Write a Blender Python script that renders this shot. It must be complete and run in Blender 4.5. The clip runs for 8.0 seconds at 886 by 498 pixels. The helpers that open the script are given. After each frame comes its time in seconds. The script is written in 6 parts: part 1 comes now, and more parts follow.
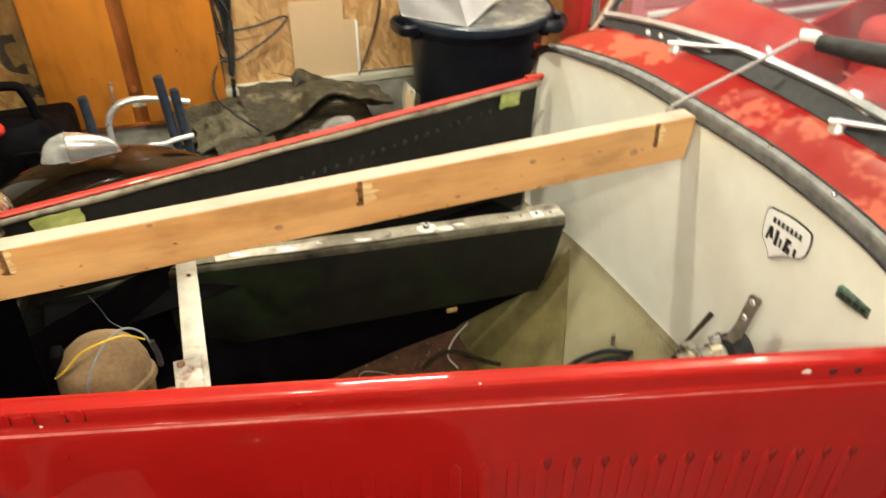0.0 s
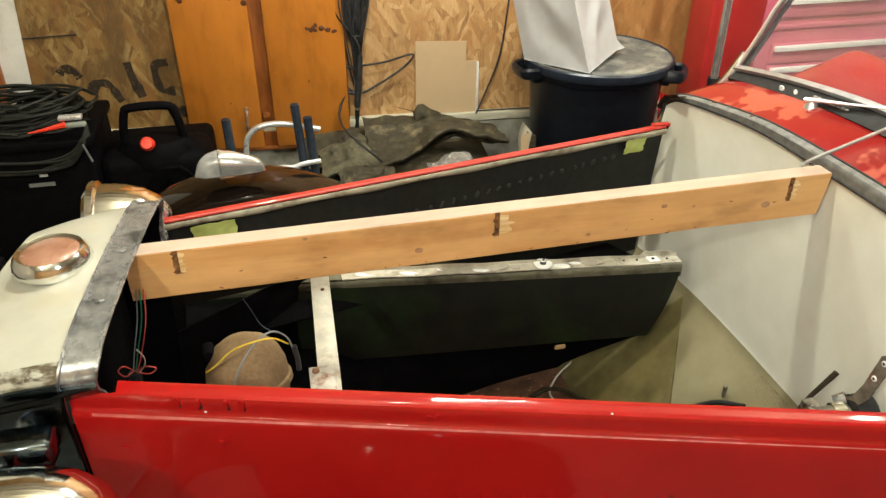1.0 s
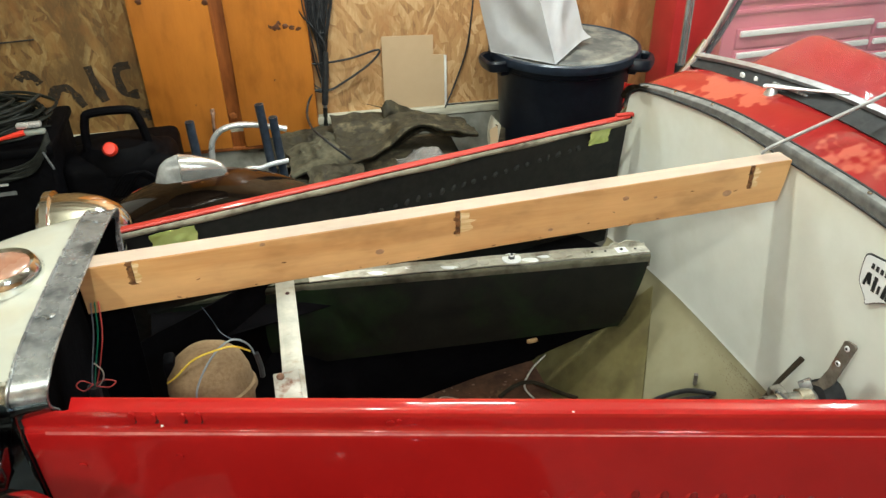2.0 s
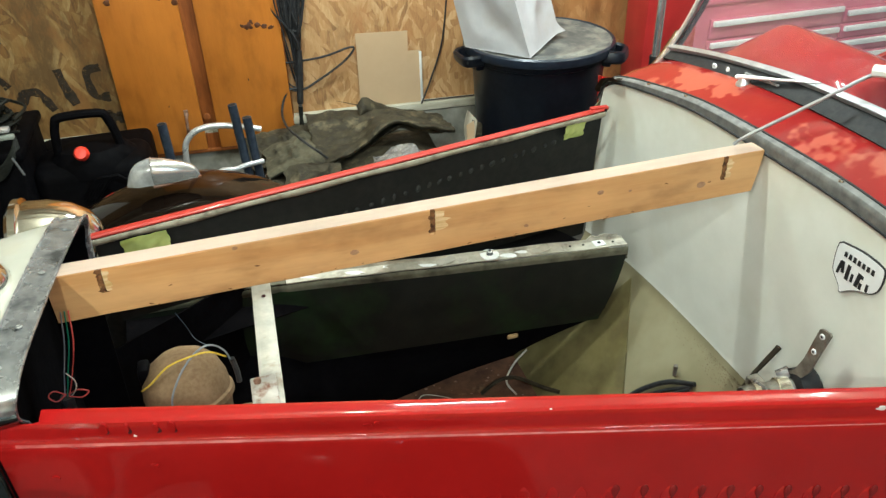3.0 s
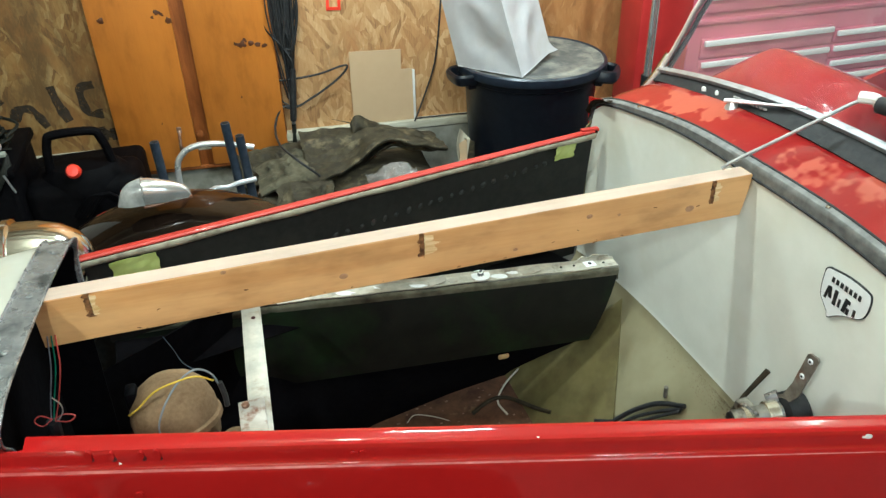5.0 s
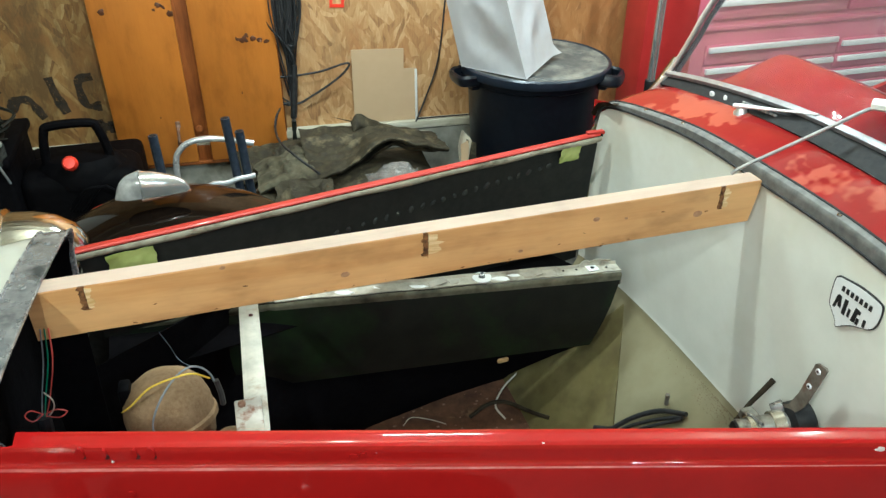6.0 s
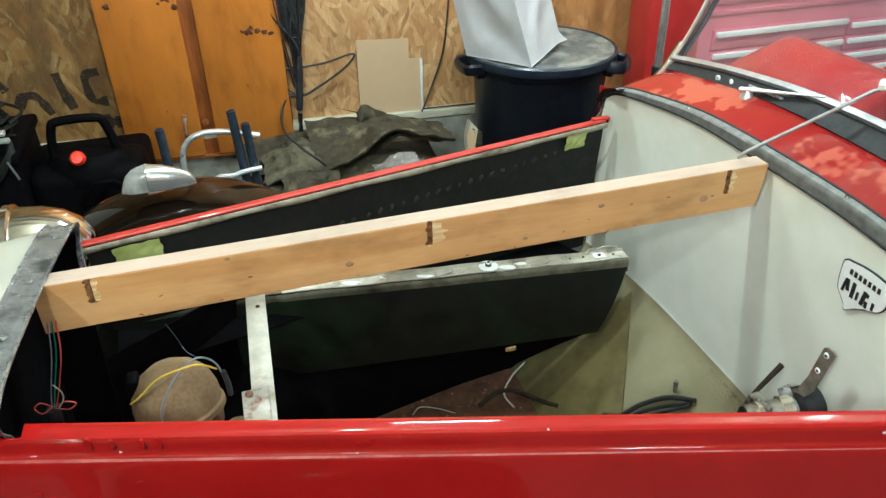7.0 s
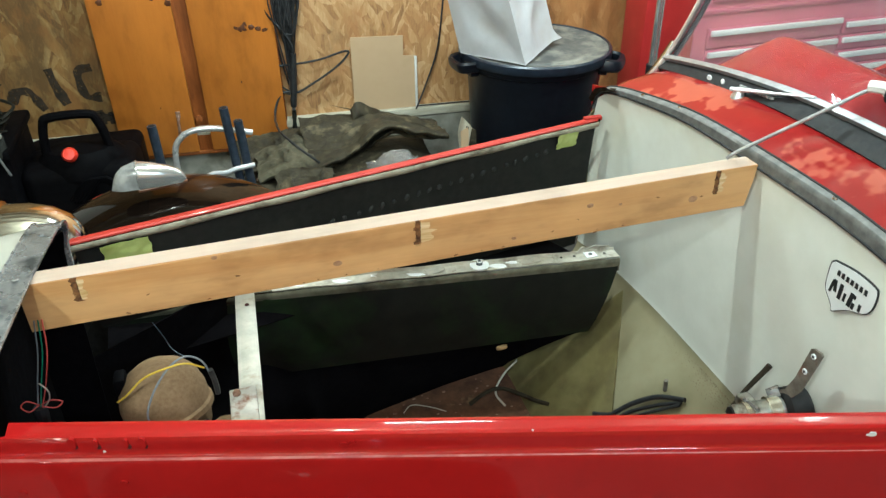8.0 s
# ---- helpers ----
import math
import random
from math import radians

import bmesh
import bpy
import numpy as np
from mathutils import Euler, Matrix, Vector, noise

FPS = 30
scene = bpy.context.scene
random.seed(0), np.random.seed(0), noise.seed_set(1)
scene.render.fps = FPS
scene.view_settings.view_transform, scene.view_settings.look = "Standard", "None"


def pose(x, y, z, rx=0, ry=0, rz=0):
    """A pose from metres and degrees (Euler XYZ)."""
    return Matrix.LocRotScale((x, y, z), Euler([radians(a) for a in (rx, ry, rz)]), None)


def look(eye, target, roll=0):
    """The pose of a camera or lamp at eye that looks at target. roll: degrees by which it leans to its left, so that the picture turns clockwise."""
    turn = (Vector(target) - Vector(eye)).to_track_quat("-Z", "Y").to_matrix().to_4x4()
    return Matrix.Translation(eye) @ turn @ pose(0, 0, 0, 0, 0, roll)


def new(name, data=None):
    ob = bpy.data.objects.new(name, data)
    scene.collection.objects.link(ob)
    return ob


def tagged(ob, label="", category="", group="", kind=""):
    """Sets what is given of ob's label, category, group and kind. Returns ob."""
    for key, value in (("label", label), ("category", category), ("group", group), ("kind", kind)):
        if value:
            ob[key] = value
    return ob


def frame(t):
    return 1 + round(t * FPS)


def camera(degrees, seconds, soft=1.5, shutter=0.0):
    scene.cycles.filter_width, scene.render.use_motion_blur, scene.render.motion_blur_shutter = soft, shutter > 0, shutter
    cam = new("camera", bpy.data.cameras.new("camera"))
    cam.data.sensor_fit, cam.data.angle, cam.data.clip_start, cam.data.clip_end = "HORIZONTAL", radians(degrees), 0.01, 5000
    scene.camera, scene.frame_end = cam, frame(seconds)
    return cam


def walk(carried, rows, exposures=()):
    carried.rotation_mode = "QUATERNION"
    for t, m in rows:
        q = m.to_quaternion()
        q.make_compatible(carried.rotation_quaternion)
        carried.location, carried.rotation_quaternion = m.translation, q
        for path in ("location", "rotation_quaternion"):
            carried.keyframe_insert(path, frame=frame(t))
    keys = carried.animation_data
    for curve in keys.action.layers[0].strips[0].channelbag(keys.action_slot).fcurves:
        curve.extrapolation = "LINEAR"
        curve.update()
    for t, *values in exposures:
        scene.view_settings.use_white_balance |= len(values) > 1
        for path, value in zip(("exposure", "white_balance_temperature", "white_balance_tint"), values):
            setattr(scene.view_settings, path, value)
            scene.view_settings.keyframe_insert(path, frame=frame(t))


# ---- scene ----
cam = camera(61.8, 8.0, soft=1.4, shutter=0.5)
PATH = [
    (0, (-0.958, -1.091, 1.681), (-0.3774, 0.4504, 0.5470), -0.36),
    (0.2, (-0.974, -1.099, 1.690), (-0.4137, 0.4762, 0.6113), 0.81),
    (0.5, (-1.015, -1.111, 1.702), (-0.4981, 0.5138, 0.6571), 0.55),
    (0.7, (-1.032, -1.119, 1.701), (-0.6120, 0.5240, 0.6590), 0.05),
    (1, (-1.060, -1.123, 1.700), (-0.6759, 0.5385, 0.6555), 0.12),
    (1.2, (-1.050, -1.124, 1.701), (-0.6775, 0.5280, 0.6570), 0.40),
    (1.5, (-1.033, -1.121, 1.704), (-0.6425, 0.5333, 0.6498), -0.06),
    (3, (-1.001, -1.108, 1.705), (-0.5338, 0.5124, 0.6299), -1.69),
    (3.5, (-0.991, -1.119, 1.715), (-0.5201, 0.5080, 0.6514), -1.20),
    (4, (-0.994, -1.123, 1.726), (-0.5132, 0.5141, 0.6818), -1.14),
    (4.5, (-0.984, -1.117, 1.727), (-0.5068, 0.5183, 0.6782), -1.69),
    (6, (-0.998, -1.079, 1.705), (-0.4976, 0.5546, 0.6651), 0.22),
    (6.5, (-0.996, -1.080, 1.700), (-0.5138, 0.5561, 0.6550), 0.26),
    (7, (-0.988, -1.083, 1.700), (-0.5183, 0.5464, 0.6399), -1.05),
    (7.5, (-0.975, -1.082, 1.701), (-0.4943, 0.5352, 0.6266), -1.58),
    (8, (-0.971, -1.084, 1.704), (-0.4967, 0.5385, 0.6355), -0.70),
]
WHITE_BALANCE = [(0, 0.42, 6850, 3), (0.5, 0.22, 6700, 1), (1, 0.17, 6600, 0), (1.5, 0.18, 6100, -2), (3, 0.20, 5550, -6), (4.5, 0.20, 5350, -8), (6, 0.14, 5250, -9), (8, 0.14, 5250, -9)]
walk(cam, [(t, look(eye, target, roll)) for t, eye, target, roll in PATH], WHITE_BALANCE)

# ---- world, lights ----
world = bpy.data.worlds.new("garage_world")
world.use_nodes = True
scene.world = world
bg = world.node_tree.nodes["Background"]
sky = world.node_tree.nodes.new("ShaderNodeTexSky")
sky.sky_type, sky.sun_disc, sky.sun_elevation, sky.sun_rotation = "NISHITA", False, radians(35), radians(150)
world.node_tree.links.new(sky.outputs[0], bg.inputs[0])
bg.inputs[1].default_value = 0.08

LAMPS = [  # place, watts, colour of the bulbs that hang from the ceiling
    ((-0.90, 0.30, 2.33), 48, (1.0, 0.92, 0.80)),
    ((-2.12, -1.70, 2.33), 53, (1.0, 0.93, 0.82)),
    ((-1.35, -1.17, 2.33), 34, (1.0, 0.93, 0.82)),
    ((1.02, 0.50, 2.33), 66, (1.0, 0.94, 0.86)),
]
TUBE_LAMPS = [  # place, watts, colour of the strip lights
    ((-0.40, -2.10, 2.45), 28, (0.84, 0.92, 1.0)),
    ((-0.35, 1.10, 2.45), 27, (1.0, 0.97, 0.93)),
]


def point_lamp(place, watts, colour, radius):
    data = bpy.data.lights.new("bulb_light", "POINT")
    data.energy, data.color, data.shadow_soft_size = watts, colour, radius
    new("bulb_light", data).location = place


# ---- materials ----
def nodes_of(name):
    m = bpy.data.materials.new(name)
    m.use_nodes = True
    nt = m.node_tree
    return m, nt, nt.nodes["Principled BSDF"]


def link(nt, a, b):
    nt.links.new(a, b)


def coords(nt, stretch=(1, 1, 1), turn=(0, 0, 0)):
    tc = nt.nodes.new("ShaderNodeTexCoord")
    mp = nt.nodes.new("ShaderNodeMapping")
    mp.inputs["Scale"].default_value = stretch
    mp.inputs["Rotation"].default_value = [radians(a) for a in turn]
    link(nt, tc.outputs["Object"], mp.inputs["Vector"])
    return mp.outputs["Vector"]


def noise_of(nt, vec, scale, detail=5, rough=0.6):
    n = nt.nodes.new("ShaderNodeTexNoise")
    n.inputs["Scale"].default_value = scale
    n.inputs["Detail"].default_value = detail
    n.inputs["Roughness"].default_value = rough
    link(nt, vec, n.inputs["Vector"])
    return n.outputs["Fac"]


def ramp_of(nt, fac, stops):
    r = nt.nodes.new("ShaderNodeValToRGB")
    el = r.color_ramp.elements
    while len(el) < len(stops):
        el.new(0.5)
    for e, (p, c) in zip(el, stops):
        e.position, e.color = p, (*c, 1) if len(c) == 3 else c
    link(nt, fac, r.inputs["Fac"])
    return r.outputs["Color"]


def mix_of(nt, fac, a, b, kind="MIX"):
    m = nt.nodes.new("ShaderNodeMix")
    m.data_type, m.blend_type = "RGBA", kind
    for socket, v in ((m.inputs[0], fac), (m.inputs[6], a), (m.inputs[7], b)):
        if isinstance(v, (int, float)):
            socket.default_value = v
        elif isinstance(v, tuple):
            socket.default_value = (*v, 1)
        else:
            link(nt, v, socket)
    return m.outputs[2]


def bump_of(nt, bsdf, height, strength, distance=0.002):
    b = nt.nodes.new("ShaderNodeBump")
    b.inputs["Strength"].default_value = strength
    b.inputs["Distance"].default_value = distance
    link(nt, height, b.inputs["Height"])
    link(nt, b.outputs["Normal"], bsdf.inputs["Normal"])


def surf(name, c1, c2, scale=20, rough=0.5, metal=0.0, bump=0.2, stretch=(1, 1, 1), coat=0.0, coat_ior=1.5, stain=None, stain_scale=4, stain_at=(0.55, 0.7), spread=0.12, turn=(0, 0, 0), distance=0.002, gloss=0.5):
    """A surface of two close tones at grain size, with larger stains of a third one, and uneven gloss."""
    m, nt, b = nodes_of(name)
    vec = coords(nt, stretch, turn)
    fine = noise_of(nt, vec, scale, 6)
    col = ramp_of(nt, fine, [(0.35, c1), (0.65, c2)])
    if stain:
        big = noise_of(nt, coords(nt), stain_scale, 4, 0.65)
        mask = ramp_of(nt, big, [(stain_at[0], (0, 0, 0)), (stain_at[1], (1, 1, 1))])
        col = mix_of(nt, mask, col, stain)
    link(nt, col, b.inputs["Base Color"])
    mr = nt.nodes.new("ShaderNodeMapRange")
    mr.inputs[3].default_value, mr.inputs[4].default_value = max(rough - spread, 0.02), min(rough + spread, 1)
    link(nt, noise_of(nt, coords(nt), scale * 0.4, 4), mr.inputs[0])
    link(nt, mr.outputs[0], b.inputs["Roughness"])
    b.inputs["Metallic"].default_value = metal
    b.inputs["Specular IOR Level"].default_value = gloss
    b.inputs["Coat Weight"].default_value = coat
    b.inputs["Coat Roughness"].default_value = 0.04
    b.inputs["Coat IOR"].default_value = coat_ior
    if bump:
        bump_of(nt, b, fine, bump, distance)
    return m


def osb_material(name, tint, stained, calm):
    m, nt, b = nodes_of(name)
    base = coords(nt)
    warp = nt.nodes.new("ShaderNodeTexNoise")
    warp.inputs["Scale"].default_value = 14
    link(nt, base, warp.inputs["Vector"])
    bent = nt.nodes.new("ShaderNodeVectorMath")
    bent.operation = "MULTIPLY_ADD"
    bent.inputs[1].default_value = (0.030, 0.030, 0.030)
    link(nt, warp.outputs["Color"], bent.inputs[0])
    link(nt, base, bent.inputs[2])
    layers = []
    for turn, seed in ((84, 0.0), (58, 3.1), (-66, 7.7)):
        mp = nt.nodes.new("ShaderNodeMapping")
        mp.inputs["Rotation"].default_value = (0, radians(turn), 0)
        mp.inputs["Location"].default_value = (seed, seed, seed)
        mp.vector_type = "TEXTURE"
        mp.inputs["Scale"].default_value = (1 / 9, 1 / 9, 1 / 52)
        link(nt, bent.outputs[0], mp.inputs["Vector"])
        v = nt.nodes.new("ShaderNodeTexVoronoi")
        v.inputs["Scale"].default_value = 1.0
        link(nt, mp.outputs[0], v.inputs["Vector"])
        layers.append(v)
    pick = nt.nodes.new("ShaderNodeTexVoronoi")
    pick.inputs["Scale"].default_value = 15
    link(nt, bent.outputs[0], pick.inputs["Vector"])
    sep = nt.nodes.new("ShaderNodeSeparateColor")
    link(nt, pick.outputs["Color"], sep.inputs[0])
    shades = []
    for v in layers:
        s = nt.nodes.new("ShaderNodeSeparateColor")
        link(nt, v.outputs["Color"], s.inputs[0])
        shades.append(s.outputs[0])
    one = mix_of(nt, ramp_of(nt, sep.outputs[0], [(0.34, (0, 0, 0)), (0.36, (1, 1, 1))]), shades[0], shades[1])
    two = mix_of(nt, ramp_of(nt, sep.outputs[1], [(0.6, (0, 0, 0)), (0.62, (1, 1, 1))]), one, shades[2])
    grain = noise_of(nt, coords(nt, (150, 150, 26), (0, 12, 0)), 1.0, 4)
    flake = mix_of(nt, 0.5, two, grain)
    col = ramp_of(nt, flake, [(0.20, (0.13, 0.060, 0.018)), (0.31, (0.31, 0.175, 0.065)), (0.48, (0.42, 0.275, 0.125)), (0.64, (0.50, 0.365, 0.20)), (0.78, (0.62, 0.505, 0.335))])
    tone = ramp_of(nt, noise_of(nt, coords(nt), 2.2, 4), [(0.38, (1.0, 0.97, 0.92)), (0.62, (0.72, 0.65, 0.50))])
    col = mix_of(nt, 1.0, col, tone, "MULTIPLY")
    blot = ramp_of(nt, noise_of(nt, coords(nt, (7, 7, 3.2), (0, 14, 0)), 1.0, 8, 0.7), [(stained, (0, 0, 0)), (stained + 0.16, (0.85, 0.85, 0.85))])
    col = mix_of(nt, blot, col, (0.105, 0.058, 0.020))
    rust = ramp_of(nt, noise_of(nt, coords(nt, (9, 9, 5), (0, -20, 0)), 1.0, 5, 0.6), [(0.52, (0, 0, 0)), (0.66, (0.75, 0.75, 0.75))])
    col = mix_of(nt, rust, col, (0.33, 0.155, 0.045))
    col = mix_of(nt, calm, col, (0.43, 0.30, 0.16))
    col = mix_of(nt, 1.0, col, tint, "MULTIPLY")
    link(nt, col, b.inputs["Base Color"])
    b.inputs["Roughness"].default_value = 0.62
    bump_of(nt, b, flake, 0.5, 0.003)
    return m


def wood_material(name, dark, light, along, knots=0.0, rough=0.5, coat=0.0, ring=18.0, blotch=1.0):
    """Planed softwood with grain along one axis ("x" or "z")."""
    m, nt, b = nodes_of(name)
    st = {"x": (0.9, 12, 12), "z": (12, 12, 0.9)}[along]
    vec = coords(nt, st)
    g = noise_of(nt, vec, 1.6, 5, 0.55)
    w = nt.nodes.new("ShaderNodeMath")
    w.operation = "MULTIPLY"
    w.inputs[1].default_value = ring
    link(nt, g, w.inputs[0])
    fr = nt.nodes.new("ShaderNodeMath")
    fr.operation = "PINGPONG"
    fr.inputs[1].default_value = 1.0
    link(nt, w.outputs[0], fr.inputs[0])
    fine = noise_of(nt, coords(nt, {"x": (8, 220, 220), "z": (220, 220, 8)}[along]), 1.0, 3)
    both = mix_of(nt, 0.45, fr.outputs[0], fine)
    col = ramp_of(nt, both, [(0.15, dark), (0.75, light)])
    blot = ramp_of(nt, noise_of(nt, coords(nt, {"x": (1, 2.6, 2.6), "z": (2.6, 2.6, 1)}[along]), 5, 4), [(0.32, (0.66, 0.60, 0.53)), (0.5, (0.98, 0.95, 0.92)), (0.68, (1.10, 1.08, 1.04))])
    col = mix_of(nt, blotch, col, blot, "MULTIPLY")
    if knots:
        v = nt.nodes.new("ShaderNodeTexVoronoi")
        v.inputs["Scale"].default_value = 1.0
        link(nt, coords(nt, {"x": (3.2, 6, 6), "z": (4.5, 4.5, 2.3)}[along]), v.inputs["Vector"])
        mask = ramp_of(nt, v.outputs["Distance"], [(0.02, (1, 1, 1)), (knots, (0, 0, 0))])
        col = mix_of(nt, mask, col, (0.07, 0.022, 0.008))
    link(nt, col, b.inputs["Base Color"])
    b.inputs["Roughness"].default_value = rough
    b.inputs["Coat Weight"].default_value = coat
    b.inputs["Coat Roughness"].default_value = 0.15
    bump_of(nt, b, both, 0.18, 0.001)
    return m


def glow(name, colour, strength):
    m, nt, b = nodes_of(name)
    b.inputs["Base Color"].default_value = (0.9, 0.9, 0.9, 1)
    b.inputs["Emission Color"].default_value = (*colour, 1)
    b.inputs["Emission Strength"].default_value = strength
    return m


def glass_material(name, tint, rough=0.0, ior=1.45):
    m, nt, b = nodes_of(name)
    b.inputs["Base Color"].default_value = (*tint, 1)
    b.inputs["Transmission Weight"].default_value = 1.0
    b.inputs["Roughness"].default_value = rough
    b.inputs["IOR"].default_value = ior
    return m


def pane_material():
    """Thin clear safety glass with a mauve veil painted in for glare."""
    m, nt, b = nodes_of("windshield_glass")
    clear = nt.nodes.new("ShaderNodeBsdfTransparent")
    clear.inputs[0].default_value = (0.93, 0.95, 0.95, 1)
    gloss = nt.nodes.new("ShaderNodeBsdfGlossy")
    gloss.inputs["Roughness"].default_value = 0.02
    # The diffuse mauve veil stands for bright reflections on the glass.
    glare_veil = nt.nodes.new("ShaderNodeBsdfDiffuse")
    glare_veil.inputs[0].default_value = (0.84, 0.68, 0.84, 1)
    lw = nt.nodes.new("ShaderNodeLayerWeight")
    fres = nt.nodes.new("ShaderNodeMapRange")
    fres.inputs[3].default_value, fres.inputs[4].default_value = 0.02, 0.09
    link(nt, lw.outputs["Facing"], fres.inputs[0])
    a = nt.nodes.new("ShaderNodeMixShader")
    link(nt, fres.outputs[0], a.inputs[0])
    link(nt, clear.outputs[0], a.inputs[1])
    link(nt, gloss.outputs[0], a.inputs[2])
    d = nt.nodes.new("ShaderNodeMixShader")
    mask = ramp_of(nt, noise_of(nt, coords(nt), 6, 4), [(0.3, (0.014, 0.014, 0.014)), (0.7, (0.030, 0.030, 0.030))])
    link(nt, mask, d.inputs[0])
    link(nt, a.outputs[0], d.inputs[1])
    link(nt, glare_veil.outputs[0], d.inputs[2])
    link(nt, d.outputs[0], nt.nodes["Material Output"].inputs[0])
    return m


SHELL_DIRT = surf("brown_grime", (0.10, 0.075, 0.040), (0.20, 0.155, 0.09), 40, 0.8, bump=0.2)
nt = SHELL_DIRT.node_tree
link(nt, ramp_of(nt, noise_of(nt, coords(nt, (1, 1, 3)), 34, 6, 0.7), [(0.42, (0, 0, 0)), (0.62, (0.8, 0.8, 0.8))]), nt.nodes["Principled BSDF"].inputs["Alpha"])
OSB = osb_material("osb", (1.20, 1.05, 0.92), 0.55, 0.34)
# This browner tint stands for shade on the board behind the bin.
OSB_SHADED = osb_material("shaded_osb", (0.88, 0.62, 0.40), 0.50, 0.50)
# Tinted darker and more olive, for the sheet left of the cabinet.
OSB_OLIVE = osb_material("dark_olive_osb", (0.66, 0.585, 0.39), 0.44, 0.16)
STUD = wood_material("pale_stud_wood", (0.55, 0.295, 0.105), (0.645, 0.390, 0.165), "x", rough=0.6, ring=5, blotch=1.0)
STUD_TOP = wood_material("lit_stud_top", (0.74, 0.61, 0.50), (0.82, 0.70, 0.60), "x", rough=0.7, ring=4, blotch=0.4)
PINE = wood_material("orange_varnished_pine", (0.405, 0.128, 0.014), (0.485, 0.175, 0.024), "z", rough=0.36, coat=0.4, ring=2, blotch=0.7)
PINE_DARK = wood_material("brown_pine_edge", (0.22, 0.065, 0.012), (0.30, 0.095, 0.018), "z", rough=0.5)
KNOT = surf("wood_knot", (0.30, 0.155, 0.075), (0.44, 0.26, 0.14), 90, 0.6, bump=0.1)
DARK_KNOT = surf("dark_pine_knot", (0.045, 0.014, 0.004), (0.11, 0.035, 0.010), 70, 0.5, bump=0.1)
RAW_WOOD = surf("torn_wood", (0.58, 0.37, 0.13), (0.86, 0.68, 0.40), 34, 0.8, bump=0.8, stretch=(0.35, 4, 4))
GOUGE = surf("gouge_wood", (0.055, 0.020, 0.006), (0.30, 0.14, 0.045), 90, 0.85, bump=0.8)
RED = surf("red_gloss_paint", (0.29, 0.006, 0.006), (0.335, 0.008, 0.008), 6, 0.45, bump=0.03, coat=1.0, coat_ior=1.5, spread=0.05, distance=0.004, gloss=0.05)
# The paler orange patches stand for reflections in the gloss paint.
SCUTTLE_RED = surf("red_paint_with_reflections", (0.235, 0.009, 0.010), (0.265, 0.012, 0.012), 6, 0.42, bump=0.22, distance=0.012, coat=1.0, coat_ior=1.6, stain=(0.38, 0.078, 0.050), stain_scale=4.2, stain_at=(0.545, 0.575), spread=0.05, gloss=0.05)
SHADE_RED = surf("slot_shade_red", (0.15, 0.005, 0.005), (0.21, 0.007, 0.007), 40, 0.5, bump=0.1)
RED_EDGE = surf("scuffed_red_paint", (0.33, 0.012, 0.006), (0.41, 0.026, 0.015), 30, 0.55, bump=0.15, coat=0.08)
CHIP = surf("bare_gelcoat_chip", (0.62, 0.56, 0.52), (0.74, 0.70, 0.66), 60, 0.6)
HOLE = surf("dark_red_hole", (0.035, 0.003, 0.003), (0.07, 0.005, 0.005), 60, 0.5)
BLACK_IN = surf("black_underside_coating", (0.0020, 0.0017, 0.0022), (0.0036, 0.0030, 0.0036), 70, 0.9, bump=0.5, stain=(0.0058, 0.0050, 0.0050), stain_scale=7, stain_at=(0.58, 0.75), gloss=0.05)
FAR_IN = surf("black_sprayed_gelcoat", (0.010, 0.011, 0.010), (0.016, 0.017, 0.015), 50, 0.7, bump=0.4, stain=(0.026, 0.028, 0.023), stain_scale=6, stain_at=(0.55, 0.8), gloss=0.3)
LIP = surf("dirty_olive_steel", (0.105, 0.10, 0.064), (0.17, 0.16, 0.11), 30, 0.6, bump=0.3, stain=(0.04, 0.036, 0.024), stain_scale=9, stain_at=(0.5, 0.7), gloss=0.3)
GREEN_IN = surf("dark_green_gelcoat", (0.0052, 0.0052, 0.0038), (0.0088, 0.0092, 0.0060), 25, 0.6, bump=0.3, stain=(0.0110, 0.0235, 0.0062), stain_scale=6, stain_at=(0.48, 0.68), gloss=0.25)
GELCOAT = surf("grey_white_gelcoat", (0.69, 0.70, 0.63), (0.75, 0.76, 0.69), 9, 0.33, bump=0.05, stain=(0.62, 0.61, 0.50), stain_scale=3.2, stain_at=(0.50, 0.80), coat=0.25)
# Toe board gelcoat is darkened in place of the shade low in the bay.
TOE = surf("yellowed_gelcoat_darkened", (0.215, 0.190, 0.108), (0.262, 0.234, 0.142), 9, 0.5, bump=0.08, stain=(0.205, 0.172, 0.092), stain_scale=4, stain_at=(0.45, 0.8))
MOTTLED_OLIVE = surf("mottled_olive", (0.145, 0.120, 0.043), (0.195, 0.165, 0.066), 14, 0.6, bump=0.25, stain=(0.075, 0.058, 0.024), stain_scale=6, stain_at=(0.45, 0.75))
GREEN_PLATE = surf("worn_green_plate", (0.020, 0.05, 0.035), (0.12, 0.17, 0.13), 120, 0.5, metal=0.2, bump=0.1)
DOT = surf("dull_grey_spot", (0.015, 0.016, 0.014), (0.029, 0.030, 0.027), 60, 0.7)
GEL_DIRT = surf("brown_crease_dirt", (0.13, 0.100, 0.055), (0.22, 0.175, 0.105), 50, 0.85, bump=0.6)
RAIL = surf("dull_zinc_rail", (0.36, 0.335, 0.265), (0.55, 0.52, 0.43), 28, 0.55, metal=0.15, bump=0.3, stain=(0.10, 0.075, 0.05), stain_scale=11, stain_at=(0.54, 0.70))
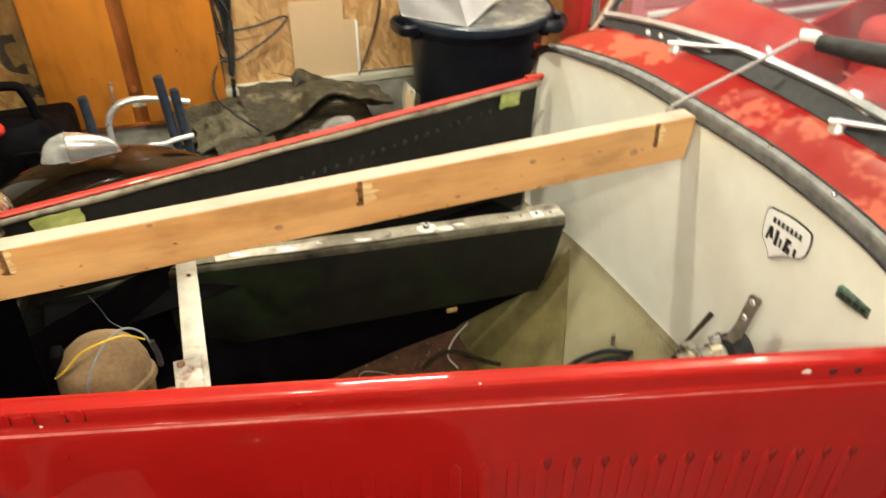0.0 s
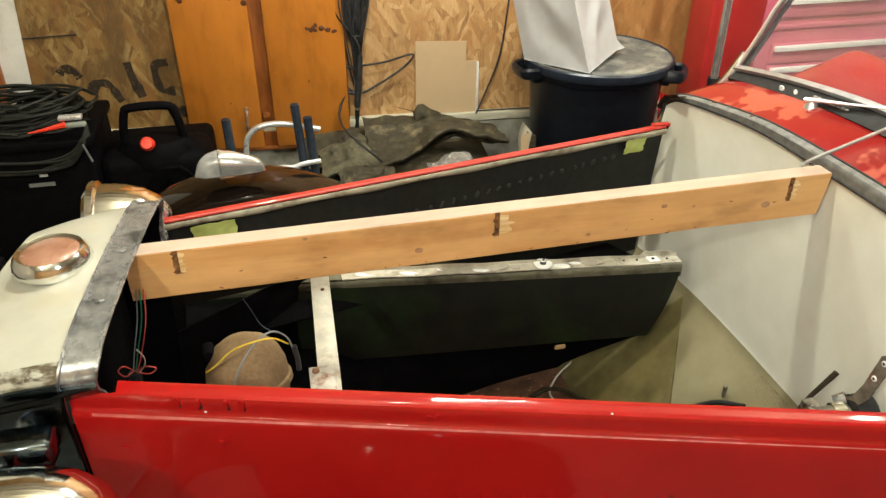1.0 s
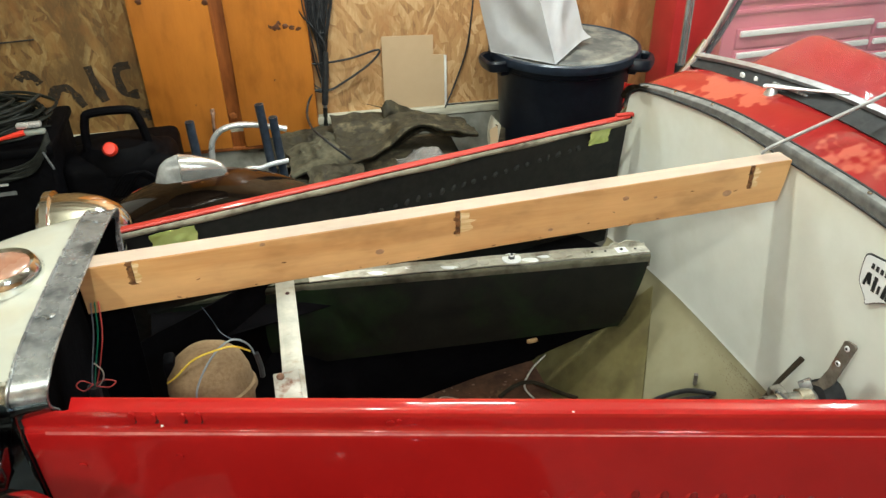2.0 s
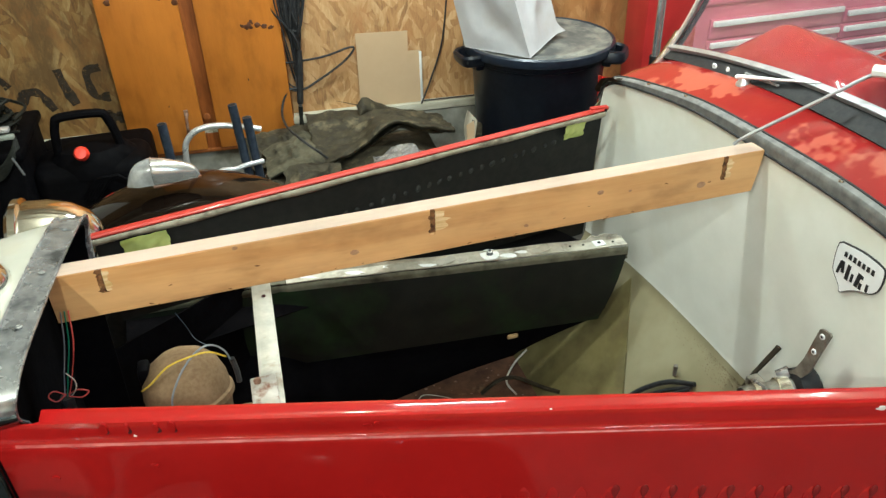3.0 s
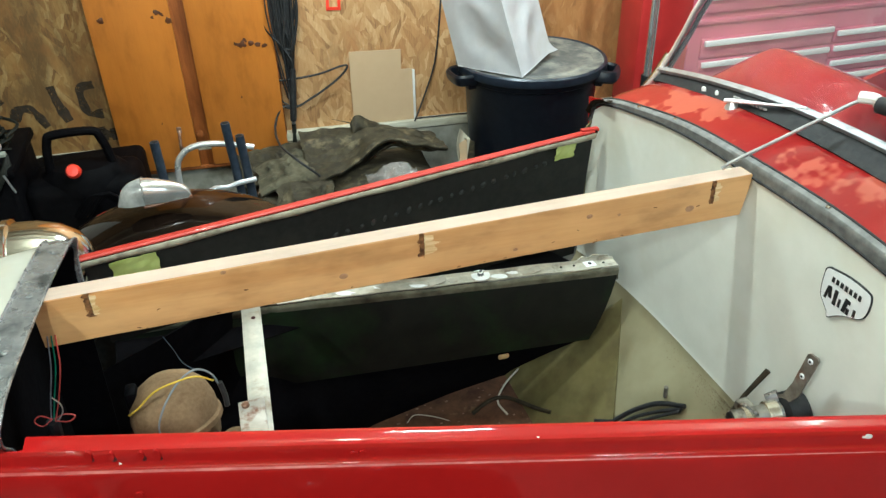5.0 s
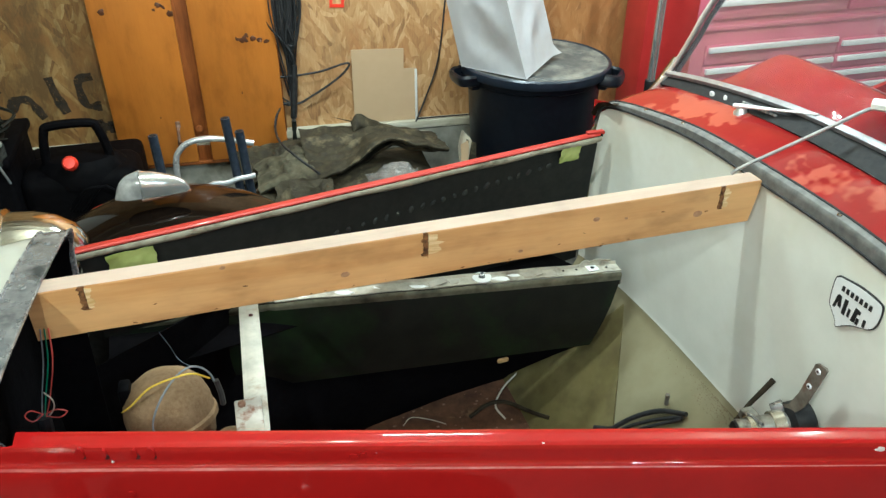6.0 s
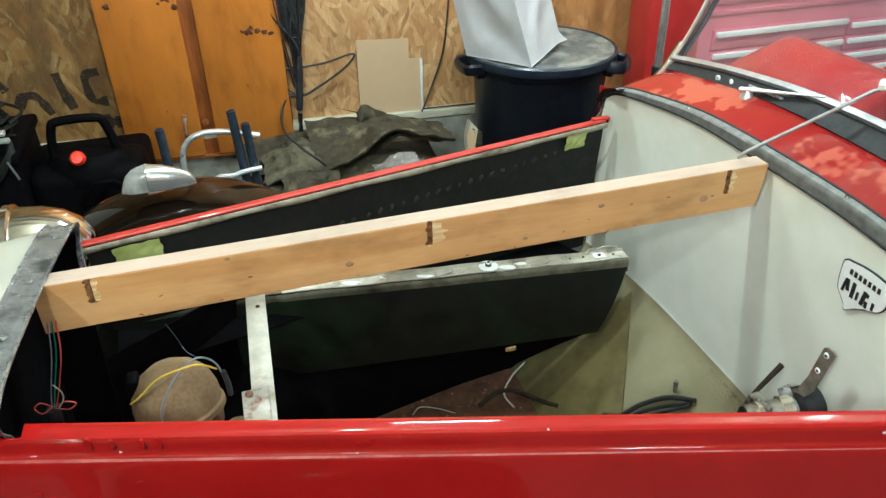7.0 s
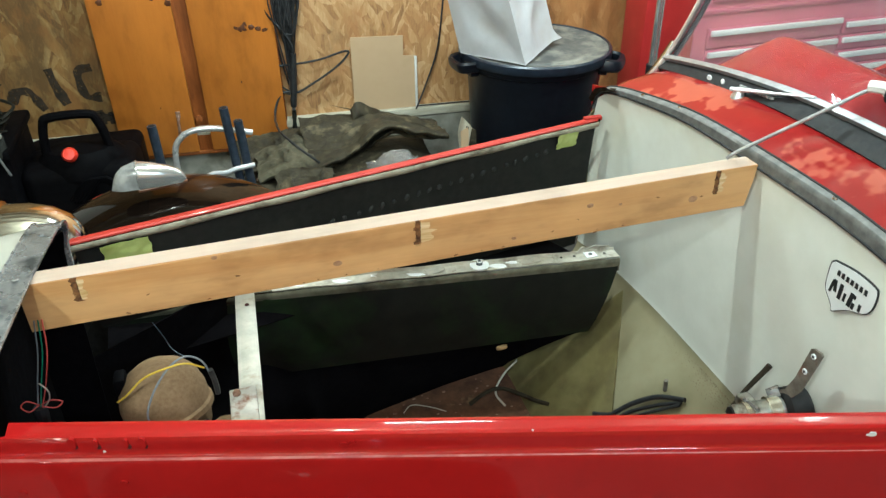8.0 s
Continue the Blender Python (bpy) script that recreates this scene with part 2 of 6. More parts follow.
BRACKET_END = surf("rust_stained_pale_steel", (0.40, 0.37, 0.32), (0.54, 0.50, 0.44), 30, 0.5, metal=0.15, bump=0.3, stain=(0.20, 0.085, 0.045), stain_scale=22, stain_at=(0.46, 0.58))
BAR = surf("old_painted_steel", (0.38, 0.355, 0.30), (0.52, 0.48, 0.40), 30, 0.55, metal=0.15, bump=0.3, stain=(0.27, 0.20, 0.13), stain_scale=16, stain_at=(0.55, 0.72))
RAG = surf("tan_rag", (0.36, 0.22, 0.09), (0.50, 0.33, 0.15), 60, 0.8, bump=0.3)
RUST = surf("rusty_steel", (0.18, 0.08, 0.04), (0.36, 0.24, 0.17), 55, 0.8, metal=0.1, bump=0.6, stain=(0.62, 0.58, 0.52), stain_scale=24, stain_at=(0.58, 0.66))
RUST_FLOOR = surf("rust_brown_floor", (0.07, 0.030, 0.016), (0.16, 0.075, 0.038), 22, 0.85, bump=0.6, stain=(0.30, 0.20, 0.10), stain_scale=12, stain_at=(0.62, 0.75))
DOME = surf("brown_flocked_steel", (0.16, 0.096, 0.043), (0.22, 0.141, 0.070), 160, 0.85, bump=0.5, stain=(0.25, 0.160, 0.085), stain_scale=14)
EDGE = surf("tarnished_edge_trim", (0.11, 0.11, 0.104), (0.20, 0.20, 0.19), 45, 0.55, metal=0.3, bump=0.3, stain=(0.065, 0.062, 0.058), stain_scale=9, stain_at=(0.6, 0.8))
PANEL_EDGE = surf("grey_panel_edge", (0.30, 0.275, 0.20), (0.43, 0.40, 0.31), 30, 0.6, bump=0.3, stain=(0.12, 0.10, 0.07), stain_scale=14, stain_at=(0.52, 0.68))
CREAM = surf("cream_gelcoat", (0.41, 0.405, 0.345), (0.47, 0.465, 0.40), 12, 0.32, bump=0.08, stain=(0.43, 0.375, 0.265), stain_scale=5, stain_at=(0.55, 0.8), coat=0.4)
STRAP = surf("scratched_metal_strap", (0.29, 0.30, 0.31), (0.48, 0.49, 0.50), 60, 0.27, metal=0.7, bump=0.3, stain=(0.12, 0.13, 0.135), stain_scale=14, stain_at=(0.52, 0.68), spread=0.16)
CHROME = surf("chrome", (0.78, 0.78, 0.76), (0.84, 0.84, 0.82), 30, 0.10, metal=1.0, bump=0.05, spread=0.06)
ALU = surf("satin_aluminium", (0.62, 0.62, 0.60), (0.74, 0.74, 0.72), 40, 0.34, metal=0.8, bump=0.12)
BROWN_HOSE = surf("brown_black_rubber", (0.020, 0.015, 0.009), (0.045, 0.034, 0.020), 50, 0.6, bump=0.2, gloss=0.2)
COLUMN = surf("greasy_bare_steel", (0.30, 0.30, 0.27), (0.52, 0.51, 0.46), 45, 0.38, metal=0.75, bump=0.4, stain=(0.10, 0.07, 0.05), stain_scale=22, stain_at=(0.50, 0.66))
RUBBER = surf("grey_black_rubber", (0.012, 0.012, 0.013), (0.024, 0.024, 0.024), 60, 0.6, bump=0.2, stain=(0.040, 0.040, 0.038), stain_scale=16, stain_at=(0.6, 0.75), gloss=0.25)
AMBER = surf("copper_lens", (0.25, 0.115, 0.070), (0.35, 0.19, 0.13), 24, 0.28, bump=0.12, coat=0.4)
BLACK_PAINT = surf("black_brown_gloss_paint", (0.004, 0.0026, 0.002), (0.008, 0.0050, 0.0035), 8, 0.06, bump=0.05, coat=0.0, spread=0.04, gloss=0.30, stain=(0.016, 0.008, 0.004), stain_scale=5)
BLACK_PLASTIC = surf("black_plastic", (0.0018, 0.0016, 0.0021), (0.0036, 0.0034, 0.0042), 60, 0.6, bump=0.15, gloss=0.045)
DARK_CHROME = surf("dark_blue_chrome", (0.10, 0.125, 0.15), (0.17, 0.20, 0.23), 30, 0.12, metal=1.0, bump=0.12, spread=0.06)
CAN_PLASTIC = surf("blue_black_bin_plastic", (0.0040, 0.0054, 0.0095), (0.0078, 0.0100, 0.0155), 40, 0.36, bump=0.15, spread=0.15, gloss=0.35)
CAN_RIM = surf("blue_rim_plastic", (0.010, 0.015, 0.025), (0.020, 0.028, 0.044), 40, 0.35, bump=0.1, gloss=0.5)
CAN_LID = surf("dusty_grey_lid", (0.075, 0.077, 0.074), (0.14, 0.138, 0.125), 16, 0.7, bump=0.3, stain=(0.25, 0.24, 0.20), stain_scale=8, stain_at=(0.48, 0.70))
SACK = surf("white_paper_sack", (0.58, 0.58, 0.60), (0.64, 0.64, 0.66), 24, 0.5, bump=0.12, stain=(0.50, 0.485, 0.47), stain_scale=6, stain_at=(0.50, 0.72))
PAPER = surf("cream_paper", (0.50, 0.45, 0.34), (0.60, 0.55, 0.43), 30, 0.7, bump=0.1)
CARD = surf("tan_hardboard", (0.55, 0.395, 0.235), (0.565, 0.41, 0.245), 20, 0.7, bump=0.02, stain=(0.51, 0.36, 0.205), stain_scale=3)
WHITE = surf("white_board", (0.70, 0.69, 0.64), (0.78, 0.77, 0.73), 20, 0.6, bump=0.1, stain=(0.56, 0.54, 0.48), stain_scale=5)
SILL = surf("pale_sill_board", (0.46, 0.43, 0.32), (0.60, 0.57, 0.46), 25, 0.75, bump=0.3, stretch=(0.3, 3, 3), stain=(0.34, 0.31, 0.22), stain_scale=6)
CONCRETE = surf("grey_concrete", (0.20, 0.19, 0.155), (0.29, 0.28, 0.235), 18, 0.85, bump=0.4, stain=(0.13, 0.12, 0.09), stain_scale=5)
FLOOR = surf("stained_concrete_floor", (0.070, 0.067, 0.060), (0.115, 0.110, 0.098), 14, 0.75, bump=0.3, stain=(0.09, 0.085, 0.08), stain_scale=2)
PLASTER = surf("dusty_plasterboard", (0.48, 0.45, 0.38), (0.55, 0.52, 0.45), 12, 0.85, bump=0.15, stain=(0.40, 0.37, 0.30), stain_scale=1.5)
CANVAS = surf("grey_green_canvas", (0.020, 0.015, 0.006), (0.048, 0.038, 0.017), 30, 0.8, bump=0.9, stain=(0.135, 0.110, 0.060), stain_scale=10, stain_at=(0.54, 0.66), distance=0.006)
CANVAS_PALE = surf("faded_grey_canvas", (0.060, 0.053, 0.030), (0.110, 0.099, 0.060), 24, 0.9, bump=0.8, stain=(0.022, 0.018, 0.008), stain_scale=11, stain_at=(0.48, 0.64), distance=0.005)
CABLE_PALE = surf("grey_green_plastic", (0.20, 0.22, 0.19), (0.28, 0.30, 0.26), 40, 0.5, bump=0.1)
CABLE_GREY = surf("dusty_grey_green_cable", (0.006, 0.0065, 0.005), (0.017, 0.018, 0.014), 60, 0.6, bump=0.1, gloss=0.25)
CABLE = surf("black_cable", (0.014, 0.014, 0.015), (0.034, 0.034, 0.035), 60, 0.5, bump=0.1, gloss=0.4)
MOUTH = surf("black_pipe_mouth", (0.004, 0.004, 0.004), (0.008, 0.008, 0.008), 60, 0.8)
PULL = surf("bright_anodised_pull", (0.80, 0.80, 0.79), (0.86, 0.86, 0.85), 40, 0.4, metal=0.1, bump=0.08)
BRACKET = surf("grey_rusted_strap", (0.12, 0.10, 0.075), (0.24, 0.215, 0.175), 40, 0.6, metal=0.3, bump=0.4, stain=(0.20, 0.09, 0.045), stain_scale=14, stain_at=(0.52, 0.7))
LAMP_METAL = surf("worn_plated_lamp", (0.46, 0.45, 0.43), (0.60, 0.59, 0.57), 30, 0.2, metal=0.75, bump=0.15)
LENS_GREY = surf("scratched_clear_plastic", (0.24, 0.24, 0.235), (0.44, 0.44, 0.43), 26, 0.18, metal=0.2, bump=0.3, coat=0.6)
TUBE_METAL = surf("bright_bent_tube", (0.60, 0.60, 0.59), (0.70, 0.70, 0.69), 40, 0.3, metal=0.6, bump=0.1)
INK = surf("black_sprayed_ink", (0.016, 0.011, 0.006), (0.045, 0.028, 0.014), 50, 0.8, bump=0.0)
nt = INK.node_tree
speck = ramp_of(nt, noise_of(nt, coords(nt), 62, 6, 0.75), [(0.34, (0, 0, 0)), (0.46, (0.92, 0.92, 0.92))])
link(nt, speck, nt.nodes["Principled BSDF"].inputs["Alpha"])
TAPE = surf("yellow_green_tape", (0.42, 0.50, 0.13), (0.54, 0.62, 0.22), 25, 0.6, bump=0.3)
PIPE = surf("blue_black_pipe", (0.026, 0.036, 0.056), (0.060, 0.075, 0.105), 40, 0.32, metal=0.4, bump=0.15)
TOOL_RED = surf("dull_red_enamel", (0.36, 0.022, 0.022), (0.42, 0.028, 0.027), 10, 0.35, bump=0.05, coat=0.4)
GREY_STEEL = surf("grey_steel_tube", (0.34, 0.35, 0.36), (0.46, 0.47, 0.48), 40, 0.35, metal=0.7, bump=0.1)
CLEAR_BAG = glass_material("clear_plastic_film", (0.86, 0.83, 0.80), 0.16, 1.35)
CLEAR_BAG.node_tree.nodes["Principled BSDF"].inputs["Transmission Weight"].default_value = 0.86
CLEAR_LENS = glass_material("clear_lens", (0.95, 0.93, 0.90), 0.06)
PANE = pane_material()
# Chest red is paled towards pink to stand for glare on the windscreen.
CHEST_RED = surf("red_enamel_paled_for_glare", (0.55, 0.135, 0.205), (0.61, 0.155, 0.228), 10, 0.30, bump=0.05, coat=0.6)
CLAMP = surf("brassy_bright_steel", (0.60, 0.55, 0.42), (0.78, 0.74, 0.62), 40, 0.25, metal=0.85, bump=0.15)
RED_PLASTIC = surf("orange_red_plastic", (0.72, 0.035, 0.015), (0.80, 0.06, 0.03), 20, 0.4, bump=0.05)
YELLOW = surf("yellow_wire", (0.62, 0.42, 0.03), (0.70, 0.50, 0.06), 60, 0.5, bump=0)
BLUEGREY = surf("blue_grey_wire", (0.15, 0.17, 0.20), (0.24, 0.26, 0.28), 60, 0.5, bump=0)
GREEN_WIRE = surf("green_wire", (0.01, 0.20, 0.10), (0.03, 0.28, 0.15), 60, 0.5, bump=0)
RED_WIRE = surf("red_wire", (0.50, 0.06, 0.05), (0.60, 0.10, 0.08), 60, 0.5, bump=0)
WHITE_WIRE = surf("white_wire", (0.55, 0.50, 0.42), (0.66, 0.60, 0.50), 60, 0.5, bump=0)
BROWN = surf("brown_rim", (0.10, 0.035, 0.015), (0.16, 0.06, 0.025), 30, 0.35, bump=0.1)
BLACK_INK = surf("black_print", (0.012, 0.012, 0.012), (0.02, 0.02, 0.02), 60, 0.5, bump=0)
DECAL = surf("white_decal", (0.72, 0.73, 0.72), (0.78, 0.79, 0.78), 40, 0.4, bump=0)


# ---- building blocks ----
def part(name, bm, material, parent=None, label="", sharp=35):
    me = bpy.data.meshes.new(name)
    bmesh.ops.recalc_face_normals(bm, faces=bm.faces)
    bm.to_mesh(me)
    bm.free()
    me.polygons.foreach_set("use_smooth", [True] * len(me.polygons))
    me.set_sharp_from_angle(angle=radians(sharp))
    me.materials.append(material)
    ob = new(name, me)
    if parent:
        ob.parent = parent
    return tagged(ob, label)


def thing(name, label, category, place=(0, 0, 0), group="", kind=""):
    ob = new(name)
    ob.location = place
    ob.empty_display_size = 0.05
    return tagged(ob, label, category, group, kind)


def box(bm, x0, x1, y0, y1, z0, z1, bevel=0.0, seg=2, m=None):
    out = bmesh.ops.create_cube(bm, size=1.0)
    vs = out["verts"]
    for v in vs:
        v.co = Vector(((x0 + x1) / 2 + v.co.x * (x1 - x0), (y0 + y1) / 2 + v.co.y * (y1 - y0), (z0 + z1) / 2 + v.co.z * (z1 - z0)))
    if bevel:
        es = list({e for v in vs for e in v.link_edges})
        got = bmesh.ops.bevel(bm, geom=es, offset=bevel, segments=seg, affect="EDGES", profile=0.5)
        vs = list({v for f in got["faces"] for v in f.verts} | {v for v in vs if v.is_valid})
    if m is not None:
        for v in vs:
            v.co = m @ v.co
    return bm


def one_box(*a, **k):
    return box(bmesh.new(), *a, **k)


def spline(pts, k=6):
    """A smooth line through points."""
    p = [Vector(q) for q in pts]
    p = [2 * p[0] - p[1]] + p + [2 * p[-1] - p[-2]]
    out = []
    for i in range(1, len(p) - 2):
        for j in range(k):
            t = j / k
            a, b, c, d = p[i - 1], p[i], p[i + 1], p[i + 2]
            out.append(0.5 * (2 * b + (c - a) * t + (2 * a - 5 * b + 4 * c - d) * t * t + (3 * b - a - 3 * c + d) * t ** 3))
    return out + [p[-2]]


def rings(bm, loops, closed=True, caps=True):
    """Skin between loops of equal length."""
    vs = [[bm.verts.new(c) for c in loop] for loop in loops]
    n = len(vs[0])
    for a, b in zip(vs, vs[1:]):
        for i in range(n if closed else n - 1):
            j = (i + 1) % n
            bm.faces.new((a[i], a[j], b[j], b[i]))
    if caps and closed:
        bm.faces.new(list(reversed(vs[0])))
        bm.faces.new(vs[-1])
    return bm


def tube(bm, pts, r, n=8, squash=1.0):
    pts = [Vector(q) for q in pts]
    loops, side = [], None
    for i, q in enumerate(pts):
        d = (pts[min(i + 1, len(pts) - 1)] - pts[max(i - 1, 0)]).normalized()
        if side is None:
            side = d.cross(Vector((0.13, 0.21, 0.97)) if abs(d.z) < 0.95 else Vector((1, 0.1, 0))).normalized()
        side = (side - d * side.dot(d)).normalized()
        up = d.cross(side)
        rr = r
        if isinstance(r, (list, tuple)):
            w = i / (len(pts) - 1) * (len(r) - 1)
            rr = lerp(r[min(int(w), len(r) - 2)], r[min(int(w), len(r) - 2) + 1], w - min(int(w), len(r) - 2))
        loops.append([q + side * math.cos(a) * rr + up * math.sin(a) * rr * squash for a in [2 * math.pi * k / n for k in range(n)]])
    return rings(bm, loops)


def one_tube(pts, r, n=8, k=0, squash=1.0):
    return tube(bmesh.new(), spline(pts, k) if k else pts, r, n, squash)


def lathe(profile, n=28, m=None, bm=None):
    """Turn (radius, height) round z."""
    bm = bm or bmesh.new()
    loops = [[Vector((max(r, 1e-4) * math.cos(2 * math.pi * k / n), max(r, 1e-4) * math.sin(2 * math.pi * k / n), z)) for k in range(n)] for r, z in profile]
    if m is not None:
        loops = [[m @ c for c in loop] for loop in loops]
    return rings(bm, loops)


def sheet(f, nu, nv, thick=0.0, keep=False):
    """A surface f(u, v) with u and v from 0 to 1, given a thickness."""
    bm = bmesh.new()
    vs = [[bm.verts.new(f(i / nu, j / nv)) for j in range(nv + 1)] for i in range(nu + 1)]
    for i in range(nu):
        for j in range(nv):
            bm.faces.new((vs[i][j], vs[i + 1][j], vs[i + 1][j + 1], vs[i][j + 1]))
    if thick:
        if keep:
            bm.normal_update()
        else:
            bmesh.ops.recalc_face_normals(bm, faces=bm.faces)
        bmesh.ops.solidify(bm, geom=bm.faces[:], thickness=thick)
    return bm


def plate(poly, axis, at, thick, m=None):
    """A flat piece from an outline of (a, b) pairs: in the plane of the two axes other than axis."""
    def put(a, b, c):
        q = {"x": (c, a, b), "y": (a, c, b), "z": (a, b, c)}[axis]
        return (m @ Vector(q)) if m is not None else Vector(q)
    return rings(bmesh.new(), [[put(a, b, at) for a, b in poly], [put(a, b, at + thick) for a, b in poly]])


def spot(bm, m, r, seed, thick=0.001, n=16):
    """A flat fleck with a ragged outline, in the xy plane of m."""
    ring = [r * (0.75 + 0.55 * noise.noise((1.3 * math.cos(2 * math.pi * k / n), 1.3 * math.sin(2 * math.pi * k / n), seed))) for k in range(n)]
    rim = [Vector((ring[k] * math.cos(2 * math.pi * k / n), ring[k] * math.sin(2 * math.pi * k / n), 0)) for k in range(n)]
    return rings(bm, [[m @ q for q in rim], [m @ (q * 0.85 + Vector((0, 0, thick))) for q in rim]])


def lerp(a, b, t):
    return a + (b - a) * t


def along(table, x):
    """Linear reading of a small table of (x, value)."""
    for (x0, v0), (x1, v1) in zip(table, table[1:]):
        if x <= x1:
            return lerp(v0, v1, max(0, min(1, (x - x0) / (x1 - x0))))
    return table[-1][1]


def smooth_table(table, k=5):
    return [(q.x, q.y) for q in spline([(a, b, 0) for a, b in table], k)]


# ---- the garage ----
WALL = Matrix.Translation((0, 1.869, 0)) @ Matrix.Rotation(math.atan(-0.0749), 4, "Z")


def on_wall(x, off, z):
    return WALL @ Vector((x, -off, z))


def structure(name, bm, material, label):
    ob = part(name, bm, material)
    return tagged(ob, label, name.split("_")[0], kind="structure")


structure("floor", one_box(-4.2, 4.2, -3.2, 3.2, -0.12, 0.0), FLOOR, "stained grey concrete garage floor")
structure("wall_north_brown_sheet", one_box(0.213, 4.2, 0, 0.012, 0.50, 2.75, m=WALL), OSB_SHADED, "strand board sheet behind the bin, painted browner for shade")
structure("wall_north", one_box(-1.10, 0.21, 0, 0.012, 0.50, 2.75, m=WALL), OSB, "oriented strand board sheathing of the garage wall")
structure("wall_north_old_sheet", one_box(-4.2, -1.103, 0, 0.012, 0.50, 2.75, m=WALL), OSB_OLIVE, "darker olive strand board sheet of the garage wall")
structure("wall_north_footing", one_box(-4.2, 4.2, -0.035, 0.15, 0.0, 0.474, bevel=0.004, m=WALL), CONCRETE, "grey concrete footing below the board wall")
structure("trim_sill", one_box(-4.2, 4.2, -0.040, 0.10, 0.478, 0.514, bevel=0.004, m=WALL), SILL, "pale wooden sill board on the footing")
structure("wall_north_outer", one_box(-4.3, 4.3, 0.02, 0.14, 0.52, 2.85, m=WALL), PLASTER, "outer layer of the garage wall")
structure("wall_south", one_box(-4.3, 4.3, -3.3, -3.2, 0, 2.75), OSB, "plain strand board garage wall")
structure("wall_west", one_box(-4.3, -4.2, -3.2, 2.3, 0, 2.75), PLASTER, "plain plasterboard garage wall")
structure("wall_east", one_box(4.2, 4.3, -3.2, 2.3, 0, 2.75), PLASTER, "plain plasterboard garage wall")
bm = one_box(-4.3, 4.3, -3.3, 2.4, 2.75, 2.85)
# Unseen joists, added so the gloss paint has stripes to mirror.
for i in range(13):
    box(bm, -4.19, 4.19, -3.1 + i * 0.42, -3.062 + i * 0.42, 2.66, 2.749)
structure("ceiling", bm, SILL, "unseen board ceiling with pale joists added for reflections")

# Sprayed letters on the board wall, too worn to read.
for name, pts in (
    ("sprayed_mark", [(-1.80, 0.665), (-1.785, 0.70), (-1.755, 0.712), (-1.725, 0.70), (-1.705, 0.66), (-1.69, 0.63)]),
    ("sprayed_mark", [(-1.905, 0.755), (-1.885, 0.775), (-1.85, 0.765), (-1.83, 0.735)]),
    ("sprayed_mark", [(-1.642, 0.792), (-1.630, 0.72), (-1.606, 0.645)]),
    ("sprayed_mark", [(-1.485, 0.785), (-1.535, 0.775), (-1.54, 0.72), (-1.525, 0.67), (-1.475, 0.665)]),
    ("sprayed_mark", [(-1.50, 0.61), (-1.495, 0.55)]),
    ("sprayed_mark", [(-1.455, 0.60), (-1.452, 0.55)]),
    ("sprayed_mark", [(-1.515, 0.585), (-1.44, 0.57)]),
):
    line = spline([(x, 0, z) for x, z in pts], 6)
    bm = bmesh.new()
    rows = []
    for i, q in enumerate(line):
        d = (line[min(i + 1, len(line) - 1)] - line[max(i - 1, 0)]).normalized()
        w = 0.0195 * (0.85 + 0.5 * noise.noise((q.x * 30, q.z * 30, 1)))
        rows.append([on_wall(q.x + k * d.z * w, 0.0015 + 0.0008 * (1 - abs(k)), q.z - k * d.x * w) for k in (-1, -0.5, 0, 0.5, 1)])
    rings(bm, rows, closed=False)
    ob = part(name, bm, INK)
    tagged(ob, "black sprayed stroke on the strand board wall", "graffiti", "sprayed letters on the wall")
bm = bmesh.new()
for poly in ([(-0.556, 1.000), (-0.499, 0.997), (-0.4985, 1.010), (-0.5555, 1.013)], [(-0.5555, 1.0135), (-0.544, 1.013), (-0.541, 1.062), (-0.552, 1.063)], [(-0.510, 1.011), (-0.4985, 1.0105), (-0.495, 1.060), (-0.507, 1.061)], [(-0.552, 1.0635), (-0.495, 1.0605), (-0.4945, 1.072), (-0.551, 1.075)]):
    rings(bm, [[on_wall(x, off, z) for x, z in poly] for off in (0.0015, 0.0035)])
tagged(part("red_tape", bm, RED_PLASTIC), "open square of red tape stuck on the wall board", "tape")


# ---- the car ----
car = thing("kit_car", "red open roadster kit car with its bonnet top taken off", "car", (0, 0, 0))

# Engine bay: bulkhead, toe board, floor.
FW_TOP = [(-0.605, 0.88), (-0.602, 0.94), (-0.59, 0.985), (-0.565, 1.030), (-0.50, 1.050), (-0.42, 1.060), (-0.25, 1.071), (-0.1, 1.073), (0.1, 1.070), (0.25, 1.062), (0.42, 1.040), (0.50, 1.028), (0.56, 1.012), (0.59, 0.985), (0.602, 0.94), (0.605, 0.88)]
FW_TOP = smooth_table(FW_TOP)


def fw_x(y):
    return -0.045 * (abs(y) / 0.6) ** 3


def crease(y, k):
    """The soft fillet from the upright bulkhead (k = 1) into the slope of the toe board (k = 0)."""
    return Vector((-0.012 - 0.0136 * (1 - k) ** 2 + fw_x(y) * (1 - 0.045 * (1 - k) ** 2), y, (1 - k) ** 2 * 0.514 + 2 * k * (1 - k) * 0.532 + k * k * 0.556))


def bulkhead(u, v):
    y = lerp(-0.605, 0.605, u)
    return crease(y, lerp(0.7, 1, v / 0.1)) if v < 0.1 else Vector((fw_x(y) - 0.012, y, lerp(0.556, along(FW_TOP, y), (v - 0.1) / 0.9)))


def toe(u, v):
    y = lerp(-0.605, 0.605, u)
    if v < 0.25:
        return crease(y, lerp(0.7, 0, v / 0.25))
    k = (v - 0.25) / 0.75
    return Vector((lerp(-0.0256, -0.30, k) + fw_x(y) * 0.955 * (1 - k), y, lerp(0.514, 0.150, k)))


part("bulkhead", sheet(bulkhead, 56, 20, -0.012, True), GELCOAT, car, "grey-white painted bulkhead")
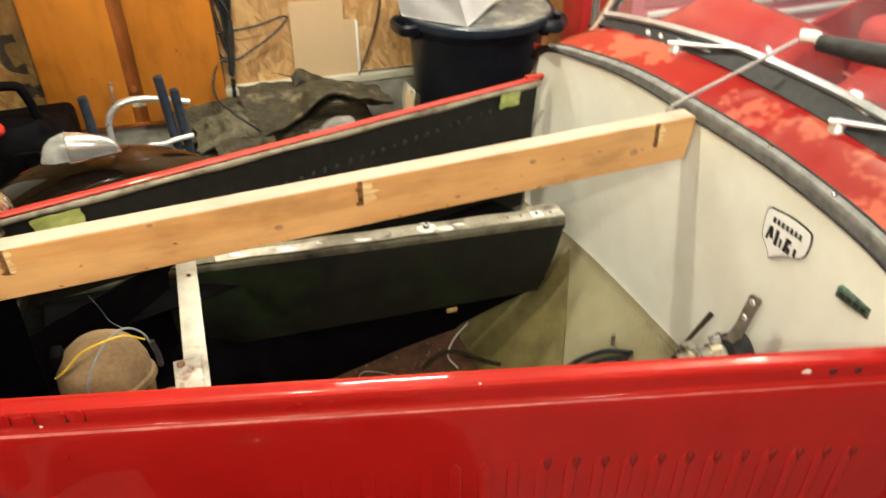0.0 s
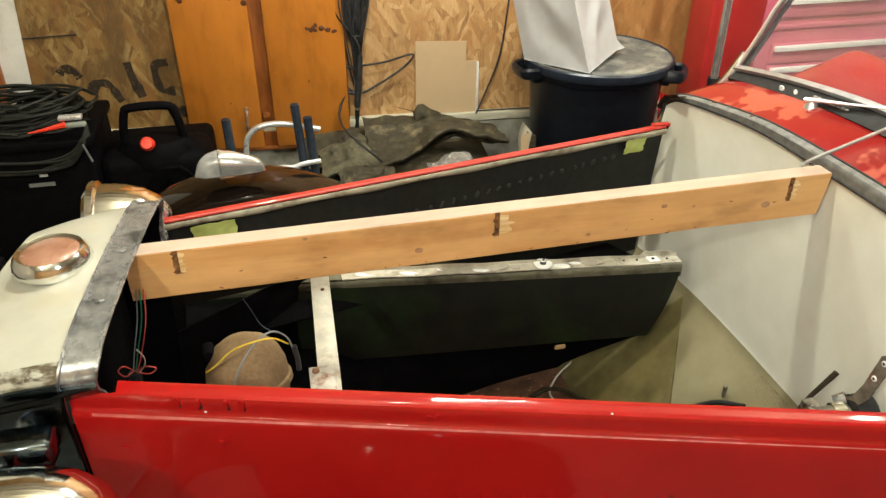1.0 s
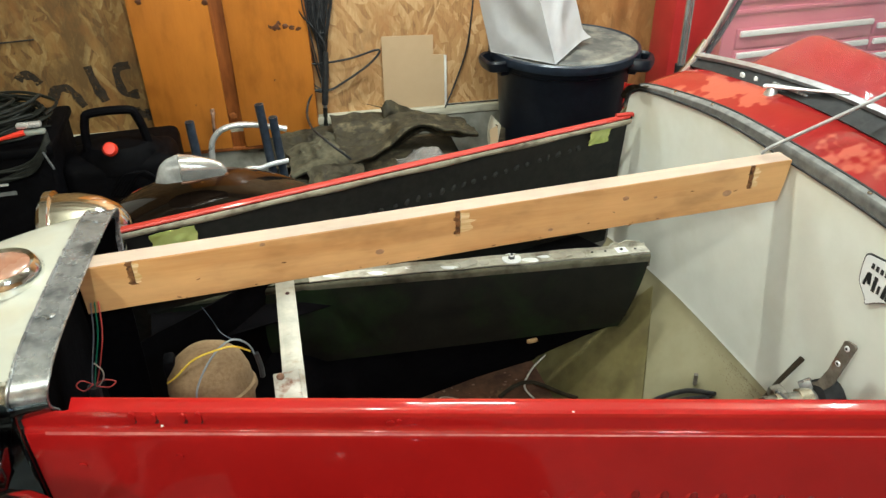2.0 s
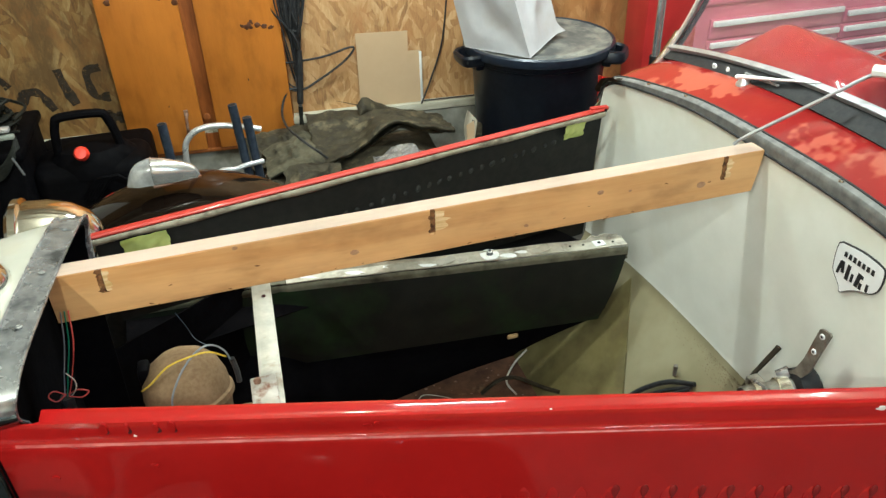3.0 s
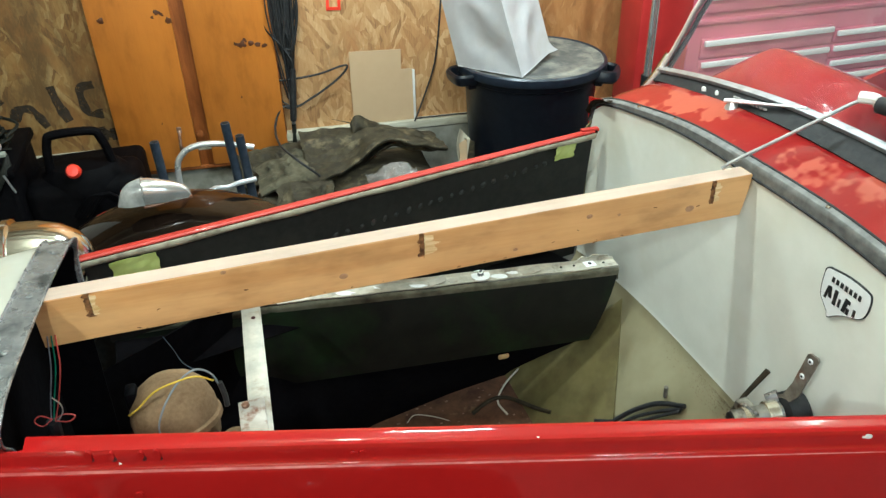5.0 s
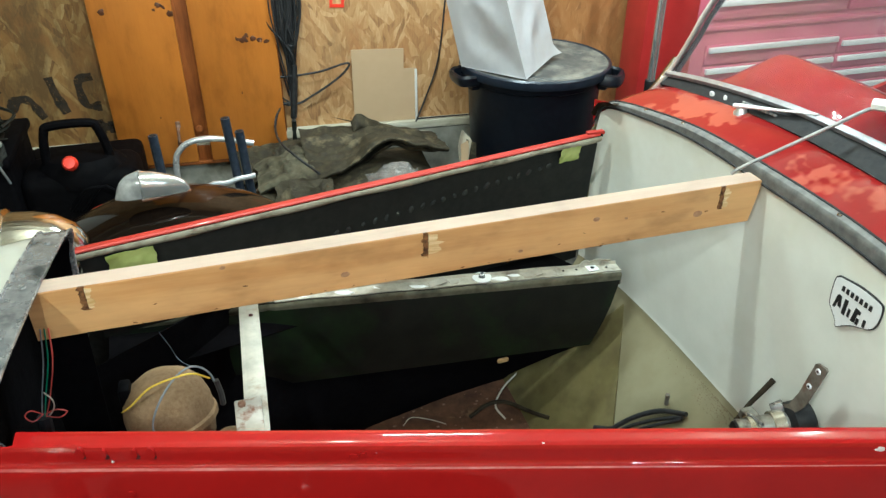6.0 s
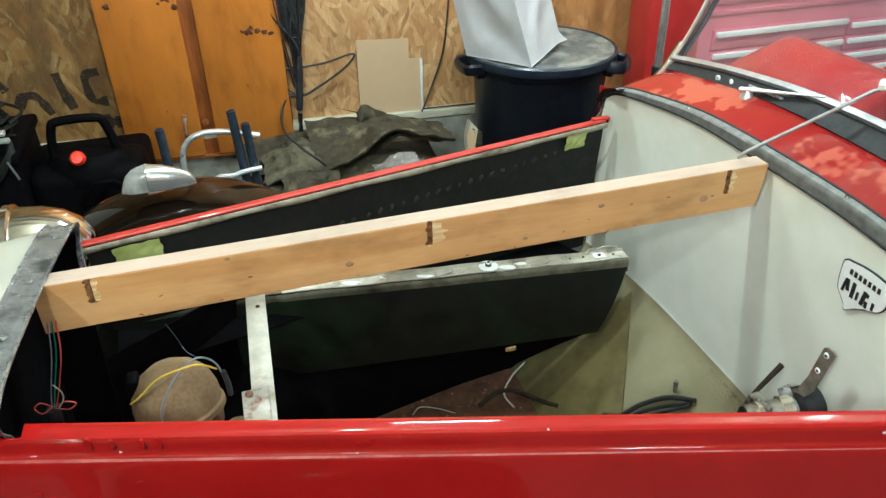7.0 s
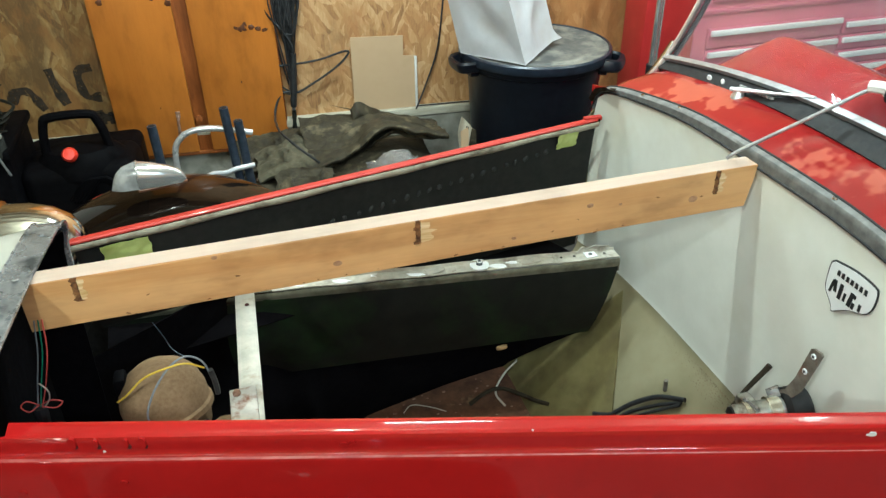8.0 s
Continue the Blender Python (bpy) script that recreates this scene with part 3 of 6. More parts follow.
part("toe_board", sheet(lambda u, v: toe(u, 1 - v), 56, 24, -0.012, True), TOE, car, "yellowed grey-white toe board, painted darker for shade, with a dirty crease")
TOE_OVERLAY = [(0.007, 0.404), (0.072, 0.338), (0.162, 0.243), (0.272, 0.126), (0.50, -0.12), (0.50, 0.62), (0.007, 0.62)]  # down the slope, across


def on_toe(d, y, lift):
    return Vector((-0.602 * d, y, 0.548 - 0.799 * d)) + Vector((-0.799, 0, 0.602)) * lift


# Added sheet, a darker olive than the toe board it lies on.
bm = rings(bmesh.new(), [[on_toe(d, y, k) for d, y in TOE_OVERLAY] for k in (0.004, 0.008)])
part("toe_overlay", bm, MOTTLED_OLIVE, car, "darker olive sheet added over the far side of the toe board")
bm = bmesh.new()
for i in range(700):
    y = random.uniform(-0.30, 0.02) if i % 5 else random.uniform(-0.30, 0.16)
    d = 1.3 * random.uniform(0, 1) ** 3
    c = Vector((fw_x(y) * 0.97 - 0.0190 - 0.019 * d, y, 0.5245 - 0.0252 * d + random.uniform(0, 0.003)))
    bmesh.ops.create_icosphere(bm, subdivisions=1, radius=random.uniform(0.0003, 0.0009), matrix=Matrix.Translation(c) @ Matrix.Diagonal((1, 3.4, 0.6, 1)))
tagged(part("crease_dirt", bm, GEL_DIRT, car, "brown dirt lying along the crease"), kind="stuff")
part("floor_pan", one_box(-1.34, -0.28, -0.60, 0.70, 0.135, 0.160), RUST_FLOOR, car, "rust-brown engine bay floor")
part("radiator_blank", one_box(-1.425, -1.41, -0.21, 0.21, 0.16, 0.98), BLACK_IN, car, "black panel behind the grille")


# Bonnet side panels: a red flange on top, a step, a bead and rows of louvres.
def panel_y(x, side):
    return side * (0.218 + 0.288 * (x + 1.337)) if side < 0 else 0.268 + 0.204 * (x + 1.30)


def panel_z(x):
    return 0.968 - 0.004 * (x + 0.7)


NEAR_PROFILE = [(0.004, -0.022), (0.0, -0.004), (0.002, 0.0), (-0.004, 0.0015), (-0.022, 0.001), (-0.0275, -0.001), (-0.0295, -0.006), (-0.0305, -0.027), (-0.0325, -0.0305), (-0.0375, -0.033), (-0.039, -0.0375), (-0.0398, -0.046), (-0.0398, -0.12), (-0.0392, -0.25), (-0.036, -0.40)]


def near_skin(u, v):
    k = v * (len(NEAR_PROFILE) - 1)
    i = min(int(k), len(NEAR_PROFILE) - 2)
    a, b = NEAR_PROFILE[i], NEAR_PROFILE[i + 1]
    x = lerp(-1.412, 0.0, u)
    dy, dz = lerp(a[0], b[0], k - i), lerp(a[1], b[1], k - i)
    x = max(x, -1.406 + 0.0004 * (k - 5.2) if k > 5.2 else -1.337 - 0.069 * max(0, min(1, (k - 4.6) / 0.6)))
    return Vector((x, panel_y(x, -1) + dy, panel_z(x) + dz))


near_panel = part("bonnet_side_panel", sheet(near_skin, 90, (len(NEAR_PROFILE) - 1) * 3, 0.004), RED, car, "glossy red bonnet side with pressed louvres")


WORN = surf("chalky_worn_red_paint", (0.34, 0.030, 0.026), (0.46, 0.115, 0.095), 70, 0.5, bump=0.2, stretch=(0.3, 1, 1), stain=(0.30, 0.012, 0.010), stain_scale=9, stain_at=(0.52, 0.66))
bm = bmesh.new()
rings(bm, [[Vector((x, panel_y(x, -1) + dy, panel_z(x) + dz)) for dy, dz in ((-0.0375 + 0.0017 * w, -0.0326 + 0.0012 * w), (-0.0379, -0.0329), (-0.0383 - 0.0008 * w, -0.0333 - 0.0012 * w))] for x, w in [(-1.376 + 1.30 * k / 80, 1 - 0.97 * k / 80) for k in range(81)]], closed=False)
part("worn_edge", bm, WORN, near_panel, "chalky line where the paint is rubbed thin")


def louvre_mesh():
    """A pressed louvre: a long narrow ridge that swells towards its upper end."""
    bm = bmesh.new()
    loops = []
    for j in range(17):
        t = j / 16
        w = along([(0, 0.001), (0.02, 0.006), (0.05, 0.0095), (0.15, 0.0095), (0.9, 0.0075), (0.97, 0.004), (1, 0.001)], t)
        loops.append([Vector((w * math.cos(a), -0.11 * w * math.sin(a) + 0.0006, -0.26 * t)) for a in [math.pi * k / 6 for k in range(7)]])
    rings(bm, loops)
    bmesh.ops.recalc_face_normals(bm, faces=bm.faces)
    me = bpy.data.meshes.new("louvre")
    bm.to_mesh(me)
    bm.free()
    me.polygons.foreach_set("use_smooth", [True] * len(me.polygons))
    me.materials.append(RED)
    return me


LOUVRE = louvre_mesh()
# A dark red fleck on the louvre paints the shade of its opening.
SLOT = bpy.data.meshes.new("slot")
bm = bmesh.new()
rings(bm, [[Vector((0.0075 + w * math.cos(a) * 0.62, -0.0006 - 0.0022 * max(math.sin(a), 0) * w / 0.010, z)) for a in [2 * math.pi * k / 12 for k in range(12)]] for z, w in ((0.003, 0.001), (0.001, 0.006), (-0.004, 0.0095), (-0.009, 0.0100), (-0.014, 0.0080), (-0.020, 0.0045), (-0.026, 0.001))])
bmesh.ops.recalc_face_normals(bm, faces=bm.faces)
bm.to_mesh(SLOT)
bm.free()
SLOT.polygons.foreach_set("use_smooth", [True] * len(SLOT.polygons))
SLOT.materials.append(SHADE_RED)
TILT = math.atan2(0.288, 1.0)
for i in range(21):
    x = -0.943 + i * 0.041
    deep = 0.25 + 0.75 * max(0, min(1, (i - 5) / 10))
    ob = new("louvre", LOUVRE)
    ob.parent = near_panel
    ob.matrix_basis = Matrix.Translation((x, panel_y(x, -1) - 0.0396 - 0.0006 * deep, 0.840 - 0.046 * (x + 0.943))) @ Matrix.Rotation(-TILT, 4, "Z") @ Matrix.Diagonal((1, deep, 1, 1))
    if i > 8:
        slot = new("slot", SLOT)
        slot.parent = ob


def disc_on_near(name, x, dz, r, material, label="", deep=0.0012, oval=1.0):
    y = panel_y(x, -1)
    y += along([(-0.40, -0.036), (-0.12, -0.0398), (-0.046, -0.0398), (-0.0305, -0.0325), (-0.027, -0.0305), (-0.006, -0.0295), (0.0, -0.022)], dz)
    m = Matrix.Translation((x, y, panel_z(x) + dz)) @ Matrix.Rotation(-TILT, 4, "Z") @ Matrix.Rotation(radians(90), 4, "X") @ Matrix.Diagonal((1, oval, 1, 1))
    return part(name, lathe([(0, -0.002), (r * 0.9, -0.002), (r, 0.0), (r * 0.9, deep), (0, deep)], 14, m), material, near_panel, label)


for x in (-1.255, -1.225, -1.186, -1.165):
    disc_on_near("bolt_hole", x + 0.004, -0.016, 0.0040, HOLE, "dark bolt hole", 0.0006, 1.2)
    disc_on_near("burr", x + 0.002, -0.009, 0.0058 if x in (-1.255, -1.165) else 0.0042, RED, "raised paint round the hole", 0.0028, 2.0)
for x in (-0.185, -0.150):
    disc_on_near("bolt_hole", x, -0.014, 0.006, HOLE, "dark bolt hole", 0.0006)
for x, dz, r, oval, seed in ((-0.222, -0.010, 0.0095, 0.6, 1.0), (-0.660, -0.002, 0.004, 1.0, 6.2), (-1.215, -0.024, 0.003, 0.8, 7.9)):
    y = panel_y(x, -1) + along([(-0.046, -0.0398), (-0.0305, -0.0325), (-0.027, -0.0305), (-0.006, -0.0295), (0.0, -0.022)], dz)
    m = Matrix.Translation((x, y, panel_z(x) + dz)) @ Matrix.Rotation(-TILT, 4, "Z") @ Matrix.Rotation(radians(90), 4, "X") @ Matrix.Diagonal((1, oval, 1, 1))
    part("paint_chip", spot(bmesh.new(), m, r, seed, 0.0012), CHIP, near_panel, "pale ragged paint chip")


for x, dz, r in ((-0.905, -0.017, 0.0065), (-0.893, -0.013, 0.0045), (-0.705, -0.040, 0.0060), (-1.20, -0.075, 0.006), (-1.34, -0.095, 0.007)):
    disc_on_near("dent", x, dz, r, RED, "small raised dent in the paint", 0.0026, 0.7)


def far_skin(u, v):
    prof = [(0.020, -0.012), (0.016, 0.0), (0.0, 0.0015), (-0.004, -0.001), (-0.004, -0.004)]
    k = v * 4
    i = min(int(k), 3)
    x = lerp(-1.315, -0.085, u)
    return Vector((x, panel_y(x, 1) + lerp(prof[i][0], prof[i + 1][0], k - i), panel_z(x) + lerp(prof[i][1], prof[i + 1][1], k - i)))


FAR_DEPTH = [(-1.4, 0.22), (-0.95, 0.22), (-0.72, 0.245), (-0.56, 0.37), (-0.5, 0.40), (0.0, 0.40)]


def far_inside(u, v):
    x = lerp(-1.315, -0.085, u)
    down = along(FAR_DEPTH, x) * v
    return Vector((x, panel_y(x, 1) + 0.012 + 0.125 * down, panel_z(x) - 0.012 - down))


far_panel = part("bonnet_side_panel", sheet(far_inside, 40, 8, 0.004), FAR_IN, car, "bonnet side, black inside, with a red outer edge")
part("red_edge", sheet(far_skin, 50, 8, 0.003), RED_EDGE, far_panel, "scuffed red painted top edge")
part("edge_tab", one_box(-0.120, -0.072, panel_y(-0.095, 1) + 0.001, panel_y(-0.095, 1) + 0.017, panel_z(-0.1) - 0.004, panel_z(-0.1) + 0.006, bevel=0.002), RED_EDGE, far_panel, "broken red corner of the edge")
part("return_flange", sheet(lambda u, v: Vector((lerp(-1.325, -0.085, u), panel_y(lerp(-1.325, -0.085, u), 1) - 0.006 - 0.004 * math.sin(math.pi * v) + 0.006 * v, panel_z(lerp(-1.325, -0.085, u)) - 0.005 - 0.013 * v + 0.0018 * math.sin(31 * u) * v)), 60, 5, 0.004), PANEL_EDGE, far_panel, "grey bare return flange")
for i in range(20):
    x = -0.80 + i * 0.030 + random.uniform(-0.004, 0.004)
    z = 0.858 + 0.075 * (x + 0.80)
    bm = bmesh.new()
    bmesh.ops.create_icosphere(bm, subdivisions=2, radius=0.0085, matrix=Matrix.Translation((x, panel_y(x, 1) + 0.012 + 0.125 * (panel_z(x) - 0.012 - z) - 0.0055, z)) @ Matrix.Rotation(radians(random.uniform(10, 45)), 4, "Y") @ Matrix.Diagonal((random.uniform(0.4, 0.8), 0.4, random.uniform(0.7, 1.2), 1)))
    part("louvre_end", bm, DOT, far_panel)


def tape_piece(x0, x1, z0, z1, seed):
    def f(u, v):
        x = lerp(x0, x1, u) + 0.004 * noise.noise((seed, v * 4, 0))
        z = lerp(z0, z1, v) + 0.003 * noise.noise((u * 4, seed, 1))
        d = panel_z(x) - 0.012 - z
        return Vector((x, panel_y(x, 1) + 0.012 + 0.125 * max(d, 0) - 0.010 - 0.008 * abs(noise.noise((u * 3 + seed, v * 3, 2))) - 0.008 * v, z))
    return part("tape", sheet(f, 12, 8, 0.0008), TAPE, far_panel, "crumpled yellow-green masking tape")


tape_piece(-1.266, -1.178, 0.896, 0.948, 1.7)
tape_piece(-0.205, -0.145, 0.905, 0.950, 5.2)
part("hinge_wire", one_tube([(-0.083, 0.521, 0.962), (-0.086, 0.534, 0.935), (-0.087, 0.556, 0.893), (-0.088, 0.576, 0.854), (-0.092, 0.606, 0.790), (-0.094, 0.630, 0.725)], 0.0045, 8, 4), CABLE, far_panel, "dark wire hanging along the panel end")
part("wire_clip", one_box(-0.090, -0.077, 0.512, 0.526, 0.956, 0.966, bevel=0.003), BLACK_PLASTIC, far_panel, "small dark clip at the broken corner")

# Inner wing: a zinc rail with a dark green panel hanging from it.
RAIL_Y = [(-1.30, 0.452), (-0.98, 0.437), (-0.54, 0.377), (-0.08, 0.317)]


def rail_y(x):
    return along(RAIL_Y, x)


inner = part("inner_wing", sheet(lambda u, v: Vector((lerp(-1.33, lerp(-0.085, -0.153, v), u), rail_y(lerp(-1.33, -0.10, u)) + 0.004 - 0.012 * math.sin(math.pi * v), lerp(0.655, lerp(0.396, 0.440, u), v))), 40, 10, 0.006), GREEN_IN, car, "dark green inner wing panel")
RAIL_LIP = [(0, -0.003), (0.93, -0.004), (1, 0.0)]
part("rail_lip", sheet(lambda u, v: Vector((lerp(-1.30, -0.088, u), rail_y(lerp(-1.30, -0.088, u)) + along(RAIL_LIP, v), 0.662 + lerp(-0.037, 0.0, v) + 0.0012 * math.sin(40 * u))), 60, 6, 0.003), LIP, inner, "dirty olive front lip of the rail")
for x0, x1, mat in ((-1.30, -0.96, LIP), (-0.959, -0.088, RAIL)):
    part("rail_top", sheet(lambda u, v: Vector((lerp(x0, x1, u), rail_y(lerp(x0, x1, u)) + 0.0015 + 0.036 * v, 0.6635 + along([(0, 0), (0.9, 0.001), (1, 0.010)], v) + 0.0012 * math.sin(40 * (lerp(x0, x1, u) + 1.30) / 1.212))), 40, 10, 0.003), mat, inner, "worn zinc rail top")
for x, r in ((-0.446, 0.0245),):
    c = Matrix.Translation((x, rail_y(x) + 0.022, 0.668))
    part("washer", lathe([(0.004, 0), (r, 0), (r, 0.003), (0.008, 0.004), (0.006, 0.008), (0.0055, 0.013), (0, 0.014)], 20, c), PULL, inner, "large round washer")
    part("washer_bolt", lathe([(0, 0.004), (0.009, 0.004), (0.008, 0.010), (0.004, 0.011), (0.004, 0.016), (0, 0.016)], 8, c), STRAP, inner, "dark bolt head")
def bent_clip(x, w, d, rise):
    """A flat spring clip, one end hooked under the rail and the other lifted."""
    y = rail_y(x)
    bm = sheet(lambda u, v: Vector((x + w * (u - 0.5) + 0.002 * math.sin(5 * v), y + 0.006 + d * v, 0.6672 + rise * u * u + 0.0015 * math.sin(3 * v))), 10, 4, 0.0016)
    part("clip", bm, BAR, inner, "small flat bent clip")


for x, w, d, rise in ((-0.560, 0.044, 0.026, 0.008), (-0.520, 0.022, 0.020, 0.003), (-0.318, 0.050, 0.024, 0.007), (-0.272, 0.026, 0.022, 0.002)):
    bent_clip(x, w, d, rise)
for i, (x, v, r) in enumerate(((-0.90, 0.018, 0.017), (-0.79, 0.012, 0.014), (-0.69, 0.020, 0.018), (-0.61, 0.012, 0.012), (-0.40, 0.014, 0.014), (-0.36, 0.022, 0.010))):
    m = Matrix.Translation((x, rail_y(x) + v, 0.6660)) @ Matrix.Rotation(-TILT, 4, "Z") @ Matrix.Diagonal((2.2, 0.8, 1, 1))
    part("worn_patch", spot(bmesh.new(), m, r, 40.0 + i, 0.0018), PULL, inner, "bright patch rubbed to bare metal")
part("hole_plate", one_box(-0.172, -0.142, rail_y(-0.157) + 0.008, rail_y(-0.157) + 0.034, 0.6668, 0.6698, bevel=0.001), PULL, inner, "bright square plate with a hole")
part("plate_hole", lathe([(0, 0), (0.0050, 0), (0.0050, 0.0012), (0, 0.0012)], 12, Matrix.Translation((-0.157, rail_y(-0.157) + 0.021, 0.6696))), MOUTH, inner)
part("upstand", sheet(lambda u, v: Vector((lerp(-0.19, -0.095, u), rail_y(-0.14) + 0.040 + 0.004 * math.sin(7 * u), 0.668 + v * along([(0, 0.004), (0.2, 0.016), (0.35, 0.010), (0.55, 0.019), (0.8, 0.012), (1, 0.005)], u))), 14, 3, 0.003), RAIL, inner, "bent sheet upstand")
for x in (-0.120, -0.20, -0.235):
    part("rail_hole", lathe([(0, 0), (0.0032, 0), (0.0032, 0.0012), (0, 0.0012)], 10, Matrix.Translation((x, rail_y(x) + 0.020, 0.6685))), MOUTH, inner)
part("tab", one_box(-0.404, -0.372, 0.352, 0.360, 0.403, 0.418, bevel=0.005), RAG, inner, "small tan tab")
HOUSE_Y = [(-1.36, 0.2), (-1.05, 0.28), (-0.75, 0.47), (-0.49, 0.530), (-0.337, 0.553), (-0.15, 0.575)]
def housing(u, v):
    x = lerp(-1.34, -0.10, u)
    foot = max(0.150, 0.556 + 1.327 * x)  # it ends on the floor or on the sloping toe board
    y0 = rail_y(x) + 0.06
    y1 = lerp(along(HOUSE_Y, x), 0.375, max(0, min(1, (foot - 0.16) / 0.24)))
    return Vector((x, lerp(y0, y1, v), lerp(0.60, foot, v)))


part("wheel_housing", sheet(housing, 40, 8, 0.004), BLACK_IN, car, "black wheel housing below the inner wing")
part("wing_ledge", sheet(lambda u, v: Vector((lerp(-1.34, -0.19, u), lerp(rail_y(lerp(-1.34, -0.19, u)) + 0.055, panel_y(lerp(-1.34, -0.19, u), 1) + 0.07, v), 0.655 - 0.06 * v)), 16, 3, 0.004), BLACK_IN, car, "black ledge outside the rail")
part("near_inner_wing", sheet(lambda u, v: Vector((lerp(-1.34, -0.02, u), panel_y(lerp(-1.34, -0.02, u), -1) + 0.05 * v, lerp(0.62, 0.155, v))), 12, 4, 0.005), BLACK_IN, car, "black inner wing")

# Added black sheet that keeps the front of the bay dark.
part("dark_backing", sheet(lambda u, v: Vector((lerp(-1.40, -1.02, u), lerp(0.215, 0.475, u), lerp(0.70, 0.152, v))), 8, 4, 0.004), BLACK_IN, car, "added black sheet for the dark front of the bay")

# Cross bar with a rusty end bracket.
cross = part("cross_bar", sheet(lambda u, v: Vector((lerp(-1.034, -0.993, v) - 0.018 * u, lerp(0.45, -0.145, u), 0.770 + 0.003 * math.sin(math.pi * v))), 20, 4, 0.004), BAR, car, "flat steel cross bar, paint worn")
part("bolt_hole", lathe([(0, 0), (0.0045, 0), (0.0045, 0.0012), (0, 0.0012)], 12, Matrix.Translation((-1.016, 0.243, 0.7735))), HOLE, cross)
part("end_bracket", one_box(-1.065, -1.018, -0.145, -0.022, 0.7765, 0.7815, bevel=0.002), BRACKET_END, cross, "pale end bracket with rust stains")
part("bolt", lathe([(0, 0), (0.007, 0), (0.007, 0.006), (0.004, 0.009), (0, 0.009)], 8, Matrix.Translation((-1.052, -0.037, 0.781))), RUST, cross)
part("post", one_box(-1.05, -1.01, -0.19, -0.145, 0.158, 0.779, bevel=0.003), BAR, cross)

# Domed housing with its loose wires.
dome = part("horn_housing", lathe([(0.0, 0.080), (0.028, 0.076), (0.052, 0.062), (0.069, 0.040), (0.076, 0.012), (0.076, -0.012), (0.080, -0.016), (0.080, -0.026), (0.072, -0.032), (0.066, -0.06), (0.0, -0.065)], 36, Matrix.Translation((-1.178, 0.003, 0.766)) @ Matrix.Rotation(radians(-14), 4, "X") @ Matrix.Rotation(radians(-8), 4, "Y")), DOME, car, "brown rusty domed horn housing")
part("lip", one_tube([(-1.135, -0.085, 0.722), (-1.108, -0.070, 0.728), (-1.085, -0.045, 0.724), (-1.062, -0.030, 0.715)], [0.010, 0.014, 0.016, 0.010], 10, 4), DOME, dome, "torn lip of the housing")
part("gap", one_tube([(-1.150, -0.077, 0.745), (-1.128, -0.066, 0.748), (-1.108, -0.050, 0.747)], [0.002, 0.0075, 0.003], 8, 4), MOUTH, dome, "dark gap under the lip")
part("foot", one_box(-1.20, -1.13, -0.02, 0.05, 0.158, 0.74, bevel=0.004), BLACK_IN, dome)
part("wire", one_tube([(-1.245, -0.035, 0.815), (-1.225, -0.045, 0.835), (-1.19, -0.055, 0.872), (-1.15, -0.060, 0.888), (-1.12, -0.055, 0.886), (-1.095, -0.045, 0.862)], 0.0018, 6, 6), YELLOW, dome, "yellow wire")
part("wire", one_tube([(-1.18, -0.09, 0.77), (-1.195, -0.085, 0.81), (-1.18, -0.075, 0.85), (-1.15, -0.06, 0.885), (-1.12, -0.05, 0.897), (-1.095, -0.045, 0.875), (-1.085, -0.045, 0.83)], 0.0018, 6, 6), BLUEGREY, dome, "blue-grey wire")
part("wire", one_tube([(-1.12, -0.05, 0.897), (-1.138, -0.035, 0.905), (-1.150, -0.01, 0.915), (-1.165, 0.01, 0.935)], 0.0008, 5, 5), PIPE, dome)
part("connector", one_box(-1.252, -1.232, -0.005, 0.03, 0.795, 0.835, bevel=0.005), BLACK_PLASTIC, dome, "black connector block")
part("wire_end", one_tube([(-1.086, -0.045, 0.855), (-1.082, -0.045, 0.825), (-1.082, -0.045, 0.80)], 0.005, 8, 3), CABLE, dome)

harness = part("wire_harness", one_tube([(-1.37, -0.02, 0.78), (-1.368, -0.02, 0.80), (-1.366, -0.02, 0.826)], 0.011, 8), CABLE, car, "wire harness hanging below the grille strap")
for mat, pts, name in (
    (GREEN_WIRE, [(-1.328, 0.0, 0.985), (-1.335, -0.01, 0.93), (-1.352, -0.018, 0.87), (-1.366, -0.02, 0.82)], "green wire"),
    (RED_WIRE, [(-1.322, 0.0, 0.985), (-1.328, -0.01, 0.93), (-1.345, -0.02, 0.87), (-1.362, -0.022, 0.825)], "red wire"),
    (BLUEGREY, [(-1.334, 0.0, 0.985), (-1.342, -0.01, 0.93), (-1.358, -0.016, 0.87), (-1.37, -0.02, 0.82)], "grey wire"),
    (WHITE_WIRE, [(-1.362, -0.02, 0.82), (-1.345, -0.028, 0.845), (-1.342, -0.03, 0.865), (-1.352, -0.026, 0.88)], "white wire"),
    (RED_WIRE, [(-1.366, -0.02, 0.83), (-1.380, -0.025, 0.846), (-1.390, -0.028, 0.839), (-1.380, -0.03, 0.827), (-1.365, -0.022, 0.832)], "red wire loop"),
    (RED_WIRE, [(-1.362, -0.02, 0.83), (-1.343, -0.028, 0.842), (-1.327, -0.03, 0.836), (-1.340, -0.03, 0.826), (-1.36, -0.024, 0.828)], "red wire loop"),
):
    part("wire", one_tube(pts, 0.0012, 6, 6), mat, harness, name)

# Steering column end with clamp and bracket on the bulkhead.
COL_A, COL_B = Vector((-0.160, -0.262, 0.674)), Vector((-0.022, -0.290, 0.694))
column = part("column_tube", one_tube([COL_A, COL_B], 0.0235, 20), COLUMN, car, "bare steel steering column end")
ax = (COL_B - COL_A).normalized()


def along_column(t):
    return COL_A + ax * t


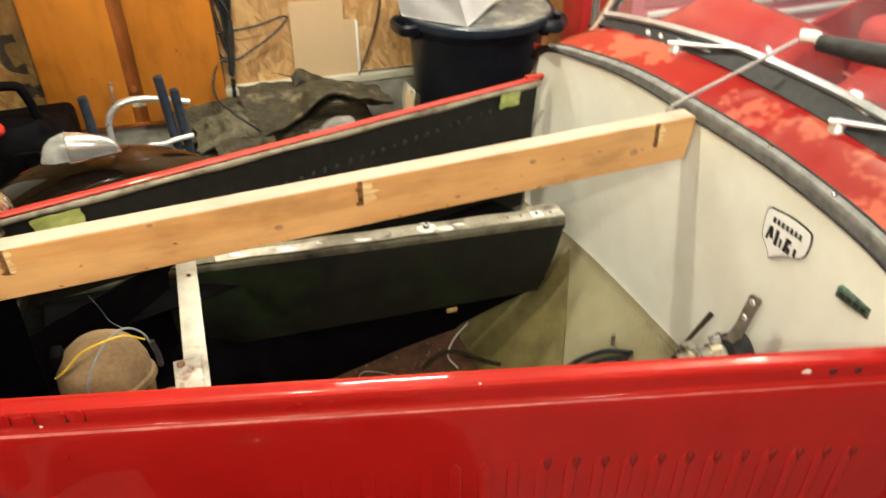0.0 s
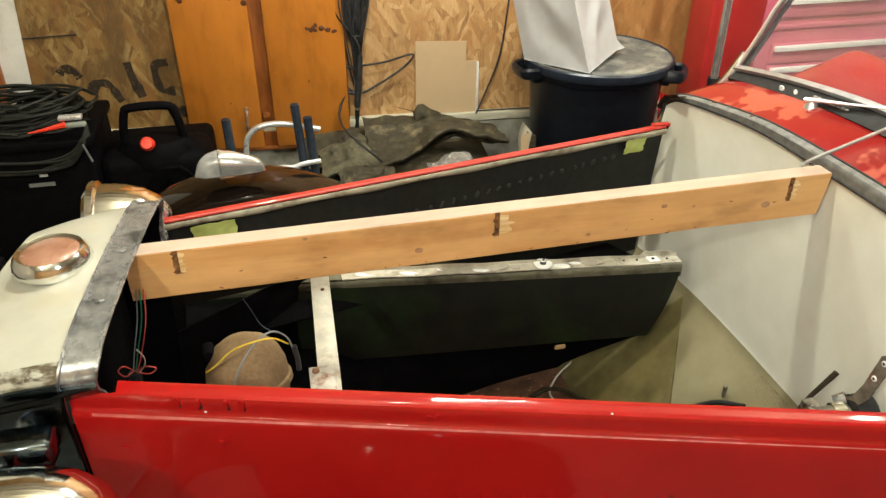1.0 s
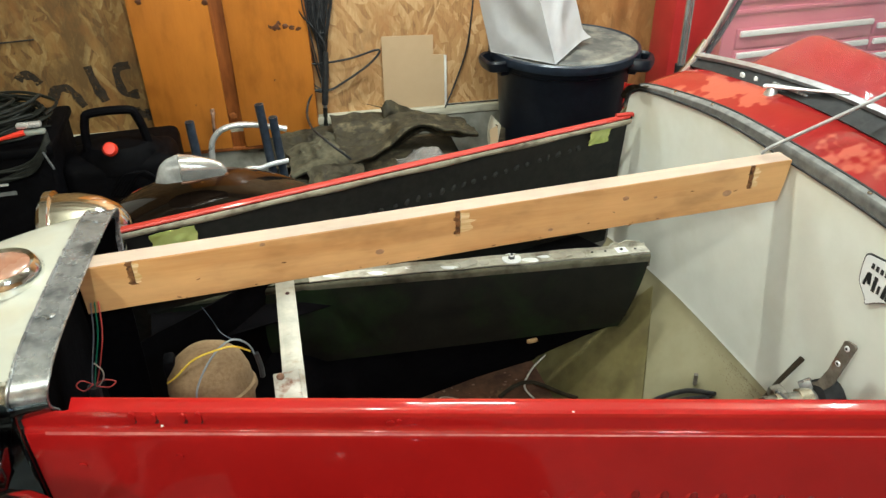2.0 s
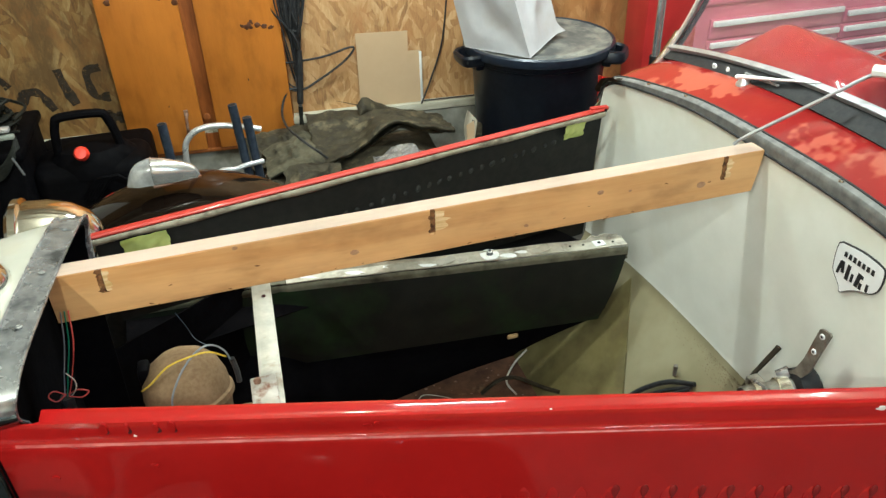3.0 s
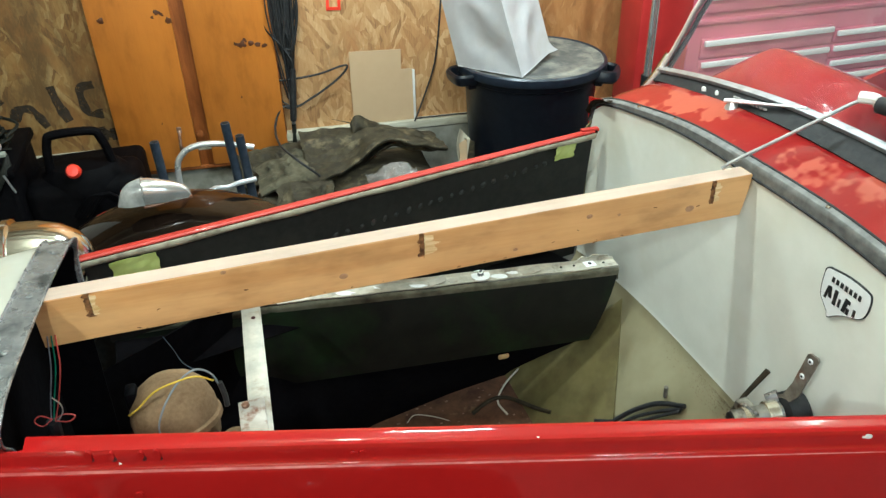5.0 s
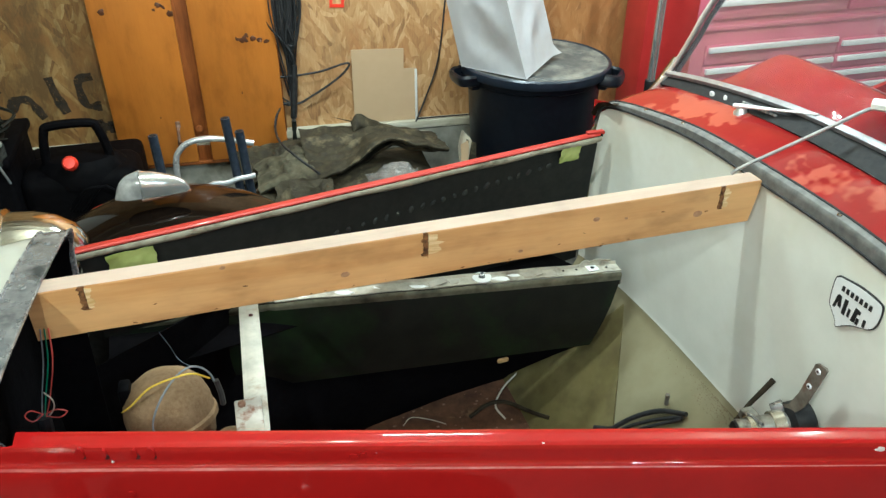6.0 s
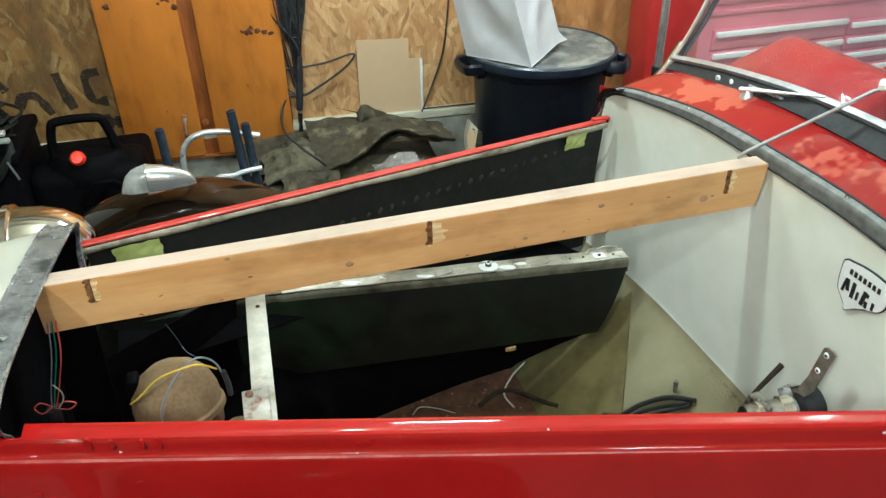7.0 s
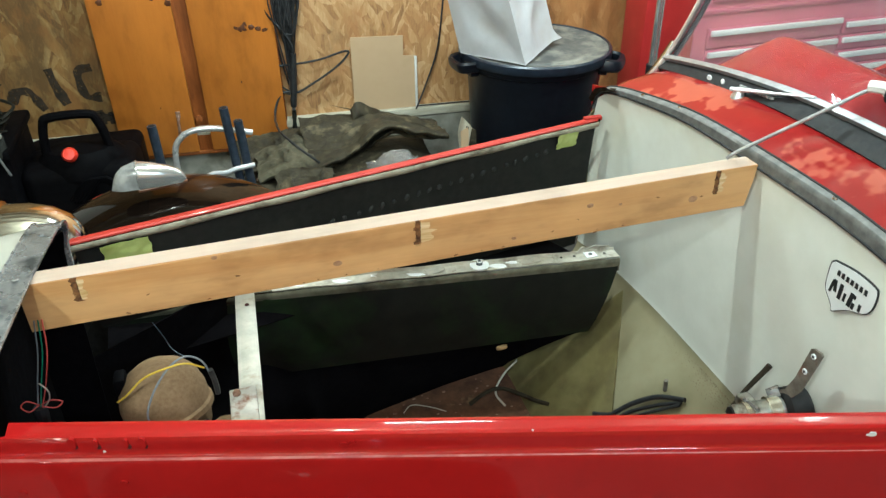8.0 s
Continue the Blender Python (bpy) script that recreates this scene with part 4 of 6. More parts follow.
part("clamp_band", one_tube([along_column(0.066), along_column(0.088)], 0.0285, 20), CLAMP, column, "brassy clamp band")
part("clamp_band", one_tube([along_column(0.022), along_column(0.036)], 0.0265, 20), CLAMP, column, "brassy clamp band")
part("clamp_screw", one_tube([along_column(0.030) + Vector((0, 0.02, 0.022)), along_column(0.030) + Vector((0, -0.02, 0.030))], 0.0035, 8), STRAP, column)
part("collar", one_tube([along_column(0.095), along_column(0.102), along_column(0.135), along_column(0.140)], [0.030, 0.040, 0.041, 0.036], 20), RUBBER, column, "black rubber collar")
part("cup", one_tube([(-0.082, -0.250, 0.702), (-0.064, -0.259, 0.713)], [0.009, 0.0125], 16), STRAP, column, "bright metal cup")
part("cup_mouth", one_tube([(-0.0638, -0.2592, 0.7132), (-0.0630, -0.2596, 0.7137)], 0.0105, 16), MOUTH, column)
part("tube_mouth", one_tube([along_column(-0.004), along_column(0.02)], 0.021, 16), MOUTH, column)
part("ear", one_box(-0.135, -0.105, -0.255, -0.226, 0.675, 0.697, bevel=0.006), COLUMN, column)
part("lever", one_tube([(-0.12, -0.205, 0.62), (-0.09, -0.205, 0.675), (-0.055, -0.212, 0.735)], [0.0055, 0.0048, 0.0060], 10), BROWN_HOSE, column, "dark greasy lever")
bracket = part("bracket", plate([(-0.260, 0.704), (-0.258, 0.716), (-0.273, 0.730), (-0.287, 0.772), (-0.301, 0.851), (-0.306, 0.855), (-0.324, 0.858), (-0.328, 0.854), (-0.307, 0.752), (-0.287, 0.716)], "x", -0.068, 0.004), BRACKET, column, "rusty flat bracket with rivets")
for y, z in ((-0.312, 0.842), (-0.304, 0.801)):
    part("rivet", lathe([(0, 0), (0.006, 0), (0.0055, 0.0015), (0.003, 0.002), (0.0, 0.0008)], 12, Matrix.Translation((-0.0685, y, z)) @ Matrix.Rotation(radians(-90), 4, "Y")), PULL, bracket, "bright hollow rivet")
    part("rivet_hole", lathe([(0, 0), (0.0028, 0), (0.0028, 0.0004), (0, 0.0004)], 10, Matrix.Translation((-0.0703, y, z)) @ Matrix.Rotation(radians(-90), 4, "Y")), MOUTH, bracket)

# Hoses and wires on the toe board and the floor.
for pts, r, mat, label in (
    ([(-0.20, 0.16, 0.295), (-0.181, 0.115, 0.328), (-0.166, 0.104, 0.349), (-0.137, 0.084, 0.386), (-0.101, 0.043, 0.433), (-0.073, -0.018, 0.470)], 0.0062, CABLE, "black cable loom"),
    ([(-0.18, 0.10, 0.325), (-0.147, 0.072, 0.372), (-0.11, 0.030, 0.42), (-0.078, -0.014, 0.460)], 0.0045, CABLE, "black cable loom"),
    ([(-0.16, 0.07, 0.35), (-0.125, 0.030, 0.402), (-0.083, -0.016, 0.455)], 0.0042, CABLE, "black cable loom"),
    ([(-0.082, 0.049, 0.445), (-0.084, 0.047, 0.465), (-0.086, 0.045, 0.480)], 0.0052, BRACKET, "rusty stud"),
    ([(-0.458, 0.411, 0.170), (-0.40, 0.43, 0.185), (-0.347, 0.42, 0.192), (-0.285, 0.35, 0.195), (-0.26, 0.30, 0.215)], 0.006, BROWN_HOSE, "dark brown rubber hose"),
    ([(-0.36, 0.38, 0.165), (-0.372, 0.43, 0.175), (-0.33, 0.48, 0.19), (-0.27, 0.52, 0.20), (-0.22, 0.545, 0.22)], 0.003, WHITE_WIRE, "pale loose wire"),
    ([(-0.65, 0.440, 0.164), (-0.62, 0.462, 0.166), (-0.57, 0.44, 0.165), (-0.53, 0.41, 0.164)], 0.0014, WHITE_WIRE, "pale wire"),
):
    part("hose" if r > 0.004 else "wire", one_tube(pts, r, 8, 6), mat, car, label)
bm = bmesh.new()
for i in range(60):
    x, y = random.uniform(-0.72, -0.30), random.uniform(0.25, 0.55)
    bmesh.ops.create_icosphere(bm, subdivisions=1, radius=random.uniform(0.001, 0.004), matrix=Matrix.Translation((x, y, 0.161)) @ Matrix.Diagonal((1.5, 1, 0.5, 1)))
tagged(part("floor_grit", bm, RUST, car, "flakes of rust and grit"), kind="stuff")

# Badge and plate on the bulkhead.
SHIELD = [(-0.252, 1.000), (-0.300, 1.006), (-0.342, 1.003), (-0.352, 0.996), (-0.354, 0.975), (-0.350, 0.955), (-0.338, 0.942), (-0.312, 0.931), (-0.292, 0.918), (-0.276, 0.905), (-0.270, 0.916), (-0.256, 0.930), (-0.247, 0.942), (-0.244, 0.970), (-0.245, 0.993)]
SHIELD = [(q.x, q.y) for q in spline([(y, z, 0) for y, z in SHIELD + SHIELD[:1]], 4)][:-1]
cy, cz = -0.299, 0.962


def shield(grow):
    return [(cy + (y - cy) * grow, cz + (z - cz) * grow) for y, z in SHIELD]


badge = part("badge", plate(shield(0.985), "x", -0.0230, 0.0035), BLACK_INK, car, "white shield badge with a black outline")
part("badge_face", plate(shield(0.935), "x", -0.0240, 0.0015), DECAL, badge)
for i in range(7):
    y = -0.2655 - i * 0.0102
    part("print_bar", plate([(y, 0.9775), (y - 0.0066, 0.9775), (y - 0.0060, 0.9875), (y - 0.0006, 0.9875)], "x", -0.0250, 0.0012), BLACK_INK, badge)
for y, w, z0, z1, lean in ((-0.258, 0.0055, 0.940, 0.966, 0.004), (-0.268, 0.0070, 0.946, 0.968, -0.004), (-0.279, 0.0075, 0.938, 0.968, 0.0), (-0.291, 0.0050, 0.940, 0.956, 0.0), (-0.301, 0.0080, 0.938, 0.966, 0.003), (-0.311, 0.0060, 0.938, 0.950, 0.0), (-0.311, 0.0050, 0.958, 0.965, 0.0), (-0.325, 0.0055, 0.942, 0.956, 0.0)):
    part("print_bar", plate([(y, z0), (y - w, z0), (y - w - lean, z1), (y - lean, z1)], "x", -0.0250, 0.0012), BLACK_INK, badge)
plate_ob = part("maker_plate", one_box(-0.0395, -0.030, -0.502, -0.437, 0.941, 0.961, bevel=0.001), GREEN_PLATE, car, "small dark green plate")
for i in range(4):
    part("print_bar", one_box(-0.0403, -0.0393, -0.496 + i * 0.014, -0.486 + i * 0.014, 0.946, 0.955), BLACK_INK, plate_ob)

# Scuttle, its edge trim, windscreen.
def scuttle_z(y):
    return along(FW_TOP, y)


def scuttle(u, v):
    y = lerp(-0.605, 0.605, u)
    z0 = scuttle_z(y)
    rise = (0.055 - 0.016 * y) * (1 - (1 - min(v, 1)) ** 1.7)
    return Vector((fw_x(y) - 0.006 + lerp(0, 0.16, v), y * (1 - 0.02 * v), z0 + 0.012 + rise * (1 - 0.25 * abs(y / 0.7) ** 2)))


part("scuttle", sheet(scuttle, 60, 16, 0.005), SCUTTLE_RED, car, "glossy red scuttle with orange patches painted as reflections")
TRIM_X = [(0, -0.016), (0.3, -0.016), (0.4, -0.013), (1, -0.001)]
TRIM_Z = [(0, -0.012), (0.3, 0.010), (0.4, 0.0145), (1, 0.0190)]


def trim_point(y, v):
    """The trim is a wide band on the near half and narrows to a thin lip at the far corner."""
    k = min(1.0, max(0.45, 1.0 - 1.0 * y))
    return Vector((fw_x(y) + along(TRIM_X, v), y * 1.004, scuttle_z(y) + 0.0165 + (along(TRIM_Z, v) - 0.0165) * (k if along(TRIM_Z, v) < 0.0165 else 1)))


part("edge_trim", sheet(lambda u, v: trim_point(lerp(-0.605, 0.605, u), v), 70, 10, 0.003), EDGE, car, "tarnished metal edge trim with rubber")
for v, dx, dz, r in ((0.0, -0.001, 0.0, 0.0028), (1.0, 0.0008, -0.0005, 0.0030)):
    part("trim_bead", one_tube([trim_point(y, v) + Vector((dx, 0, dz)) for y in [-0.60 + 0.02 * k for k in range(61)]], r, 6), RUBBER, car, "black rubber bead along the trim")
for y in (-0.36, -0.2, 0.28, 0.42):
    part("trim_screw", lathe([(0, 0), (0.005, 0), (0.004, 0.002), (0, 0.0025)], 10, Matrix.Translation((fw_x(y) - 0.007, y, scuttle_z(y) + 0.0172))), CHROME, car)

flap = bmesh.new()
for row in ([(-0.046, 0.607, 0.975), (-0.050, 0.575, 1.012), (-0.054, 0.535, 1.031), (-0.060, 0.492, 1.046)],):
    line = spline(row, 5)
    rings(flap, [[q + Vector((0.010, 0.006, 0.004)), q, q + Vector((-0.016, -0.002, 0.004 + 0.004 * math.sin(i))), q + Vector((-0.022, 0.0, 0.012))] for i, q in enumerate(line)], closed=False)
bmesh.ops.solidify(flap, geom=flap.faces[:], thickness=0.002)
part("loose_trim", flap, BROWN_HOSE, car, "loose dark strip of trim at the corner")
part("side_return", sheet(lambda u, v: Vector((lerp(-0.040, -0.092, u), lerp(0.600, 0.588, u), lerp(0.975 - 0.05 * u, 0.62, v))), 6, 8, 0.004), MOTTLED_OLIVE, car, "olive-brown return edge of the bulkhead")


WS_Z = [(-0.62, 1.0), (-0.56, 1.080), (-0.45, 1.134), (-0.3, 1.156), (-0.1, 1.160), (0.1, 1.151), (0.3, 1.128), (0.45, 1.104), (0.56, 1.083), (0.62, 1.070)]
WS_Z = smooth_table(WS_Z)


def ws(y, h, d=0.0):
    """A point of the raked windscreen: at y across, h above its lower edge."""
    z = along(WS_Z, y)
    return Vector((0.125 + h * 0.62 + d, y, z + h))


GASKET = [(-0.60, -0.031), (-0.20, -0.028), (0.10, -0.023), (0.30, -0.020), (0.56, -0.016)]  # how far it reaches down, across the car


def gasket(u, v):
    y = lerp(-0.60, 0.560, u)
    return ws(y, lerp(along(GASKET, y), 0.004, v), 0.67 * along(GASKET, y) * (1 - v) - 0.006)


windscreen = part("windscreen_gasket", sheet(gasket, 40, 4, 0.010), RUBBER, car, "windscreen with black rubber gasket")
part("lower_frame", sheet(lambda u, v: ws(lerp(-0.60, 0.562, u), lerp(0.002, 0.017, v), -0.012 + 0.006 * math.sin(math.pi * v)), 40, 5, 0.010), GREY_STEEL, windscreen, "bright aluminium lower frame")
for s in (1, -1):
    part("side_frame", one_tube([(0.085, 0.590 * s, 1.020), (0.125, 0.568 * s, 1.085), (0.183, 0.576 * s, 1.178), (0.232, 0.586 * s, 1.258), (0.38, 0.59 * s, 1.46)], 0.017, 10, 3, 0.45), ALU, windscreen, "aluminium side frame")
    part("side_rubber", one_tube([(0.135, 0.552 * s, 1.092), (0.192, 0.560 * s, 1.178), (0.242, 0.570 * s, 1.258), (0.39, 0.573 * s, 1.455)], 0.007, 8, 3), RUBBER, windscreen)
    part("bracket", one_tube([(0.070, 0.615 * s, 0.992), (0.105, 0.590 * s, 1.055), (0.150, 0.588 * s, 1.125)], 0.006, 8, 3), CHROME, windscreen, "chrome stay")
part("upper_frame", one_tube([(0.385, -0.59, 1.46), (0.395, 0, 1.475), (0.385, 0.59, 1.46)], 0.012, 8, 5), ALU, windscreen)
pane = part("pane", sheet(lambda u, v: ws(lerp(-0.59, 0.59, u), 0.012 + (1.465 - 0.012 - along(WS_Z, lerp(-0.59, 0.59, u))) * v * 0.985, 0.0), 30, 8, 0.004), PANE, windscreen, "clear glass with a mauve veil for glare")
pane.visible_shadow = False
for y in (0.348, 0.343, 0.296):
    part("paint_spot", lathe([(0, 0), (0.007, 0), (0.005, 0.002), (0, 0.002)], 9, Matrix.Translation(ws(y, -0.010, -0.0175)) @ Matrix.Rotation(radians(-90), 4, "Y")), DECAL, windscreen, "spot of white paint")
for i in range(9):
    y = 0.232 - i * 0.0125
    part("print_bar", one_box(0.0965, 0.102, y - 0.0085, y, along(WS_Z, y) - 0.0115, along(WS_Z, y) - 0.0115 + 0.009 * (1 - 0.06 * i), bevel=0.001), LENS_GREY, windscreen, "rubbed grey print on the rubber")
for i in range(5):
    part("hinge_clip", one_box(0.116, 0.130, 0.048 - i * 0.026, 0.069 - i * 0.026, 1.158, 1.169 - 0.002 * (i % 2), bevel=0.003), ALU, windscreen, "bright hinge knuckle")
part("hinge_clip", one_box(0.115, 0.140, -0.27, -0.235, 1.146, 1.172, bevel=0.004), CHROME, windscreen, "chrome clip")

for y in (0.215, -0.245):
    base = Vector((0.085, y, scuttle_z(y) + 0.012 + (0.055 - 0.016 * y) * 0.74 + 0.006))
    wiper = part("wiper", lathe([(0, 0.013), (0.008, 0.012), (0.011, 0.008), (0.012, 0.0), (0.015, -0.004), (0.016, -0.010), (0, -0.014)], 16, Matrix.Translation(base)), ALU, car, "bright wiper spindle with its arm")
    part("arm", one_tube([base + Vector((-0.012, 0.010, 0.008)), base + Vector((-0.002, -0.01, 0.012)), base + Vector((0.016, -0.09, 0.030)), base + Vector((0.034, -0.180, 0.052))], [0.010, 0.0095, 0.006, 0.0042], 8, 0, 0.5), PULL, wiper, "tapered aluminium arm")

# Scuttle hump and cockpit behind the glass.
HUMP = smooth_table([(0, 0.0), (0.10, 0.46), (0.25, 0.72), (0.45, 0.90), (0.65, 1.0), (0.8, 0.99), (1, 0.90)])
COWL = smooth_table([(0.030, 0.0), (0.045, 0.075), (0.075, 0.130), (0.115, 0.143), (0.20, 0.147), (0.35, 0.1465), (0.405, 0.146), (0.425, 0.141), (0.445, 0.128), (0.476, 0.107), (0.52, 0.073), (0.585, 0.020), (0.61, 0.0)])


def cowl(side):
    """A cowl with a level top, a soft outer shoulder and a straight flank."""
    return sheet(lambda u, v: Vector((lerp(0.205, 0.40, v), side * lerp(0.030, 0.61, u), 1.020 + along(COWL, lerp(0.030, 0.61, u)) * along(HUMP, v))), 60, 24, 0.006)


part("dash_hump", cowl(1), RED, car, "red cowled hump before the passenger")
part("dash_hump", cowl(-1), RED, car, "red cowled hump before the driver")
part("dash_panel", one_box(0.44, 0.46, -0.62, 0.62, 0.80, 1.06, bevel=0.004), RED, car, "red dash panel")
for s in (1, -1):
    part("door_side", sheet(lambda u, v: Vector((lerp(0.0, 1.9, u), s * lerp(0.72, 0.66, v), lerp(0.98 - 0.12 * math.sin(math.pi * min(u * 1.6, 1)), 0.35, v))), 24, 6, 0.02), RED, car, "red cockpit side")
part("rear_body", sheet(lambda u, v: Vector((1.55 + 0.5 * math.sin(v * 1.57), lerp(-0.70, 0.70, u), 0.95 - 0.58 * v ** 1.5)), 16, 8, 0.02), RED, car, "red rear body panel")
part("cockpit_floor", one_box(-0.02, 1.95, -0.68, 0.68, 0.30, 0.33), BLACK_IN, car)
part("seat", one_box(1.05, 1.35, -0.60, 0.60, 0.40, 0.98, bevel=0.05, seg=3), TOOL_RED, car, "red seat back")
bm = bmesh.new()
wm = Matrix.Translation((0.62, -0.30, 1.10)) @ Matrix.Rotation(radians(-65), 4, "Y")
tube(bm, [wm @ Vector((0.19 * math.cos(a), 0.19 * math.sin(a), 0)) for a in [2 * math.pi * k / 40 for k in range(41)]], 0.012, 8)
wheel_ob = part("steering_wheel", bm, BROWN, car, "brown steering wheel rim")
for a in (0, 2.09, 4.19):
    part("spoke", one_tube([wm @ Vector((0, 0, -0.02)), wm @ Vector((0.19 * math.cos(a), 0.19 * math.sin(a), 0))], 0.006, 6), ALU, wheel_ob)

# Grille shell with strap, caps and the lamps.
def shell_loop(x, grow=0.0, drop=0.0):
    prof = [(-0.176, 0.55), (-0.190, 0.70), (-0.203, 0.85), (-0.213, 0.940), (-0.240, 0.982), (-0.247, 1.016), (-0.215, 1.036), (-0.13, 1.0445), (0.0, 1.047), (0.13, 1.0445), (0.215, 1.036), (0.247, 1.016), (0.251, 0.985), (0.242, 0.945), (0.228, 0.85), (0.212, 0.70), (0.195, 0.55)]
    return [Vector((x + 0.09 * (y - 0.02) - 0.012 * max(0, min(1, (1.030 - z) / 0.05)), y * (1 + grow), z + grow * 0.5 * (z - 0.55) - drop)) for y, z in spline_flat(prof)]


def spline_flat(prof):
    return [(q.x, q.y) for q in spline([(a, b, 0) for a, b in prof], 3)]


def shell_band(x0, x1, n, grow0, grow1, drop0=0.0, drop1=0.0, thick=0.006, span=(0, 49)):
    bm = bmesh.new()
    rings(bm, [shell_loop(lerp(x0, x1, i / n), lerp(grow0, grow1, i / n), lerp(drop0, drop1, (i / n) ** 2))[span[0]:span[1]] for i in range(n + 1)], closed=False)
    bmesh.ops.recalc_face_normals(bm, faces=bm.faces)
    bmesh.ops.solidify(bm, geom=bm.faces[:], thickness=thick)
    return bm


shell = part("grille_shell", shell_band(-1.368, -1.555, 8, 0.0, -0.05, 0.0, 0.020, span=(14, 35)), CREAM, car, "cream grille shell")
for span in ((0, 15), (34, 49)):
    part("shell_flank", shell_band(-1.370, -1.55, 6, 0.0, -0.05, 0.0, 0.020, thick=0.004, span=span), DARK_CHROME, shell, "chrome flank of the shell")
part("crease_dirt", shell_band(-1.374, -1.53, 8, 0.003, -0.044, 0.0, 0.018, thick=0.001, span=(14, 18)), SHELL_DIRT, shell, "brown dirt along the lower edge")
part("liner", shell_band(-1.330, -1.54, 4, -0.035, -0.06, 0.0, 0.02, thick=0.003), BLACK_IN, shell, "black inside of the shell")
part("strap", shell_band(-1.323, -1.372, 4, 0.012, 0.018, thick=0.005, span=(13, 42)), STRAP, shell, "scratched metal strap over the shell edge")
part("strap", shell_band(-1.323, -1.372, 4, 0.012, 0.018, thick=0.005, span=(0, 14)), DARK_CHROME, shell, "dark bright-polished lower end of the strap")
for x, g in ((-1.323, 0.016), (-1.372, 0.022)):
    part("strap_edge", one_tube(shell_loop(x, g)[:42], 0.0024, 6), STRAP, shell, "rolled strap edge")
part("seam_strip", one_tube([(-1.406, -0.2400, 0.985), (-1.4105, -0.2390, 0.955), (-1.4105, -0.2400, 0.90), (-1.410, -0.2400, 0.80), (-1.409, -0.2390, 0.60)], 0.0040, 8, 4), DARK_CHROME, shell, "thin dark edge strip beside the panel end")
part("shell_front", shell_band(-1.550, -1.60, 5, -0.05, -0.14, 0.020, 0.050), CREAM, shell)
part("grille_mesh", one_box(-1.60, -1.59, -0.20, 0.20, 0.45, 0.97, bevel=0.01), BLACK_IN, shell)
for i in range(9):
    part("grille_slat", one_box(-1.615, -1.598, -0.16 + i * 0.04 - 0.006, -0.16 + i * 0.04 + 0.006, 0.46, 0.94, bevel=0.003), CHROME, shell)
for y, z in ((0.02, 1.0535), (-0.12, 1.051), (0.17, 1.046)):
    part("rivet", lathe([(0, 0), (0.0055, 0), (0.004, 0.0015), (0, 0.002)], 10, Matrix.Translation((-1.346 + 0.09 * y, y, z))), STRAP, shell)
cap = part("cap", lathe([(0.0, 0.030), (0.030, 0.028), (0.044, 0.022), (0.046, 0.020)], 30, Matrix.Translation((-1.452, 0.018, 1.047))), AMBER, shell, "copper-coloured domed cap")
part("cap_rim", lathe([(0.046, 0.021), (0.052, 0.024), (0.058, 0.016), (0.062, 0.004), (0.060, -0.006), (0.045, -0.006), (0.044, 0.018)], 30, Matrix.Translation((-1.452, 0.018, 1.047))), CHROME, cap, "chrome rim")
part("medallion", lathe([(0.0, 0.016), (0.022, 0.013), (0.024, 0.006), (0.028, 0.004), (0.030, -0.004), (0, -0.004)], 22, Matrix.Translation((-1.585, 0.04, 0.985)) @ Matrix.Rotation(radians(-65), 4, "Y")), CHROME, shell, "small chrome medallion")


def headlamp(y):
    m = Matrix.Translation((-1.435, y, 0.875)) @ Matrix.Rotation(radians(-90), 4, "Y")
    lamp = part("headlamp", lathe([(0.0, -0.115), (0.030, -0.108), (0.060, -0.088), (0.082, -0.055), (0.094, -0.015), (0.098, 0.02), (0.098, 0.035)], 32, m), CHROME, car, "chrome headlamp bucket")
    part("rim", lathe([(0.098, 0.033), (0.106, 0.038), (0.106, 0.052), (0.094, 0.062), (0.090, 0.058)], 32, m), CHROME, lamp)
    part("lens", lathe([(0.092, 0.054), (0.07, 0.068), (0.04, 0.076), (0.0, 0.079)], 32, m), CLEAR_LENS, lamp)
    part("stem", lathe([(0.02, -0.22), (0.03, -0.12), (0.026, -0.09)], 16, Matrix.Translation((-1.435, y, 0.875))), CHROME, lamp)
    return lamp


headlamp(0.445)
headlamp(-0.40)
part("lamp_bar", one_tube([(-1.44, -0.40, 0.66), (-1.44, -0.2, 0.64), (-1.44, 0.2, 0.64), (-1.44, 0.445, 0.66)], 0.016, 10, 4), CHROME, car, "chrome lamp bar")
horn = part("horn_trumpet", one_tube([(-1.505, -0.275, 0.80), (-1.480, -0.280, 0.84), (-1.462, -0.272, 0.875), (-1.455, -0.262, 0.900)], [0.034, 0.030, 0.022, 0.030], 16), DARK_CHROME, car, "dark ribbed chrome fitting beside the grille")
for k in range(5):
    c = Vector((-1.505, -0.275, 0.80)).lerp(Vector((-1.462, -0.272, 0.875)), k / 5)
    d = Vector((0.055, -0.004, 0.083)).normalized()
    part("rib", one_tube([c - d * 0.003, c, c + d * 0.003], [0.030, 0.0375 - 0.0022 * k, 0.030], 16), CHROME, horn, "bright rib")
part("lamp_bracket", one_box(-1.50, -1.42, -0.30, -0.25, 0.905, 0.945, bevel=0.010, seg=3), DARK_CHROME, car, "dull chrome bracket")


